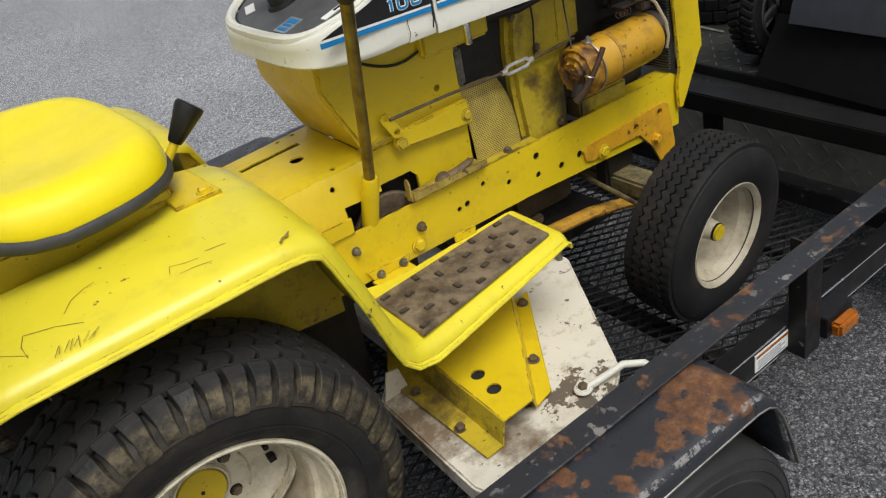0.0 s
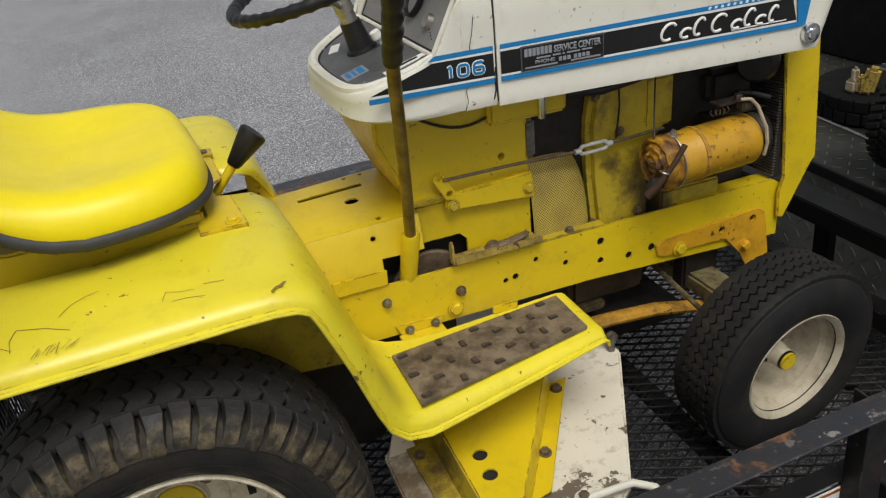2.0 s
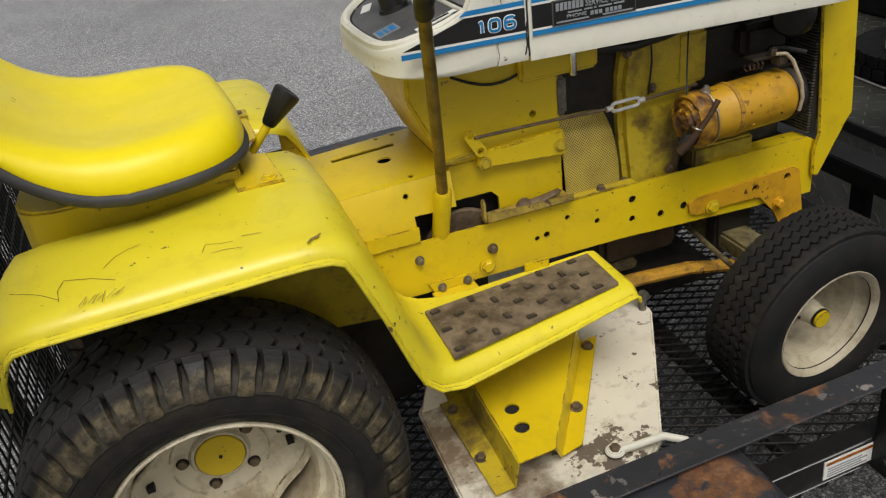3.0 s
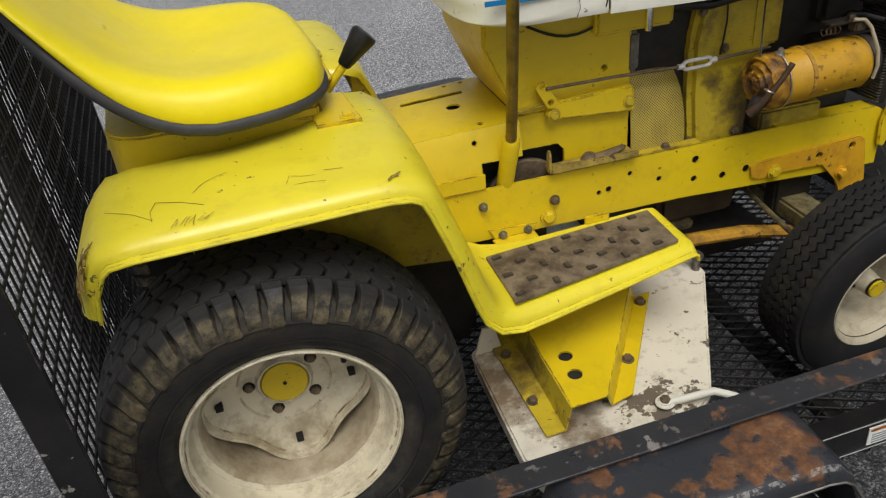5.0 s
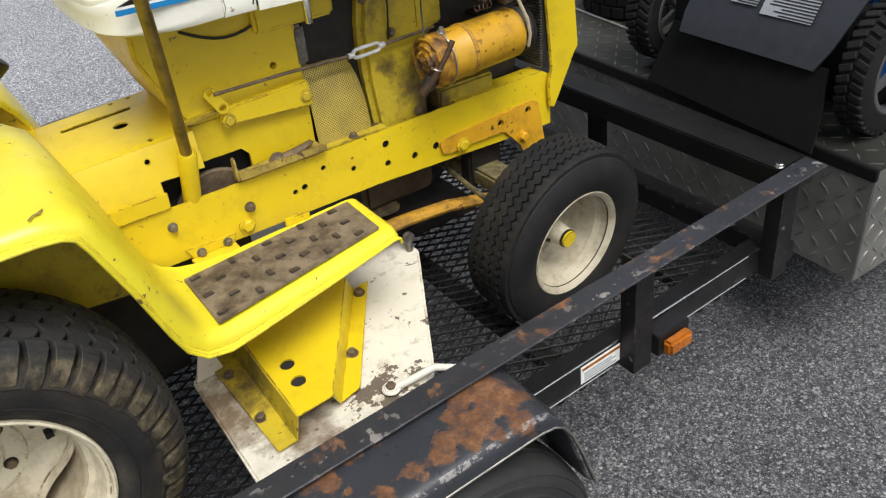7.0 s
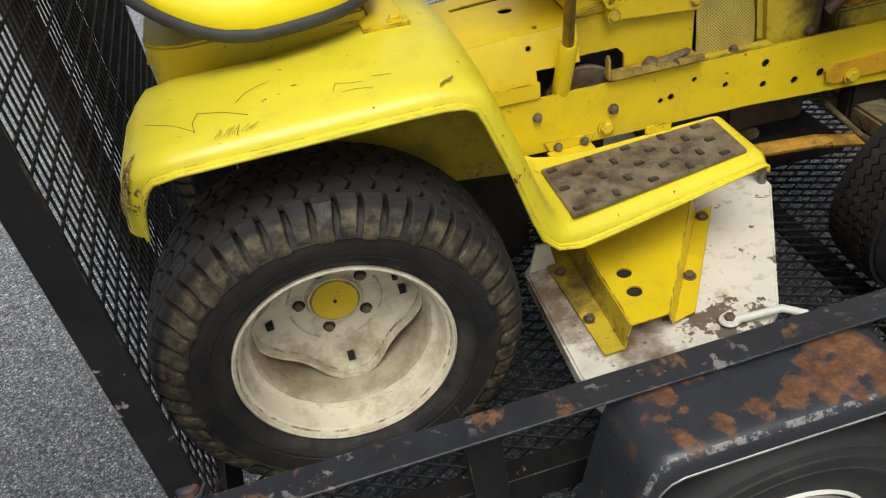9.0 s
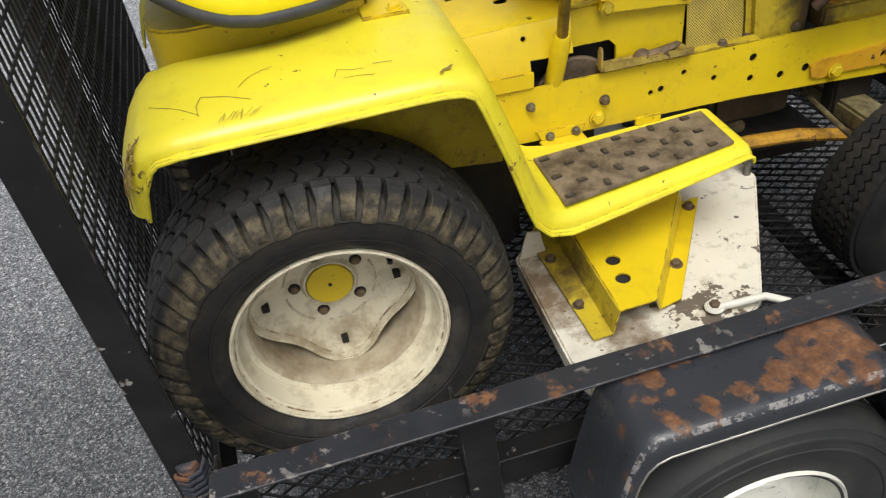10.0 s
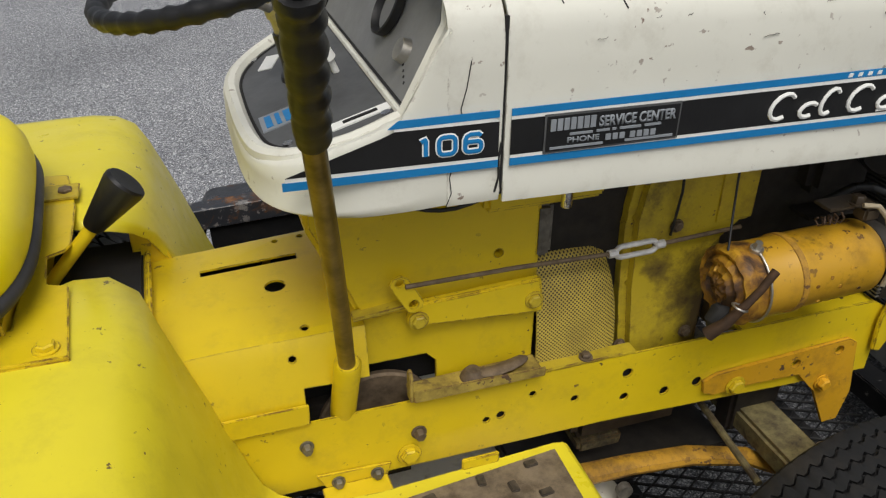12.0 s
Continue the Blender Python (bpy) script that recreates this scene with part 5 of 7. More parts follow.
def numeral(name, path, x, z, material, r, lift):
    """A flat stroke along (u, v) in a cell 0.017 wide and 0.0185 high."""
    b = tube(B(), [(x + u, 0.0, zs(x + u, z + v)) for u, v in path], r, 8)
    for v in b.verts:
        v.co.y = -0.2374 - lift + v.co.y * 0.12
    return tpart(name, b, material, parent=cowl)


def round_box(x0, z0, x1, z1, c, start=0):
    """A closed rounded rectangle as a path."""
    out = []
    for cx, cz, a0 in ((x1 - c, z1 - c, 0), (x0 + c, z1 - c, 90), (x0 + c, z0 + c, 180), (x1 - c, z0 + c, 270)):
        out += [(cx + c * math.cos(radians(a0 + q)), cz + c * math.sin(radians(a0 + q))) for q in (0, 30, 60, 90)]
    return out + out[:1]


ONE = [(0.0010, 0.0135), (0.0030, 0.0147), (0.0052, 0.0158), (0.0055, 0.0140), (0.0055, 0.0)]
NOUGHT = round_box(0.0, 0.0, 0.0155, 0.0160, 0.0045)
LOOP = round_box(0.0, 0.0, 0.0155, 0.0092, 0.0036)
SIX = [(0.0150, 0.0140), (0.0130, 0.0160), (0.0050, 0.0160), (0.0014, 0.0145), (0.0, 0.0110), (0.0, 0.0060)] + LOOP[8:-1] + LOOP[:8]
for path, x in ((ONE, 0.5350), (NOUGHT, 0.5530), (SIX, 0.5780)):
    numeral("number_edge", path, x, 0.5835, WHITE_INK, 0.0034, 0.0)
    numeral("number", path, x, 0.5835, BLUE, 0.0021, 0.0006)
dealer = decal("dealer_plate", [(0.656, 0.573), (0.802, 0.574), (0.802, 0.609), (0.656, 0.610)], GREY_PANEL, hood, 0.0012)
decal("dealer_ground", [(0.658, 0.575), (0.800, 0.576), (0.800, 0.607), (0.658, 0.608)], BLACK_PLASTIC, hood, 0.0018)
lettering("dealer_words", "SERVICE CENTER", 0.084, 0.0112, GREY_INK, hood, Matrix.Translation((0.7125, -0.2394, 0.5902)) @ face @ tilt, bold=0.035)
for k in range(7):
    x = 0.6615 + 0.0069 * k
    decal("name_bar", [(x, 0.5945), (x + 0.0054, 0.5945), (x + 0.0054, 0.6055), (x, 0.6055)], GREY_INK, hood, 0.0030)
lettering("phone_word", "PHONE", 0.034, 0.0058, GREY_INK, hood, Matrix.Translation((0.680, -0.2394, 0.5777)) @ face @ tilt, bold=0.03)
for k in range(7):
    x = 0.7205 + 0.0075 * k + (0.004 if k > 2 else 0.0)
    decal("number_bar", [(x, 0.5805), (x + 0.0055, 0.5805), (x + 0.0055, 0.5862), (x, 0.5862)], GREY_INK, hood, 0.0030)
for a, b_, z0 in ((0.682, 0.706, 0.5905), (0.710, 0.724, 0.5908), (0.727, 0.731, 0.5908), (0.735, 0.758, 0.5908), (0.762, 0.780, 0.5910), (0.662, 0.718, 0.5785), (0.742, 0.795, 0.5785)):
    decal("print_line", [(a, z0 - 0.0014), (b_, z0 - 0.0014), (b_, z0 + 0.0008), (a, z0 + 0.0008)], GREY_INK, hood, 0.0030)
# maker's script drawn as plain slanted strokes
xs = 0.916
for w, h in ((0.034, 0.026), (0.026, 0.014), (0.024, 0.026), (0.016, 0.0), (0.036, 0.026), (0.026, 0.013), (0.024, 0.026), (0.026, 0.013), (0.020, 0.024)):
    if h:
        ring = [(xs + 0.008 + w * 0.40 * math.cos(a) + 0.35 * h * 0.5 * math.sin(a), -0.2374, zs(xs, 0.579 + h / 2 + h * 0.46 * math.sin(a))) for a in (radians(40 + 29 * q) for q in range(10))]
        tpart("script_stroke", tube(B(), ring, 0.0026, 6), WHITE_INK, parent=hood)
    xs += w
tpart("script_stroke", tube(B(), [(1.05, -0.2374, zs(1.05, 0.5775)), (1.165, -0.2374, zs(1.165, 0.5785))], 0.0012, 6), WHITE_INK, parent=hood)
for k in range(13):
    x = 1.0 + 0.0125 * k
    decal("small_mark", [(x, 0.6135), (x + 0.005, 0.6135), (x + 0.006, 0.617), (x + 0.001, 0.617)], WHITE_INK, hood, 0.0008)

# engine bay
bm = B()
rows = []
for f in (0.0, 0.5, 0.85, 1.0):
    row = []
    for k in range(11):
        a = math.pi / 2 * k / 10
        right = 0.842 - 0.03 * (1 - math.cos(a))
        row.append((0.722 + (right - 0.722) * f, -0.130 + 0.05 * (1 - math.cos(a)) + (0.012 * max(0.0, f - 0.8) / 0.2), 0.213 + 0.152 * math.sin(a)))
    rows.append(row)
sheet(bm, rows, 0.003)
screen = tpart("flywheel_screen", bm, PERFORATED, "grimy perforated yellow screen")
bm = B()
box(bm, (0.724, -0.146, 0.2145), (0.862, -0.125, 0.2185), 0.001)
foot = tpart("screen_foot", bm, YELLOW_DIRTY, parent=screen)
bm = bolt(B(), (0.79, -0.1385, 0.2185), (0, 0, 1), 0.007, 0.008)
tpart("foot_bolt", bm, RUSTBOLT, parent=foot)
bm = B()
prism(bm, [(0.866, 0.13), (0.985, 0.13), (0.985, 0.34), (1.03, 0.38), (1.03, 0.485), (0.885, 0.505), (0.858, 0.48), (0.845, 0.40), (0.848, 0.30)], "y", -0.115, 0.11, 0.012)
tpart("engine_shroud", bm, YELLOW_DIRTY, "oil-stained yellow engine shroud")
bm = B()
box(bm, (0.735, -0.09, 0.20), (1.24, 0.11, 0.47), 0.01)
tpart("engine_block", bm, GREASE, "greasy black engine block")
bm = B()
box(bm, (0.965, -0.118, 0.375), (1.03, -0.07, 0.475), 0.006)
tpart("valve_cover", bm, YELLOW_DIRTY)
bm = B()
box(bm, (1.0, -0.13, 0.20), (1.14, -0.08, 0.245), 0.005)
tpart("engine_foot", bm, YELLOW_DIRTY)
# muffler
MUFF = Matrix.Translation((0.938, -0.193, 0.337)) @ Matrix.Rotation(radians(-2.1), 4, "Y") @ Matrix.Rotation(radians(-90), 4, "Z")


def muffler_point(x, a, r):
    """A point x along the muffler, at the angle a (0: outward, 90: up) and radius r."""
    return MUFF @ Vector((r * math.cos(radians(a)), x, r * math.sin(radians(a))))


bm = lathe(B(), [(0.0001, 0.012), (0.040, 0.012), (0.0475, 0.016), (0.0490, 0.030), (0.0485, 0.074), (0.0498, 0.078), (0.0498, 0.086), (0.0485, 0.090), (0.0485, 0.198), (0.044, 0.206), (0.0001, 0.207)], 48, MUFF)
muff = tpart("muffler", bm, MUFFLER, "orange cylindrical muffler scorched brown at one end")
# crumpled scorched end cap
bm = lathe(B(), [(0.0001, -0.010), (0.010, -0.011), (0.016, -0.006), (0.021, -0.010), (0.027, -0.003), (0.034, -0.007), (0.040, 0.001), (0.0455, -0.002), (0.0500, 0.004), (0.0512, 0.012), (0.0500, 0.016), (0.0508, 0.024), (0.0492, 0.034)], 40, MUFF)
rn = random.Random(7)
for v in bm.verts:
    v.co += Vector((rn.uniform(-0.0022, 0.0022), rn.uniform(-0.0014, 0.0014), rn.uniform(-0.0014, 0.0014)))
tpart("scorched_end", bm, SCORCHED, "rusty scorched muffler end", parent=muff)
bm = tube(B(), [muffler_point(0.02, -60, 0.030), muffler_point(-0.012, -65, 0.034), muffler_point(-0.016, -68, 0.040), muffler_point(-0.014, -70, 0.047)], [0.013, 0.0135, 0.0125, 0.012], 14)
tpart("tailpipe", bm, DARK, "soot-black tailpipe stub", parent=muff)
bm = tube(B(), [(0.893, -0.236, 0.302), (0.908, -0.246, 0.322), (0.927, -0.250, 0.346), (0.942, -0.252, 0.366), (0.957, -0.252, 0.389)], [0.009, 0.0070, 0.0052, 0.0048, 0.0054], 12)
rodpipe = tpart("rusty_elbow", bm, RUSTED_PIPE, "rust-brown elbow rod across the muffler end", parent=muff)
bm = cyl(B(), (0.9565, -0.252, 0.3885), (0.55, 0.0, 0.83), 0.0042, 0.0012, 12)
tpart("elbow_bore", bm, DARK, parent=rodpipe)
bm = tube(B(), [(0.919 + 0.009 * math.cos(radians(q)), -0.250 + 0.009 * math.sin(radians(q)), 0.345 - 0.004 * math.cos(radians(q))) for q in range(0, 360, 30)], 0.0014, 6, closed=True)
tpart("elbow_ring", bm, STEEL, parent=rodpipe)
bm = tube(B(), [muffler_point(0.030, a, 0.0525) for a in range(75, -75, -12)], 0.0016, 8)
tpart("clamp_wire", bm, STEEL, parent=muff)
for x, a in ((0.030, 78),):
    p = muffler_point(x, a, 0.047)
    out = (p - muffler_point(x, a, 0.0)).normalized()
    bm = bolt(B(), p, out, 0.0055, 0.017)
    tube(bm, [p, p + out * 0.008], 0.0085, 12)
    tpart("clamp_bolt", bm, STEEL, parent=muff)
bm = lathe(B(), [(0.0492, 0.0), (0.0508, 0.001), (0.0508, 0.009), (0.0492, 0.010)], 48, MUFF @ Matrix.Translation((0, 0.077, 0)))
tpart("strap", bm, RUST_ARM, parent=muff)
for x, a in ((0.100, 5), (0.120, 14), (0.135, -4), (0.150, 22), (0.168, -18), (0.112, -30)):
    bm = B()
    p = muffler_point(x, a, 0.0478)
    tube(bm, [p, p + (p - muffler_point(x, a, 0.0)).normalized() * 0.0014], 0.0026, 10)
    tpart("rust_pit", bm, SCORCHED, parent=muff)
# strap bracket over the far end, with a pale clip down its face
bm = B()
box(bm, (1.068, -0.200, 0.420), (1.136, -0.170, 0.424), 0.001)
box(bm, (1.108, -0.216, 0.408), (1.132, -0.194, 0.426), 0.003)
bolt(bm, (1.112, -0.196, 0.424), (0, 0, 1), 0.008, 0.012)
mount = tpart("muffler_mount", bm, PAN_BROWN, "grimy steel muffler mount", parent=muff)
bm = tube(B(), [(1.104, -0.212, 0.431), (1.122, -0.218, 0.430), (1.130, -0.228, 0.418), (1.140, -0.243, 0.380), (1.145, -0.2445, 0.350), (1.144, -0.240, 0.325)], 0.0034, 8)
tpart("mount_clip", bm, RIM_WELL, "cream strap bent over the end", parent=mount)
bm = tube(B(), [(1.046 + 0.0022 * k, -0.205 + 0.006 * math.sin(k * 1.5), 0.414 + 0.006 * math.cos(k * 1.5)) for k in range(18)], 0.0013, 6)
tpart("mount_spring", bm, RUSTED_PIPE, parent=mount)
bm = lathe(B(), [(0.0001, 0.0), (0.042, 0.0), (0.0445, 0.004), (0.0445, 0.014), (0.040, 0.018), (0.0001, 0.018)], 40, MUFF @ Matrix.Translation((0, 0.209, 0)))
tpart("end_plate", bm, GREASE, parent=muff)
bm = B()
box(bm, (1.10, -0.14, 0.372), (1.225, -0.10, 0.377), 0.001)
tpart("carburettor_bracket", bm, GREASE)
bm = tube(B(), [(1.12, -0.13, 0.39), (1.15, -0.15, 0.42), (1.19, -0.14, 0.41), (1.22, -0.16, 0.40)], 0.006, 10)
tpart("fuel_line", bm, BLACK_PLASTIC)
bm = B()
box(bm, (1.11, -0.12, 0.395), (1.21, -0.05, 0.46), 0.012)
tpart("carburettor", bm, GREASE)
bm = tube(B(), [(0.968, -0.145, 0.515), (0.962, -0.152, 0.460), (0.948, -0.172, 0.425), (0.937, -0.190, 0.385)], 0.0015, 6)
tpart("ignition_wire", bm, BLACK_PLASTIC)
for x0, z0, x1, z1 in ((0.905, 0.50, 0.902, 0.375),):
    bm = tube(B(), [(x0, -0.121, z0), ((x0 + x1) / 2 + 0.003, -0.124, (z0 + z1) / 2), (x1, -0.121, z1)], 0.0018, 6)
    tpart("ignition_wire", bm, BLACK_PLASTIC)
bm = tube(B(), [(0.76, -0.10, 0.492), (0.80, -0.128, 0.482), (0.86, -0.138, 0.478), (0.93, -0.138, 0.486), (1.0, -0.130, 0.50), (1.03, -0.10, 0.51)], 0.0085, 10)
tpart("wiring_loom", bm, BLACK_PLASTIC)
for x, z in ((0.912, 0.385), (0.852, 0.21), (0.955, 0.21), (0.86, 0.46)):
    tpart("shroud_bolt", bolt(B(), (x, -0.116, z), (0, -1, 0), 0.007, 0.007), RUSTBOLT)
# dark sheet set behind the screen's gap, in place of its shade
bm = B()
prism(bm, [(0.80, 0.20), (0.864, 0.20), (0.846, 0.36), (0.846, 0.46), (0.74, 0.46)], "y", -0.078, -0.05)
tpart("shroud_edge", bm, DARK)
bm = lathe(B(), [(0.0001, -0.02), (0.03, -0.018), (0.04, 0.0), (0.038, 0.03), (0.02, 0.05)], 28, Matrix.Translation((1.18, -0.16, 0.475)) @ Matrix.Rotation(radians(-50), 4, "Z"))
tpart("air_intake", bm, BLACK_PLASTIC, "black air intake horn")
bm = lathe(B(), [(0.0001, 0.0), (0.052, 0.0), (0.058, 0.004), (0.050, 0.010), (0.058, 0.016), (0.052, 0.020), (0.0001, 0.020)], 40, Matrix.Translation((1.205, -0.120, 0.315)) @ Matrix.Rotation(radians(-90), 4, "Z"))
tpart("pulley", bm, GREASE)
# rod with turnbuckle
bm = tube(B(), [(0.545, -0.144, 0.382), (0.68, -0.138, 0.378), (0.815, -0.135, 0.372)], 0.003, 10)
rod = tpart("brake_rod", bm, RUSTBOLT)
loop = [(0.824 - 0.0075 * math.sin(radians(q)), -0.135, 0.3725 + 0.0075 * math.cos(radians(q))) for q in range(0, 181, 30)]
loop += [(0.866 + 0.0075 * math.sin(radians(q)), -0.135, 0.3735 - 0.0075 * math.cos(radians(q))) for q in range(0, 181, 30)]
bm = tube(B(), loop, 0.0036, 8, closed=True)
cyl(bm, (0.806, -0.135, 0.372), (1, 0, 0.03), 0.0055, 0.012, 8)
cyl(bm, (0.872, -0.135, 0.374), (1, 0, 0.03), 0.0055, 0.012, 8)
tpart("turnbuckle", bm, ZINC, "bright steel turnbuckle", parent=rod)
bm = tube(B(), [(0.87, -0.134, 0.373), (1.0, -0.13, 0.376)], 0.003, 10)
tpart("rod_end", bm, RUSTBOLT, parent=rod)
bm = B()
box(bm, (0.712, -0.118, 0.372), (0.738, -0.098, 0.446), 0.006)
tpart("ignition_coil", bm, BOLT_STEEL, "dull grey metal ignition part")
# grille side panels
for s in (-1, 1):
    bm = prism(B(), [(1.246, 0.515), (1.33, 0.515), (1.356, 0.25), (1.345, 0.235), (1.287, 0.125), (1.273, 0.13), (1.269, 0.186), (1.278, 0.22), (1.25, 0.49)], "y", s * 0.15, s * 0.158, 0.002)
    tpart("grille_side", bm, YELLOW, "yellow grille side panel")
bm = B()
box(bm, (1.262, -0.148, 0.22), (1.275, 0.148, 0.50))
screen_back = tpart("radiator_screen", bm, GREASE)
rib = None
for k in range(46):
    at_ = Matrix.Translation((1.2585, 0, 0.225 + 0.006 * k))
    if rib is None:
        rib = part("screen_rib", box(B(), (-0.004, -0.148, -0.0012), (0.003, 0.148, 0.0012)), BOLT_STEEL, screen_back, at=at_)
    else:
        shared("screen_rib", rib, screen_back, at_)

# front axle
bm = B()
prism(bm, [(1.085, -0.012), (1.155, -0.012), (1.155, 0.028), (1.085, 0.028)], "y", -0.30, 0.30, 0.006)
axle = tpart("front_axle", bm, AXLE_PAINT, "grime-caked pale yellow front axle beam")
bm = bolt(B(), (1.15, -0.236, 0.030), (0.2, -0.3, 1), 0.013, 0.016)
tpart("kingpin_nut", bm, RUSTBOLT, parent=axle)
bm = B()
box(bm, (1.075, -0.115, -0.02), (1.165, -0.075, 0.12), 0.006)
tpart("pivot_bracket", bm, GREASE, parent=axle)
bm = tube(B(), [(0.74, -0.135, -0.012), (0.80, -0.132, -0.010), (0.89, -0.134, -0.012), (0.99, -0.142, -0.016), (1.08, -0.165, -0.024), (1.12, -0.185, -0.04)], [0.019, 0.019, 0.018, 0.018, 0.017, 0.014], 10, flat=0.7)
tpart("drag_arm", bm, RUST_ARM, "rusty orange drag arm")
bm = tube(B(), [(1.03, -0.06, 0.045), (1.02, -0.255, 0.028)], 0.0055, 10)
tpart("drag_link", bm, AXLE_PAINT)
bm = B()
box(bm, (0.83, -0.085, -0.02), (0.905, 0.02, 0.004), 0.006)
tpart("spindle_cap", bm, AXLE_PAINT)
bm = B()
box(bm, (0.82, -0.085, 0.005), (1.000, 0.10, 0.10), 0.012)
box(bm, (0.79, -0.10, 0.095), (1.06, 0.11, 0.104), 0.003)
tpart("oil_pan", bm, PAN_BROWN, "oily brown engine pan under the frame")
# added dark plate, widened to stand for the shade below the frame
bm = B()
box(bm, (0.74, -0.10, -0.09), (1.10, 0.26, -0.06), 0.004)
tpart("mule_plate", bm, GREASE, "added dark plate under the frame")


# wheels
def rear_wheel(s):
    m = Matrix.Translation((0.003, s * 0.335, 0.001)) @ Matrix.Rotation(0 if s < 0 else math.pi, 4, "Z")
    b = lathe(B(), [(0.1645, -0.0780), (0.1660, -0.0850), (0.1665, -0.0915), (0.1695, -0.0935), (0.1728, -0.0915), (0.1735, -0.0870), (0.1705, -0.0835), (0.1655, -0.0820), (0.1600, -0.0780), (0.1580, -0.0710), (0.1565, -0.0480), (0.1535, -0.0410),
                    (0.1445, -0.0370), (0.1460, -0.0330), (0.1580, -0.0370), (0.1620, -0.0480), (0.1630, -0.0680)][::-1], 96, closed=True)
    w = part("rear_wheel", b, RIM_CREAM, tractor, "cream steel wheel with a yellow hub centre and turf tyre", at=m, sharp=28)
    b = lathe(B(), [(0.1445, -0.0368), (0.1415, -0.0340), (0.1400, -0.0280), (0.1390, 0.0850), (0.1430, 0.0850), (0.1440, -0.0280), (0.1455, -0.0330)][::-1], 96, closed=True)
    part("rim_well", b, RIM_WELL, w, "rim well in tan dust and painted shade")
    # dished four-cornered centre plate with a folded edge and a raised ring round the hub
    n = 96
    bmd = B()

    def edge(a):
        e = (a % (math.pi / 2)) - math.pi / 4
        return 0.1085 + 0.034 * math.sin(abs(e) * 2) ** 2.2
    layers = []
    for back in (0.0, 0.0035):
        rings = []
        for kind, f, h in (("c", 0.0005, 0.066), ("c", 0.040, 0.066), ("c", 0.0415, 0.061), ("c", 0.0475, 0.061), ("c", 0.0495, 0.064), ("c", 0.072, 0.062), ("c", 0.0755, 0.0575), ("c", 0.080, 0.0565),
                           ("e", 0.80, 0.044), ("e", 0.90, 0.035), ("e", 0.945, 0.031), ("e", 0.962, 0.0295), ("e", 0.972, 0.0215), ("e", 0.984, 0.0155), ("e", 1.0, 0.0140), ("e", 1.004, 0.048)):
            ring = []
            for k in range(n):
                a = 2 * math.pi * k / n
                r = f if kind == "c" else edge(a) * f
                wave = 0.002 * math.sin(3 * a + 1) * (f if kind == "e" else 0)
                ring.append(bmd.verts.new((r * math.cos(a), h + back + wave, r * math.sin(a))))
            rings.append(ring)
        layers.append(rings)
    for rings in layers:
        for a_, c_ in zip(rings, rings[1:]):
            for k in range(n):
                bmd.faces.new((a_[k], a_[(k + 1) % n], c_[(k + 1) % n], c_[k]))
    for q in (0, -1):
        for k in range(n):
            bmd.faces.new((layers[0][q][k], layers[0][q][(k + 1) % n], layers[1][q][(k + 1) % n], layers[1][q][k]))
    bmesh.ops.recalc_face_normals(bmd, faces=bmd.faces)
    turned = Matrix.Rotation(radians(-2), 4, "Y")
    part("wheel_centre", bmd, RIM_CREAM, w, at=turned, sharp=50)
    b = tube(B(), [(edge(a) * 0.998 * math.cos(a), 0.0140 + 0.002 * math.sin(3 * a + 1), edge(a) * 0.998 * math.sin(a)) for a in (2 * math.pi * k / 96 for k in range(96))], 0.0032, 8, closed=True)
    part("folded_edge", b, RIM_CREAM, w, at=turned)
    # near-black plugs paint the shade of the plate's four square holes
    for a in (0, 90, 180, 270):
        x, z = 0.113 * math.cos(radians(a)), 0.113 * math.sin(radians(a))
        bq = box(B(), (x - 0.006, 0.0315, z - 0.0055), (x + 0.006, 0.045, z + 0.0055), 0.0, Matrix())
        part("square_hole", bq, DARK, w, at=turned)
    b = B()
    lathe(b, [(0.1395, 0.076), (0.1395, 0.084), (0.0001, 0.084)], 48)
    part("inner_drum", b, GREASE, w)
    b = lathe(B(), [(0.0400, 0.066), (0.0400, 0.0565), (0.0388, 0.0550), (0.0001, 0.0545)], 48)
    hub = part("hub_centre", b, YELLOW, w, "yellow painted hub centre")
    b = lathe(B(), [(0.0465, 0.064), (0.0465, 0.0575), (0.0455, 0.0560), (0.0420, 0.0560), (0.0412, 0.0575), (0.0412, 0.064)], 48)
    part("hub_ring", b, RIM_CREAM, w)
    b = lathe(B(), [(0.0001, 0.0525), (0.0032, 0.0525), (0.0032, 0.0585)], 12)
    part("hub_dimple", b, DARK, hub)
    for k in range(5):
        a = radians(34 + 72 * k)
        x, z = 0.061 * math.cos(a), 0.061 * math.sin(a)
        b = lathe(B(), [(0.0001, 0.0618), (0.0092, 0.0614), (0.0112, 0.0628)], 18, Matrix.Translation((x, 0, z)))
        seat_ = part("nut_recess", b, DARK, w)
        b = tube(B(), [(x, 0.063, z), (x, 0.0565, z), (x, 0.0550, z)], [0.0082, 0.0082, 0.006], 6)
        part("lug_nut", b, RUSTBOLT, seat_)
    for k in range(5):
        mid = 34 + 36 + 72 * k
        b = tube(B(), [(0.0785 * math.cos(radians(a)), 0.0565, 0.0785 * math.sin(radians(a))) for a in range(mid - 26, mid + 27, 4)], 0.0022, 6)
        part("pressed_rib", b, RIM_CREAM, w)
    b = tube(B(), [(0.106, 0.045, 0.076), (0.104, 0.02, 0.074), (0.100, -0.015, 0.070)], [0.007, 0.0065, 0.0045], 10)
    part("valve_stem", b, BLACK_PLASTIC, w)
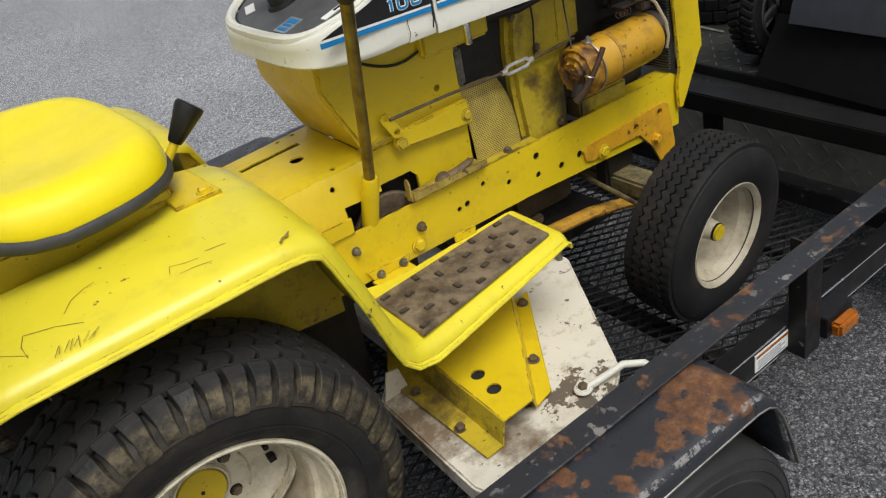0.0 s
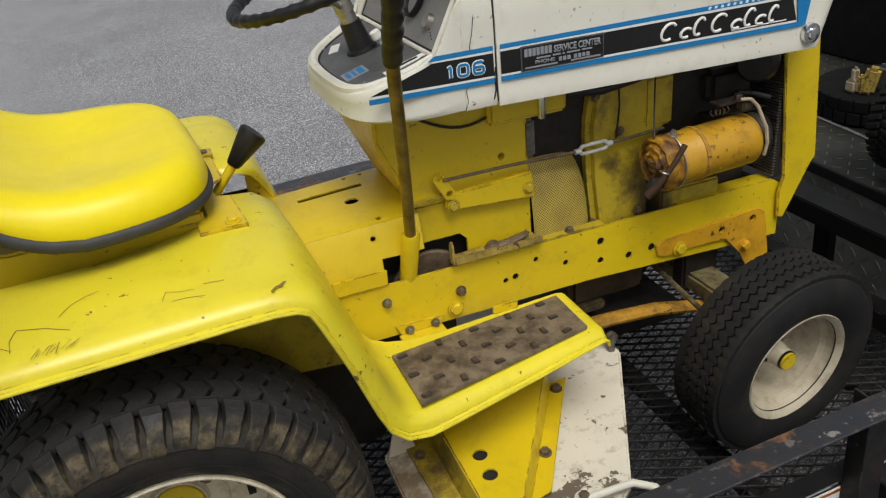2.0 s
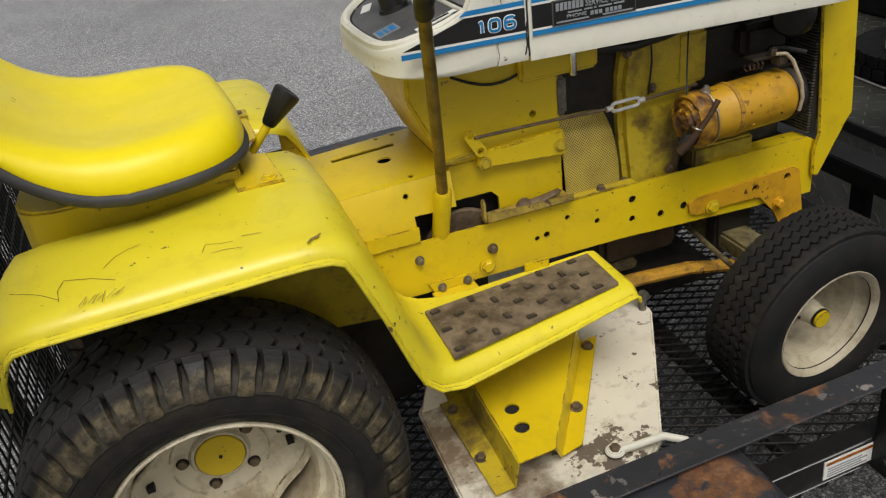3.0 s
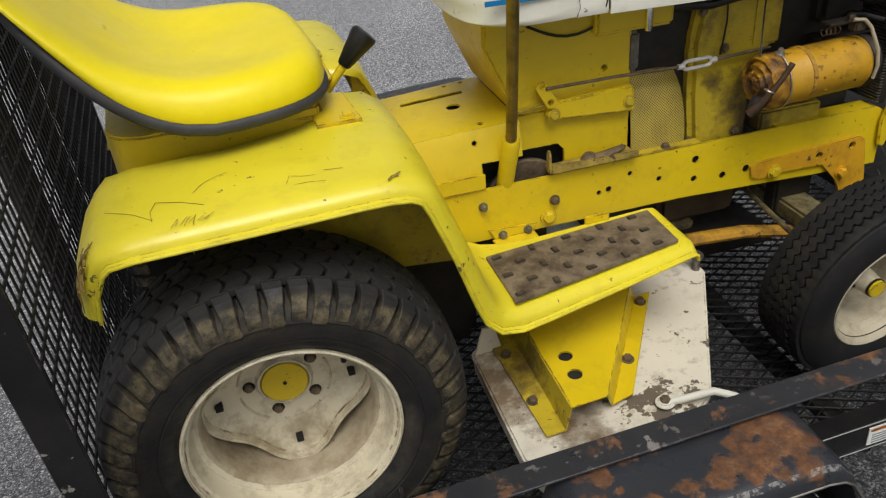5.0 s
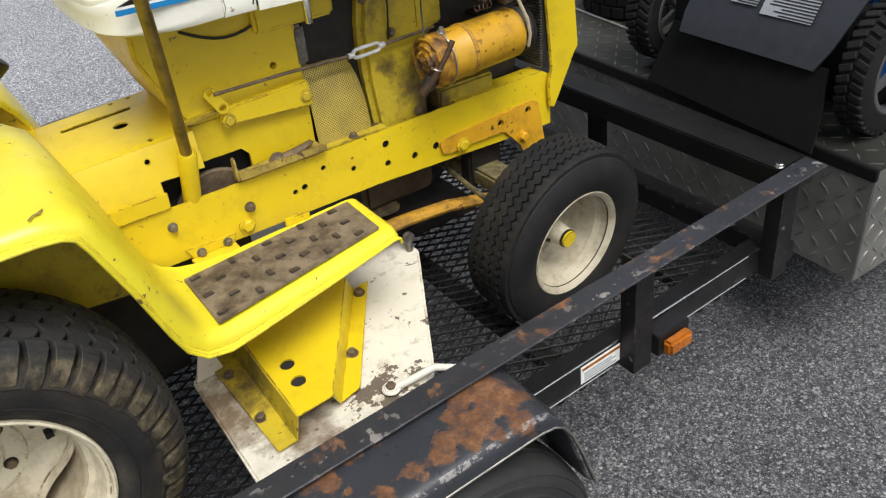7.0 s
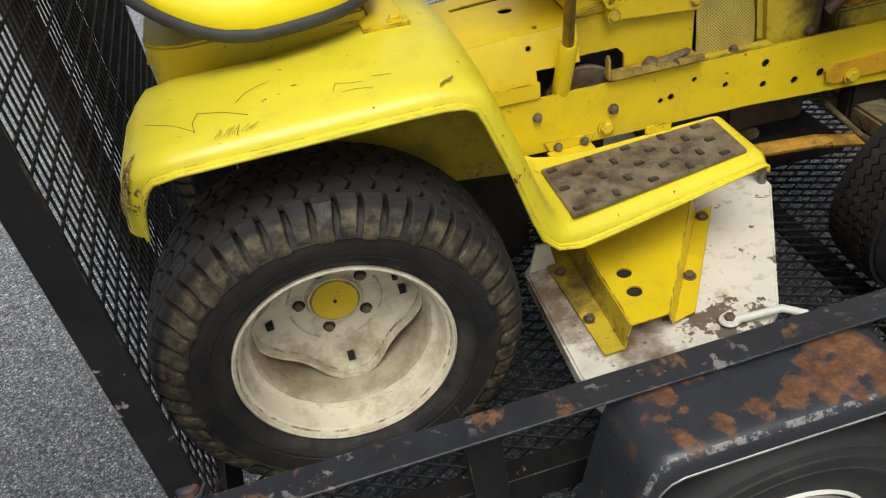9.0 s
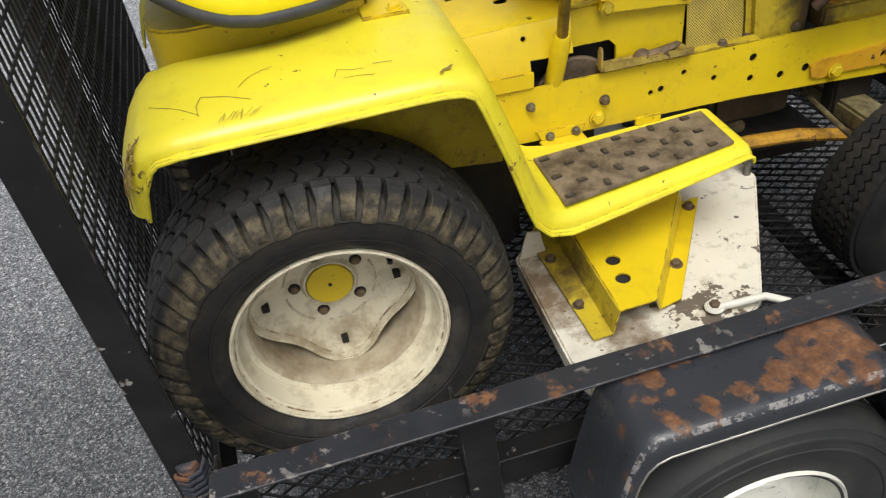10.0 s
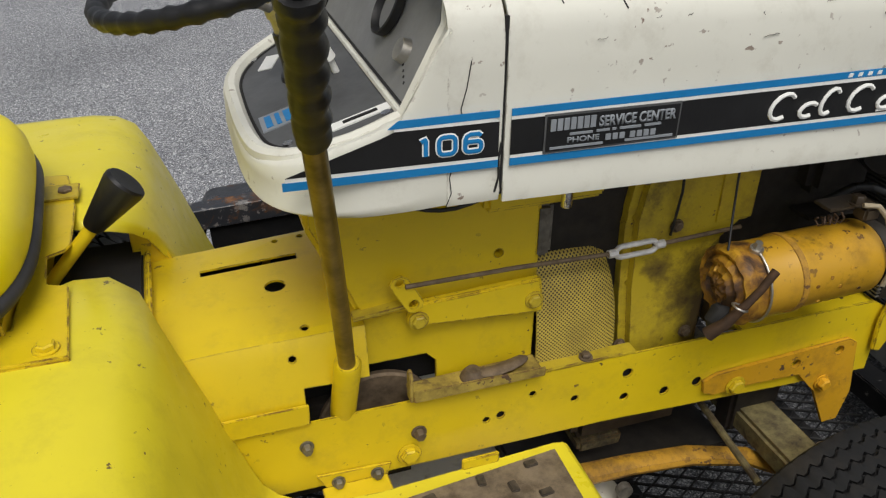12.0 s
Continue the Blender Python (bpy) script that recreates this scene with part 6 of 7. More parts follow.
    b = lathe(B(), [(0.1655, -0.045), (0.1650, -0.072), (0.1690, -0.0815), (0.1740, -0.0865), (0.180, -0.0945), (0.190, -0.1015), (0.2000, -0.1055), (0.2030, -0.1050), (0.2045, -0.1070), (0.220, -0.1090), (0.2325, -0.1085), (0.2345, -0.1105), (0.2375, -0.1095), (0.246, -0.1035), (0.258, -0.092), (0.267, -0.076), (0.2725, -0.045), (0.274, 0.0),
                    (0.2725, 0.045), (0.267, 0.076), (0.258, 0.092), (0.246, 0.1035), (0.225, 0.108), (0.200, 0.103), (0.170, 0.084), (0.150, 0.07)], 96)
    part("tyre", b, TYRE, w, "dusty black turf tyre with blocky lugs", sharp=28)
    n = 50
    pitch = 2 * math.pi / n

    def lug(name, stations):
        """A block over stations of (across, radius, skew in pitches, half-width in pitches, depth)."""
        bl = B()
        rows_ = []
        for yy, rr, sk, hw, dp in stations:
            row = []
            for da, dr in ((-hw - 0.05, -dp), (-hw, -0.001), (-hw + 0.03, 0.0), (hw - 0.03, 0.0), (hw, -0.001), (hw + 0.05, -dp)):
                an = (sk + da) * pitch
                row.append(((rr + dr) * math.cos(an), yy, (rr + dr) * math.sin(an)))
            rows_.append(row)
        sheet(bl, rows_)
        for row in (rows_[0], rows_[-1]):
            bl.faces.new([bl.verts.new(p) for p in row])
        bmesh.ops.remove_doubles(bl, verts=bl.verts, dist=0.0002)
        return part(name, bl, TYRE_LUG, w, sharp=22)

    for sd in (-1, 1):
        top = [(sd * 0.0705, 0.2850, 0.04, 0.375, 0.010), (sd * 0.0735, 0.2855, 0.02, 0.390, 0.013), (sd * 0.0850, 0.2810, -0.02, 0.385, 0.018), (sd * 0.0885, 0.2770, -0.02, 0.365, 0.019)]
        side = [(sd * 0.0945, 0.2705, -0.02, 0.335, 0.019), (sd * 0.1005, 0.2625, 0.0, 0.320, 0.016)]
        rows_of = ((lug("shoulder_lug", top + side + [(sd * 0.1065, 0.2545, 0.03, 0.345, 0.011), (sd * 0.1100, 0.2465, 0.05, 0.345, 0.008), (sd * 0.1110, 0.2405, 0.06, 0.31, 0.006), (sd * 0.1113, 0.2370, 0.06, 0.23, 0.005), (sd * 0.1110, 0.2352, 0.06, 0.12, 0.003)]),
                    lug("shoulder_lug", top + side + [(sd * 0.1062, 0.2545, 0.02, 0.33, 0.011), (sd * 0.1092, 0.2485, 0.04, 0.30, 0.008), (sd * 0.1100, 0.2445, 0.05, 0.24, 0.006), (sd * 0.1100, 0.2425, 0.05, 0.12, 0.004)])),
                   (lug("middle_lug", [(sd * 0.0360, 0.2915, 0.52, 0.40, 0.012), (sd * 0.0400, 0.2915, 0.46, 0.42, 0.013), (sd * 0.0500, 0.2905, 0.30, 0.42, 0.013), (sd * 0.0545, 0.2898, 0.27, 0.42, 0.013),
                                       (sd * 0.0640, 0.2878, 0.42, 0.42, 0.013), (sd * 0.0680, 0.2868, 0.48, 0.40, 0.012)],),),
                   (lug("centre_lug", [(sd * 0.0022, 0.2935, 0.20, 0.40, 0.012), (sd * 0.0060, 0.2935, 0.14, 0.42, 0.013), (sd * 0.0160, 0.2930, -0.04, 0.42, 0.013), (sd * 0.0200, 0.2928, -0.06, 0.42, 0.013),
                                       (sd * 0.0290, 0.2922, 0.10, 0.42, 0.013), (sd * 0.0330, 0.2918, 0.16, 0.40, 0.012)],),))
        b = lathe(B(), [(0.276, sd * 0.0712), (0.2862, sd * 0.0704), (0.2866, sd * 0.0692), (0.2862, sd * 0.0680), (0.276, sd * 0.0672)], 96)
        part("tread_ridge", b, TYRE, w)
        for kinds in rows_of:
            for k in range(n):
                an = -pitch * (k + (0.5 if sd > 0 else 0.0))
                kind_of = kinds[k % len(kinds)]
                if k < len(kinds):
                    kind_of.matrix_basis = Matrix.Rotation(an, 4, "Y")
                else:
                    shared(kind_of.name.split(".")[0], kind_of, w, Matrix.Rotation(an, 4, "Y"))


rear_wheel(-1)
rear_wheel(1)


def front_wheel(s):
    m = Matrix.Translation((1.128, s * 0.335, -0.052)) @ Matrix.Rotation(0 if s < 0 else math.pi, 4, "Z") @ Matrix.Rotation(radians(4), 4, "Z") @ Matrix.Rotation(radians(4.6), 4, "X")
    b = lathe(B(), [(0.106, -0.052), (0.113, -0.060), (0.1175, -0.0625), (0.1195, -0.060), (0.119, -0.056), (0.112, -0.053), (0.108, -0.046), (0.1055, -0.034), (0.101, -0.029), (0.095, -0.024), (0.0925, -0.012), (0.091, 0.022), (0.085, 0.034), (0.077, 0.039), (0.055, 0.040), (0.040, 0.034), (0.034, 0.026), (0.02, 0.024), (0.0001, 0.024)], 72)
    w = part("front_wheel", b, RIM_FRONT, tractor, "cream steel front wheel with a worn rib tyre", at=m, sharp=26)
    b = lathe(B(), [(0.029, 0.028), (0.026, 0.012), (0.0245, 0.0), (0.023, -0.012), (0.0215, -0.014), (0.021, -0.03), (0.0001, -0.03)], 28)
    hub = part("hub", b, RIM_CREAM, w)
    b = lathe(B(), [(0.018, -0.029), (0.0185, -0.034), (0.018, -0.040), (0.008, -0.041), (0.0001, -0.039)], 28)
    part("hub_cap", b, YELLOW, hub, "yellow hub cap")
    b = lathe(B(), [(0.0205, -0.0305), (0.0205, -0.0345), (0.017, -0.0345)], 28)
    part("hub_seal", b, BLACK_PLASTIC, hub)
    b = tube(B(), [(-0.055, 0.008, 0.005), (-0.035, -0.018, 0.004)], 0.0035, 8)
    part("valve_stem", b, BLACK_PLASTIC, w)
    b = lathe(B(), [(0.105, -0.05), (0.118, -0.060), (0.135, -0.068), (0.158, -0.071), (0.178, -0.066), (0.190, -0.058), (0.1945, -0.046), (0.196, -0.02), (0.196, 0.02), (0.1945, 0.046), (0.190, 0.058), (0.178, 0.066), (0.158, 0.071), (0.135, 0.068), (0.105, 0.05)], 96)
    part("tyre", b, TYRE_FRONT, w, "worn black rib tyre with zigzag grooves", sharp=30)
    n = 240
    for y0, y1, rr in ((-0.0545, -0.0355, 0.2015), (-0.0310, -0.0130, 0.2035), (-0.0085, 0.0085, 0.204), (0.0130, 0.0310, 0.2035), (0.0355, 0.0545, 0.2015)):
        cols = []
        b = B()
        for k in range(n):
            a = 2 * math.pi * k / n
            z = 0.0036 * (1.0, 0.2, -1.0, -0.8)[k % 4]
            z0 = 0.0 if y0 < -0.05 else z
            z1 = 0.0 if y1 > 0.05 else z
            col = []
            dip = 0.0022 if k % 4 == 3 else 0.0
            for yy, r in ((y0 + z0, 0.190), (y0 + z0, rr - 0.0015 * (y0 < -0.05) - dip), ((y0 + y1) / 2 + z, rr + 0.0003 - dip * 0.5), (y1 + z1, rr - 0.0015 * (y1 > 0.05) - dip), (y1 + z1, 0.190)):
                col.append(b.verts.new((r * math.cos(a), yy, r * math.sin(a))))
            cols.append(col)
        for k in range(n):
            p, q = cols[k], cols[(k + 1) % n]
            for e in range(4):
                b.faces.new((p[e], p[e + 1], q[e + 1], q[e]))
        part("tread_rib", b, TYRE_FRONT, w, sharp=30)


front_wheel(-1)
front_wheel(1)


# seat
def seat_outline(n=64):
    pts = []
    for k in range(n):
        a = 2 * math.pi * k / n
        c_, s_ = math.cos(a), math.sin(a)
        e = 0.53
        pts.append((abs(c_) ** e * (1 if c_ > 0 else -1), abs(s_) ** e * (1 if s_ > 0 else -1)))
    return pts


SEAT_TURN = Matrix.Rotation(radians(3.5), 4, "Z")


def seat_at(u, v, h):
    """u: -1 back to 1 front, v: -1 right to 1 left, h: height over the rim."""
    x = -0.022 + (0.19 if u > 0 else 0.225) * u
    rise = max(0.0, (0.12 - u) / 1.12)
    w = 0.257 * (1 - 0.08 * max(0.0, u)) * (1 - 0.08 * rise ** 1.6)
    z = 0.463 + 0.245 * rise ** 2.5
    soft = rise ** 2.4
    return SEAT_TURN @ Vector((x - 0.04 * soft - h * 0.55 * soft, v * w, z + h * (1 - 0.3 * soft)))


bm = B()
outline = seat_outline(180)
rows = []
for f, h in ((1.0, 0.003), (1.015, 0.014), (1.0, 0.033), (0.96, 0.048), (0.89, 0.0585), (0.78, 0.0605), (0.6, 0.052), (0.42, 0.045), (0.22, 0.042), (0.004, 0.041)):
    rows.append([seat_at(u * f, v * f, h + 0.13 * max(0.0, (-0.45 - u * f)) ** 1.3) for u, v in outline + outline[:1]])
sheet(bm, rows)
bmesh.ops.remove_doubles(bm, verts=bm.verts, dist=0.0005)
seat = tpart("seat_cushion", bm, SEAT_VINYL, "bright yellow vinyl bucket seat with dark trim", sharp=80)
bm = tube(B(), [seat_at(u * 0.985, v * 0.985, -0.003) for u, v in outline], 0.0105, 14, closed=True)
tpart("seat_trim", bm, TRIM_GREY, "dark grey rubber edge trim", parent=seat)
bm = B()
rows = [[seat_at(u * f, v * f, -0.012) for u, v in outline + outline[:1]] for f in (0.98, 0.5, 0.004)]
sheet(bm, rows, 0.002)
tpart("seat_pan", bm, BLACK_STEEL, parent=seat)
# seat deck and bracket
bm = B()
deck_plan = [(0.15, -0.176), (-0.120, -0.176), (-0.150, -0.166), (-0.170, -0.146), (-0.178, -0.115), (-0.178, 0.115), (-0.170, 0.146), (-0.150, 0.166), (-0.120, 0.176), (0.15, 0.176)]
prism(bm, deck_plan, "z", 0.30, 0.440, 0.004)
tpart("seat_deck", bm, YELLOW, "yellow seat deck between the fenders")
for s in (-1,):
    bm = prism(B(), [(-0.19, 0.385), (-0.15, 0.400), (0.235, 0.400), (0.262, 0.38), (0.305, 0.265), (0.345, 0.16), (0.345, 0.115), (0.20, 0.13), (-0.02, 0.23), (-0.19, 0.33)], "y", s * 0.196, s * 0.200)
    tpart("inner_fender", bm, YELLOW_DIRTY)
# added dark block that blackens the opening, where only shade lies
bm = B()
box(bm, (0.03, -0.115, 0.17), (0.262, 0.150, 0.335), 0.006)
tpart("axle_housing", bm, DARK, "added dark block in the opening under the seat")
bm = B()
prism(bm, [(0.06, 0.20), (0.182, 0.185), (0.196, 0.09), (0.197, -0.007), (0.192, -0.020), (0.174, -0.030), (0.178, -0.088), (0.200, -0.098), (0.208, -0.222), (0.137, -0.222), (0.137, -0.18), (0.06, -0.17)], "z", 0.4205, 0.4245, 0.001)
prism(bm, [(0.137, 0.4205), (0.208, 0.4205), (0.208, 0.400), (0.137, 0.400)], "y", -0.222, -0.2185, 0.001)
prism(bm, [(0.195, 0.4205), (0.199, 0.4205), (0.205, 0.38), (0.201, 0.38)], "y", -0.21, -0.10, 0.001)
br = tpart("seat_bracket", bm, YELLOW, "yellow folded seat bracket with chipped corners")
c = B()
box(c, (0.10, -0.165, 0.40), (0.155, -0.10, 0.45))
cut(br, c)
for x, y, mt in ((0.188, -0.206, YELLOW), (0.183, 0.127, RUSTBOLT)):
    tpart("bracket_bolt", bolt(B(), (x, y, 0.4245), (0, 0, 1), 0.009, 0.008), mt, parent=br)
bm = B()
box(bm, (0.150, 0.106, 0.4249), (0.199, 0.148, 0.4280), 0.001)
tpart("hinge_plate", bm, YELLOW_DIRTY, parent=br)
# gear lever
bm = tube(B(), [(0.165, 0.0, 0.374), (0.225, 0.0, 0.441)], 0.008, 12)
shift = tpart("gear_lever", bm, YELLOW)
bm = tube(B(), [(0.221, 0.0, 0.4365), (0.224, 0.0, 0.440), (0.262, 0.0, 0.4815), (0.266, 0.0, 0.4860), (0.268, 0.0, 0.4880)], [0.0105, 0.0128, 0.0240, 0.0238, 0.021], 28)
tpart("gear_knob", bm, BLACK_PLASTIC, "black tapered plastic knob", parent=shift)

# mower deck under the belly
TI = tractor.matrix_basis.inverted()


def low(name, bm, material, label="", parent=None, sharp=35):
    bmesh.ops.transform(bm, matrix=TI, verts=bm.verts)
    return tpart(name, bm, material, label, parent, sharp)


bm = B()
deckpts = [(0.46, 0.45), (0.46, -0.12), (0.40, -0.16), (0.350, -0.21), (0.345, -0.50), (0.36, -0.545), (0.62, -0.545), (0.70, -0.485), (0.888, -0.16), (0.888, 0.30), (0.75, 0.45)]
prism(bm, deckpts, "z", 0.165, 0.18, 0.004)
prism(bm, [(x + (0.006 if x < 0.6 else -0.006), y + 0.008) for x, y in deckpts], "z", 0.125, 0.166)
mdeck = low("mower_deck", bm, DECK_CREAM, "cream mower deck with chipped paint")
bm = B()
prism(bm, [(0.453, -0.235), (0.446, -0.474), (0.510, -0.472), (0.69, -0.205), (0.66, -0.10), (0.46, -0.10)], "z", 0.232, 0.235, 0.0008)
top = low("belt_guard", bm, YELLOW, "bright yellow belt guard plate", mdeck)
c = B()
for x, y in ((0.487, -0.352), (0.483, -0.402)):
    cyl(c, (x, y, 0.2), (0, 0, 1), 0.013, 0.06, 20)
bmesh.ops.transform(c, matrix=TI, verts=c.verts)
cut(top, c)
# dark block filling the guard's mouth, for the shade inside
bm = prism(B(), [(0.465, -0.418), (0.520, -0.418), (0.660, -0.205), (0.465, -0.205)], "z", 0.1835, 0.2295)
low("belt_cavity", bm, DARK, parent=mdeck)
bm = B()
sheet(bm, [[(0.446, -0.474, 0.234), (0.455, -0.10, 0.234)], [(0.434, -0.474, 0.186), (0.443, -0.10, 0.186)], [(0.398, -0.474, 0.184), (0.39, -0.18, 0.184)]], 0.003)
low("guard_skirt", bm, YELLOW_DIRTY, parent=mdeck)
bm = B()
sheet(bm, [[(0.512, -0.47, 0.234), (0.69, -0.206, 0.234)], [(0.528, -0.455, 0.192), (0.705, -0.195, 0.192)], [(0.572, -0.443, 0.190), (0.742, -0.19, 0.190)]], 0.003)
low("guard_flange", bm, YELLOW, parent=mdeck)
for x, y, z in ((0.605, -0.36, 0.191), (0.707, -0.215, 0.191), (0.409, -0.25, 0.186), (0.408, -0.387, 0.186), (0.612, -0.481, 0.190)):
    low("deck_bolt", bolt(B(), (x, y, z), (0, 0, 1), 0.009, 0.010), RUSTBOLT, parent=mdeck)
bm = tube(B(), [(0.616, -0.482, 0.187), (0.625, -0.486, 0.190), (0.65, -0.493, 0.195), (0.69, -0.505, 0.205), (0.715, -0.53, 0.205), (0.725, -0.56, 0.19)], 0.007, 12)
lathe(bm, [(0.008, 0.0), (0.015, 0.001), (0.017, 0.004), (0.015, 0.007), (0.008, 0.008)], 24, Matrix.Translation((0.612, -0.481, 0.1925)) @ Matrix.Rotation(radians(-90), 4, "X"), closed=True)
low("chute_hook", bm, WHITE, "white bent rod hook", mdeck)
bm = B()
tube(bm, [(0.872, -0.150, 0.176), (0.873, -0.149, 0.205), (0.874, -0.148, 0.222)], [0.008, 0.008, 0.0065], 12)
lathe(bm, [(0.0001, -0.006), (0.012, -0.006), (0.0125, 0.0), (0.012, 0.006), (0.0001, 0.006)], 20, Matrix.Translation((0.874, -0.150, 0.212)))
low("deck_hanger", bm, BOLT_STEEL, "dull steel hanger pin", mdeck)
bm = prism(B(), [(0.355, 0.181), (0.41, 0.181), (0.40, 0.235), (0.375, 0.24)], "y", -0.222, -0.218)
low("deck_tab", bm, CREAM, parent=mdeck)


# ---- aluminium platform ahead of the trailer, with the push mower on it ----
bm = B()
platform = empty("platform_box", Matrix(), "aluminium tread-plate platform box ahead of the trailer", "platform")
AT = Matrix.Translation((1.694, -0.692, 0)) @ Matrix.Rotation(radians(-3.2), 4, "Z")   # its near corner, a little askew
box(bm, (0.004, 0.004, -0.05), (1.75, 1.85, 0.235), 0.003)
part("box_body", bm, ALU, platform, at=AT)
bm = B()
box(bm, (0.004, -0.001, -0.05), (1.75, 0.003, 0.232), 0.001)
part("end_plate", bm, ALU_BRIGHT, platform, "aluminium end plate in the lit tone", at=AT)
bm = B()
box(bm, (0.0, 0.0, -0.05), (0.0035, 1.85, 0.212), 0.001)
part("front_plate", bm, ALU_FRONT, platform, "aluminium tread-plate front in a middle tone", at=AT)
bm = B()
box(bm, (-0.003, -0.003, 0.213), (0.010, 1.85, 0.242), 0.002)
part("edge_trim", bm, TRIM_BLACK, platform, "black steel edge trim", at=AT)
# raised lozenges of the tread plate
DIAMOND = [(-0.015, 0.0), (-0.007, -0.0022), (0.007, -0.0022), (0.015, 0.0), (0.007, 0.0022), (-0.007, 0.0022)]
FRONT, END = Matrix.Rotation(radians(-90), 4, "Y"), Matrix.Rotation(radians(90), 4, "X")
spots = []
for i in range(7):
    z = -0.026 + 0.036 * i
    for j in range(32):
        y = 0.022 + 0.042 * j
        spots.append((y < 0.14, Matrix.Translation((0.0003, y, z)) @ FRONT, i + j))
    for j in range(9):
        spots.append((True, Matrix.Translation((0.024 + 0.042 * j, -0.0007, z)) @ END, i + j))
made = {}
# lozenges by the sunny end get the lit tone, the rest the shaded
for lit, m, k in spots:
    m = AT @ m @ Matrix.Rotation(radians(45 if k % 2 else -45), 4, "Z")
    if lit in made:
        shared("lozenge", made[lit], platform, m)
    else:
        made[lit] = part("lozenge", prism(B(), DIAMOND, "z", 0.0, 0.0022), ALU_BRIGHT_LOZENGE if lit else ALU_SHADED, platform, at=m)
loz = made[False]
vs, fs = [], []
for i in range(17):
    for j in range(42):
        m = AT @ Matrix.Translation((0.034 + 0.042 * i, 0.022 + 0.042 * j, 0.2345)) @ Matrix.Rotation(radians(45 if (i + j) % 2 else -45), 4, "Z")
        o = len(vs)
        vs += [tuple(m @ v.co) for v in loz.data.vertices]
        fs += [[o + k for k in f.vertices] for f in loz.data.polygons]
me = bpy.data.meshes.new("top_relief")
me.from_pydata(vs, [], fs)
me.materials.append(ALU_SHADED)
ob = new("top_relief", me)
ob.parent = platform
tagged(ob, "raised tread pattern of the top", kind="stuff")


def mower_wheel(name, c, r, w, parent, rim=True):
    m = Matrix.Translation(c)
    b = lathe(B(), [(r * 0.66, -w * 0.5), (r * 0.9, -w * 0.52), (r * 0.95, -w * 0.45), (r * 0.95, w * 0.45), (r * 0.9, w * 0.52), (r * 0.66, w * 0.5)], 48)
    t_ = part(name, b, MOWER_TYRE, parent, "black ribbed plastic mower wheel", at=m)
    n = 40
    first = None
    for k in range(n):
        for side in (-1, 1):
            a = 2 * math.pi * (k + (0.5 if side > 0 else 0)) / n
            mm = Matrix.Rotation(-a, 4, "Y") @ Matrix.Translation((r * 0.965, side * w * 0.27, 0)) @ Matrix.Rotation(radians(20 * side), 4, "X")
            if first is None:
                first = part("tread_block", box(B(), (-r * 0.03, -w * 0.23, -r * 0.05), (r * 0.03, w * 0.25, r * 0.05), 0.002, None, 1), MOWER_TYRE, t_, at=mm)
            else:
                shared("tread_block", first, t_, mm)
    if rim:
        b = lathe(B(), [(r * 0.68, -w * 0.5), (r * 0.66, -w * 0.53), (r * 0.6, -w * 0.5), (r * 0.6, -w * 0.1), (r * 0.66, -w * 0.1)], 40, closed=True)
        lathe(b, [(r * 0.16, -w * 0.2), (r * 0.16, -w * 0.55), (0.0001, -w * 0.6)], 20)
        for k in range(5):
            mm = Matrix.Rotation(2 * math.pi * k / 5 + 0.3, 4, "Y")
            prism(b, [(r * 0.1, -r * 0.10), (r * 0.62, -r * 0.05), (r * 0.62, r * 0.05), (r * 0.1, r * 0.10)], "y", -w * 0.42, -w * 0.25, 0.002, mm)
        part("rim", b, MOWER_RIM, t_, "grey five-spoke plastic rim")
    return t_


mower = empty("push_mower", Matrix(), "blue push lawn mower with black wheels and rear flap", "lawn mower")
mower_wheel("wheel", (1.872, -0.585, 0.390), 0.155, 0.06, mower)
mower_wheel("wheel", (1.885, 0.025, 0.385), 0.142, 0.075, mower)
bm = B()
sheet(bm, [[(1.735, -0.035, 0.242), (1.668, -0.56, 0.242)], [(1.76, -0.05, 0.32), (1.71, -0.545, 0.32)], [(1.785, -0.07, 0.40), (1.75, -0.52, 0.40)]], 0.004)
part("rear_flap", bm, MATT_BLACK, mower, "black rubber trailing flap")
bm = B()
sheet(bm, [[(1.742, -0.125, 0.395), (1.735, -0.495, 0.392)], [(1.765, -0.12, 0.44), (1.76, -0.515, 0.435)], [(1.85, -0.13, 0.56), (1.845, -0.545, 0.555)], [(1.90, -0.14, 0.60), (1.895, -0.55, 0.595)]], 0.006)
door = part("rear_door", bm, DOOR_GREY, mower, "dark grey plastic discharge door with a warning label")
DOOR_A, DOOR_B = Vector((1.7625, 0, 0.4375)), Vector((1.8475, 0, 0.5575))
door_out = Vector((-(DOOR_B - DOOR_A).z, 0, (DOOR_B - DOOR_A).x)).normalized()


def on_door(y0, y1, f0, f1, lift, material, name):
    """A flat sticker on the door between two heights."""
    b = B()
    rows = [[tuple(DOOR_A.lerp(DOOR_B, f) + door_out * (lift + 0.007) + Vector((-0.012 * y - 0.0045, y, 0))) for y in (y0, (y0 + y1) / 2, y1)] for f in (f0, f1)]
    sheet(b, rows, 0.0006)
    part(name, b, material, door)


on_door(-0.20, -0.52, 0.90, 1.0, 0.003, WHITE_INK, "white_label")
for k in range(9):
    on_door(-0.215 - 0.032 * k, -0.232 - 0.032 * k - 0.004 * (k % 3), 0.925, 0.975, 0.0042, BLACK_PLASTIC, "label_mark")
rnd = random.Random(9)
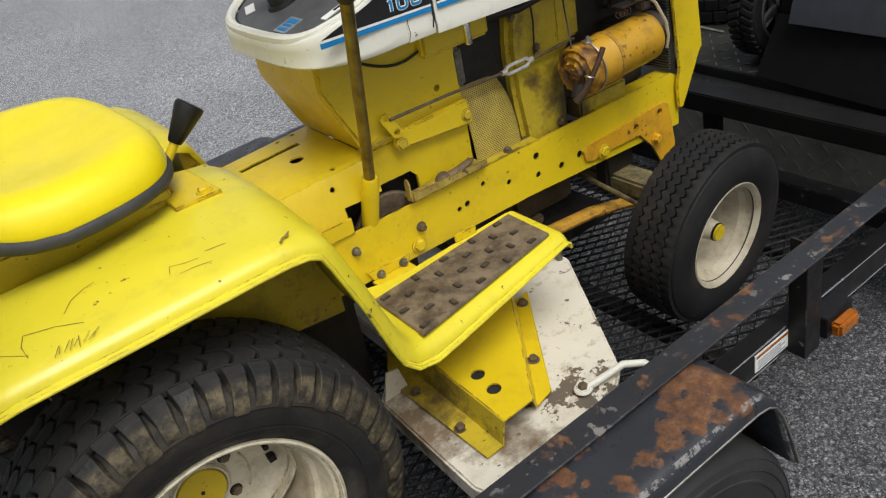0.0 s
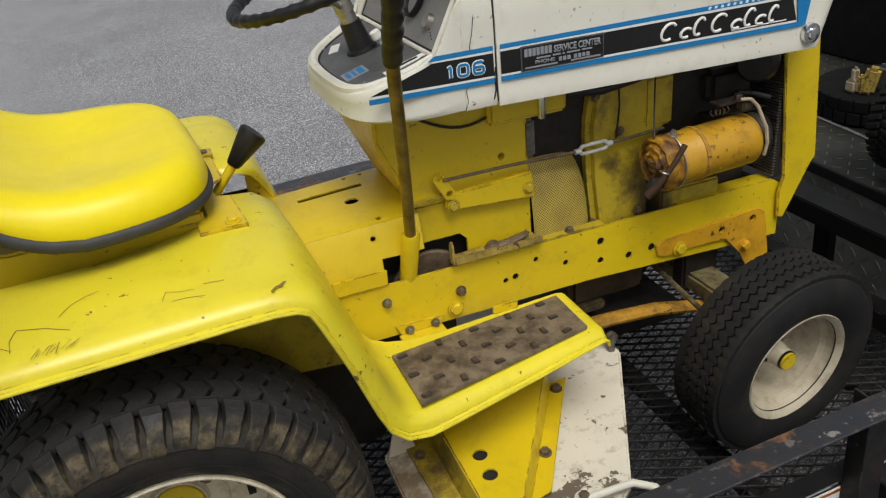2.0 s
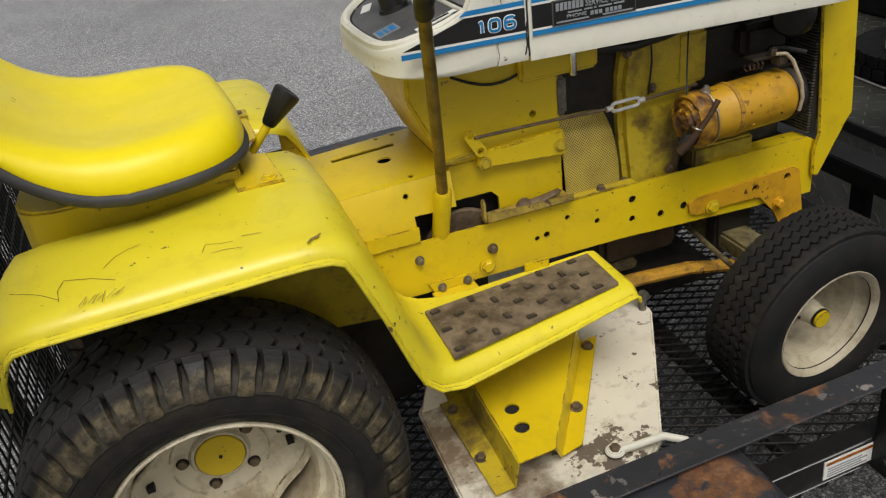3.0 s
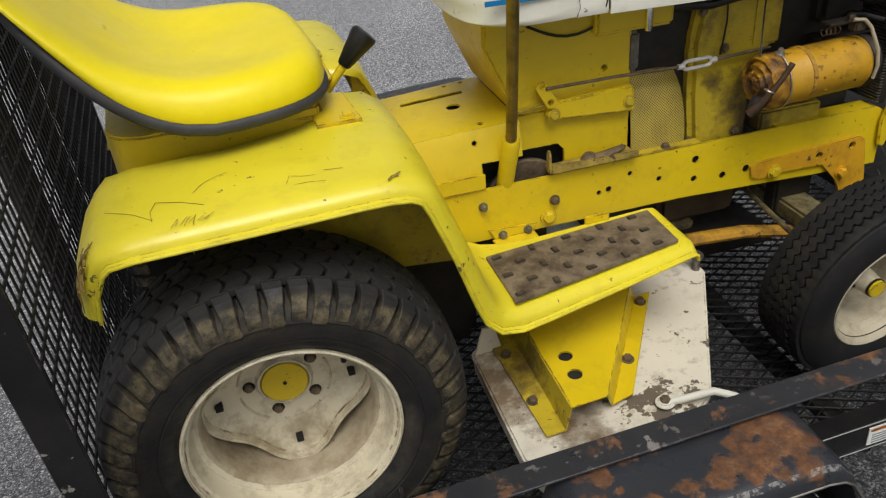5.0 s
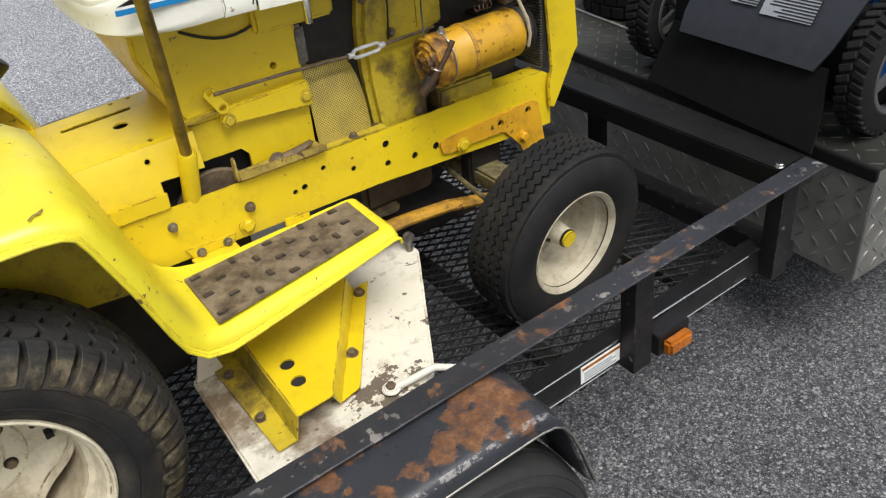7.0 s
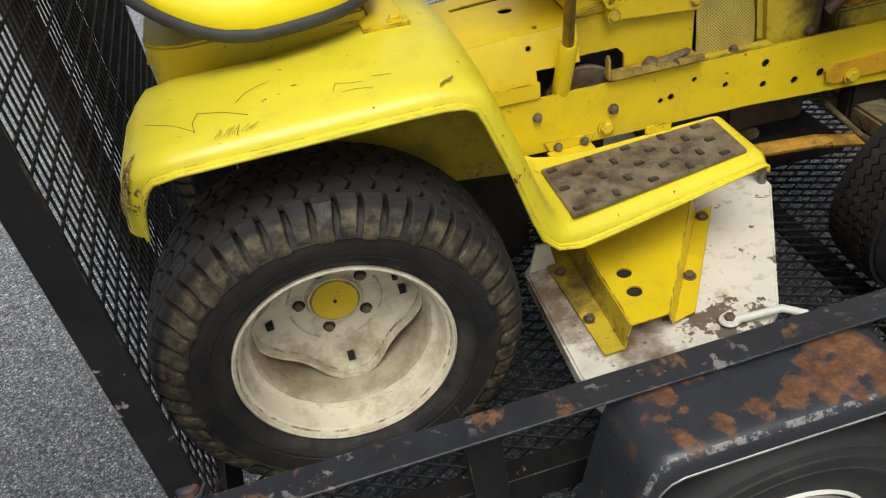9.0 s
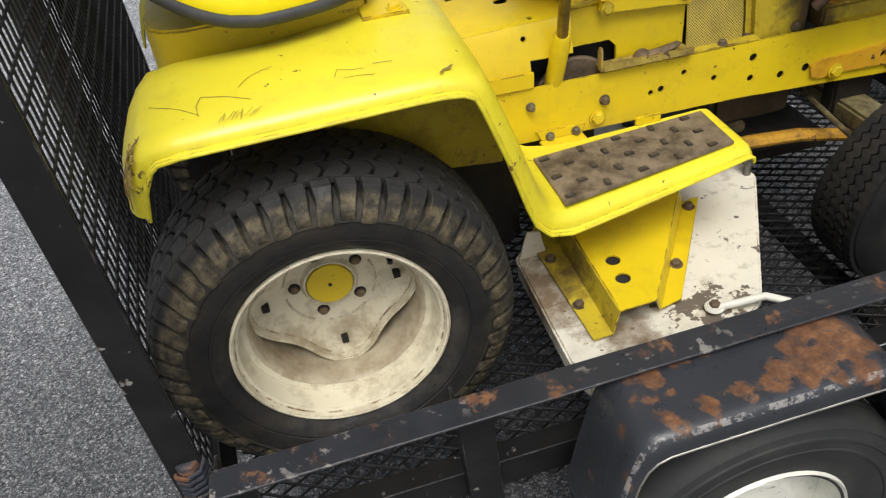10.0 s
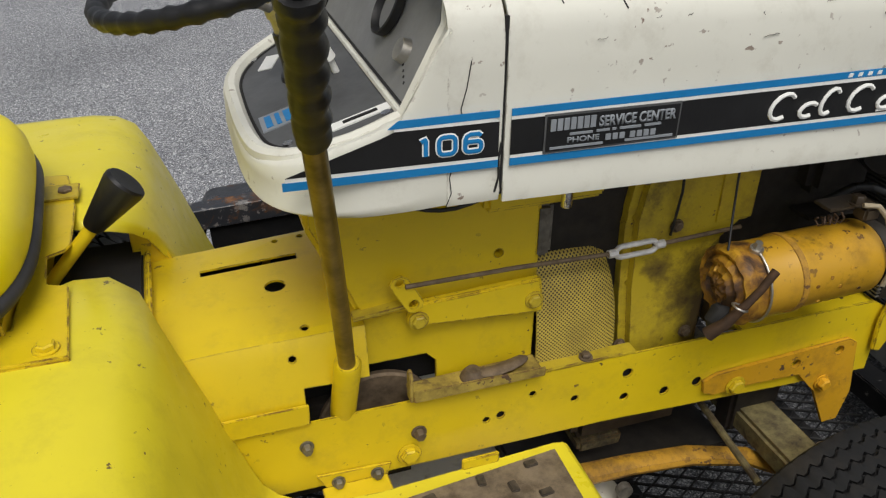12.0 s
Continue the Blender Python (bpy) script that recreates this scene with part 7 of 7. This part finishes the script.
for y0, y1, top, bottom in ((-0.235, -0.305, 0.87, 0.33), (-0.318, -0.447, 0.87, 0.24)):
    on_door(y0, y1, bottom, top, 0.003, GREY_INK, "grey_label")
    for k in range(12):
        f0 = bottom + 0.02 + (top - bottom - 0.04) * k / 12
        ya = y0 + (y1 - y0) * rnd.uniform(0.05, 0.5)
        on_door(ya, y1 - 0.004, f0, f0 + 0.018, 0.0042, BLACK_PLASTIC, "print_line")
bm = B()
box(bm, (1.90, -0.54, 0.27), (2.35, -0.03, 0.42), 0.03)
part("deck_shell", bm, BLUE_PAINT, mower, "blue steel mower deck")
bm = B()
box(bm, (1.79, -0.545, 0.33), (1.91, -0.05, 0.50), 0.02)
part("rear_housing", bm, MATT_BLACK, mower, "black rear axle housing")
bm = B()
box(bm, (1.90, -0.47, 0.44), (2.25, -0.10, 0.72), 0.05)
part("engine_cover", bm, MATT_BLACK, mower, "black engine cover")

# black storage box with a tread-plate lid behind the mower
chest = empty("storage_chest", Matrix(), "black storage chest with a tread-plate lid", "tool chest")
bm = B()
box(bm, (2.485, -0.75, 0.236), (3.06, 1.0, 0.60), 0.01)
part("chest_body", bm, MATT_BLACK, chest)
bm = B()
box(bm, (2.465, -0.77, 0.60), (3.08, 1.02, 0.645), 0.006)
part("chest_lid", bm, ALU_BRIGHT, chest, "bright tread-plate lid")
bm = B()
for i in range(14):
    for j in range(42):
        prism(bm, DIAMOND, "z", 0.0, 0.0022, 0, Matrix.Translation((2.495 + 0.042 * i, -0.75 + 0.042 * j, 0.6448)) @ Matrix.Rotation(radians(45 if (i + j) % 2 else -45), 4, "Z"))
tagged(part("lid_relief", bm, ALU_BRIGHT_LOZENGE, chest), "raised tread pattern of the lid", kind="stuff")
spare = empty("spare_tyre", Matrix(), "black tyre lying flat on the platform", "tyre")
bm = lathe(B(), [(0.095, -0.04), (0.15, -0.045), (0.182, -0.037), (0.186, 0.0), (0.182, 0.037), (0.15, 0.045), (0.095, 0.04)], 56, Matrix.Translation((2.188, 0.41, 0.281)) @ Matrix.Rotation(radians(90), 4, "X"), closed=True)
spare_body = part("tyre_body", bm, MATT_BLACK, spare)
first = None
for k in range(27):
    for h in (-0.0195, 0.0195):
        mm = Matrix.Translation((2.188, 0.41, 0.281 + h)) @ Matrix.Rotation(2 * math.pi * (k + (0.4 if h > 0 else 0)) / 27, 4, "Z") @ Matrix.Translation((0.184, 0, 0))
        if first is None:
            first = part("tread_block", box(B(), (-0.006, -0.0185, -0.017), (0.006, 0.0185, 0.017), 0.002, None, 1), MATT_BLACK, spare_body, at=mm)
        else:
            shared("tread_block", first, spare_body, mm)
bm = tube(B(), [(2.015, 0.58, 0.239), (1.978, 0.25, 0.239)], 0.004, 6)
part("bright_strip", bm, STEEL, platform, "bright worn strip on the platform")
cap = empty("plastic_cap", Matrix(), "small yellow and white plastic fitting", "fitting")
# dim browns put the shade round this fitting into its colour
bm = B()
box(bm, (-0.020, -0.024, -0.046), (0.020, 0.020, 0.034), 0.010, Matrix.Translation((2.072, 0.352, 0.372)) @ Matrix.Rotation(radians(-52), 4, "Z") @ Matrix.Rotation(radians(12), 4, "Y"))
box(bm, (-0.034, -0.010, -0.046), (-0.010, 0.016, 0.010), 0.006, Matrix.Translation((2.072, 0.352, 0.372)) @ Matrix.Rotation(radians(-40), 4, "Z"))
part("cap_top", bm, GRIMY_SHADED, cap, "yellow plastic body browned for shade")
bm = B()
box(bm, (2.034, 0.372, 0.326), (2.062, 0.414, 0.365), 0.008)
box(bm, (2.040, 0.378, 0.352), (2.062, 0.404, 0.402), 0.009)
part("cap_clip", bm, RIM_WELL, cap, "cream plastic clip in a darkened tone")
bm = B()
box(bm, (2.100, 0.300, 0.326), (2.130, 0.372, 0.405), 0.012)
part("cap_back", bm, GREY_PANEL, cap)
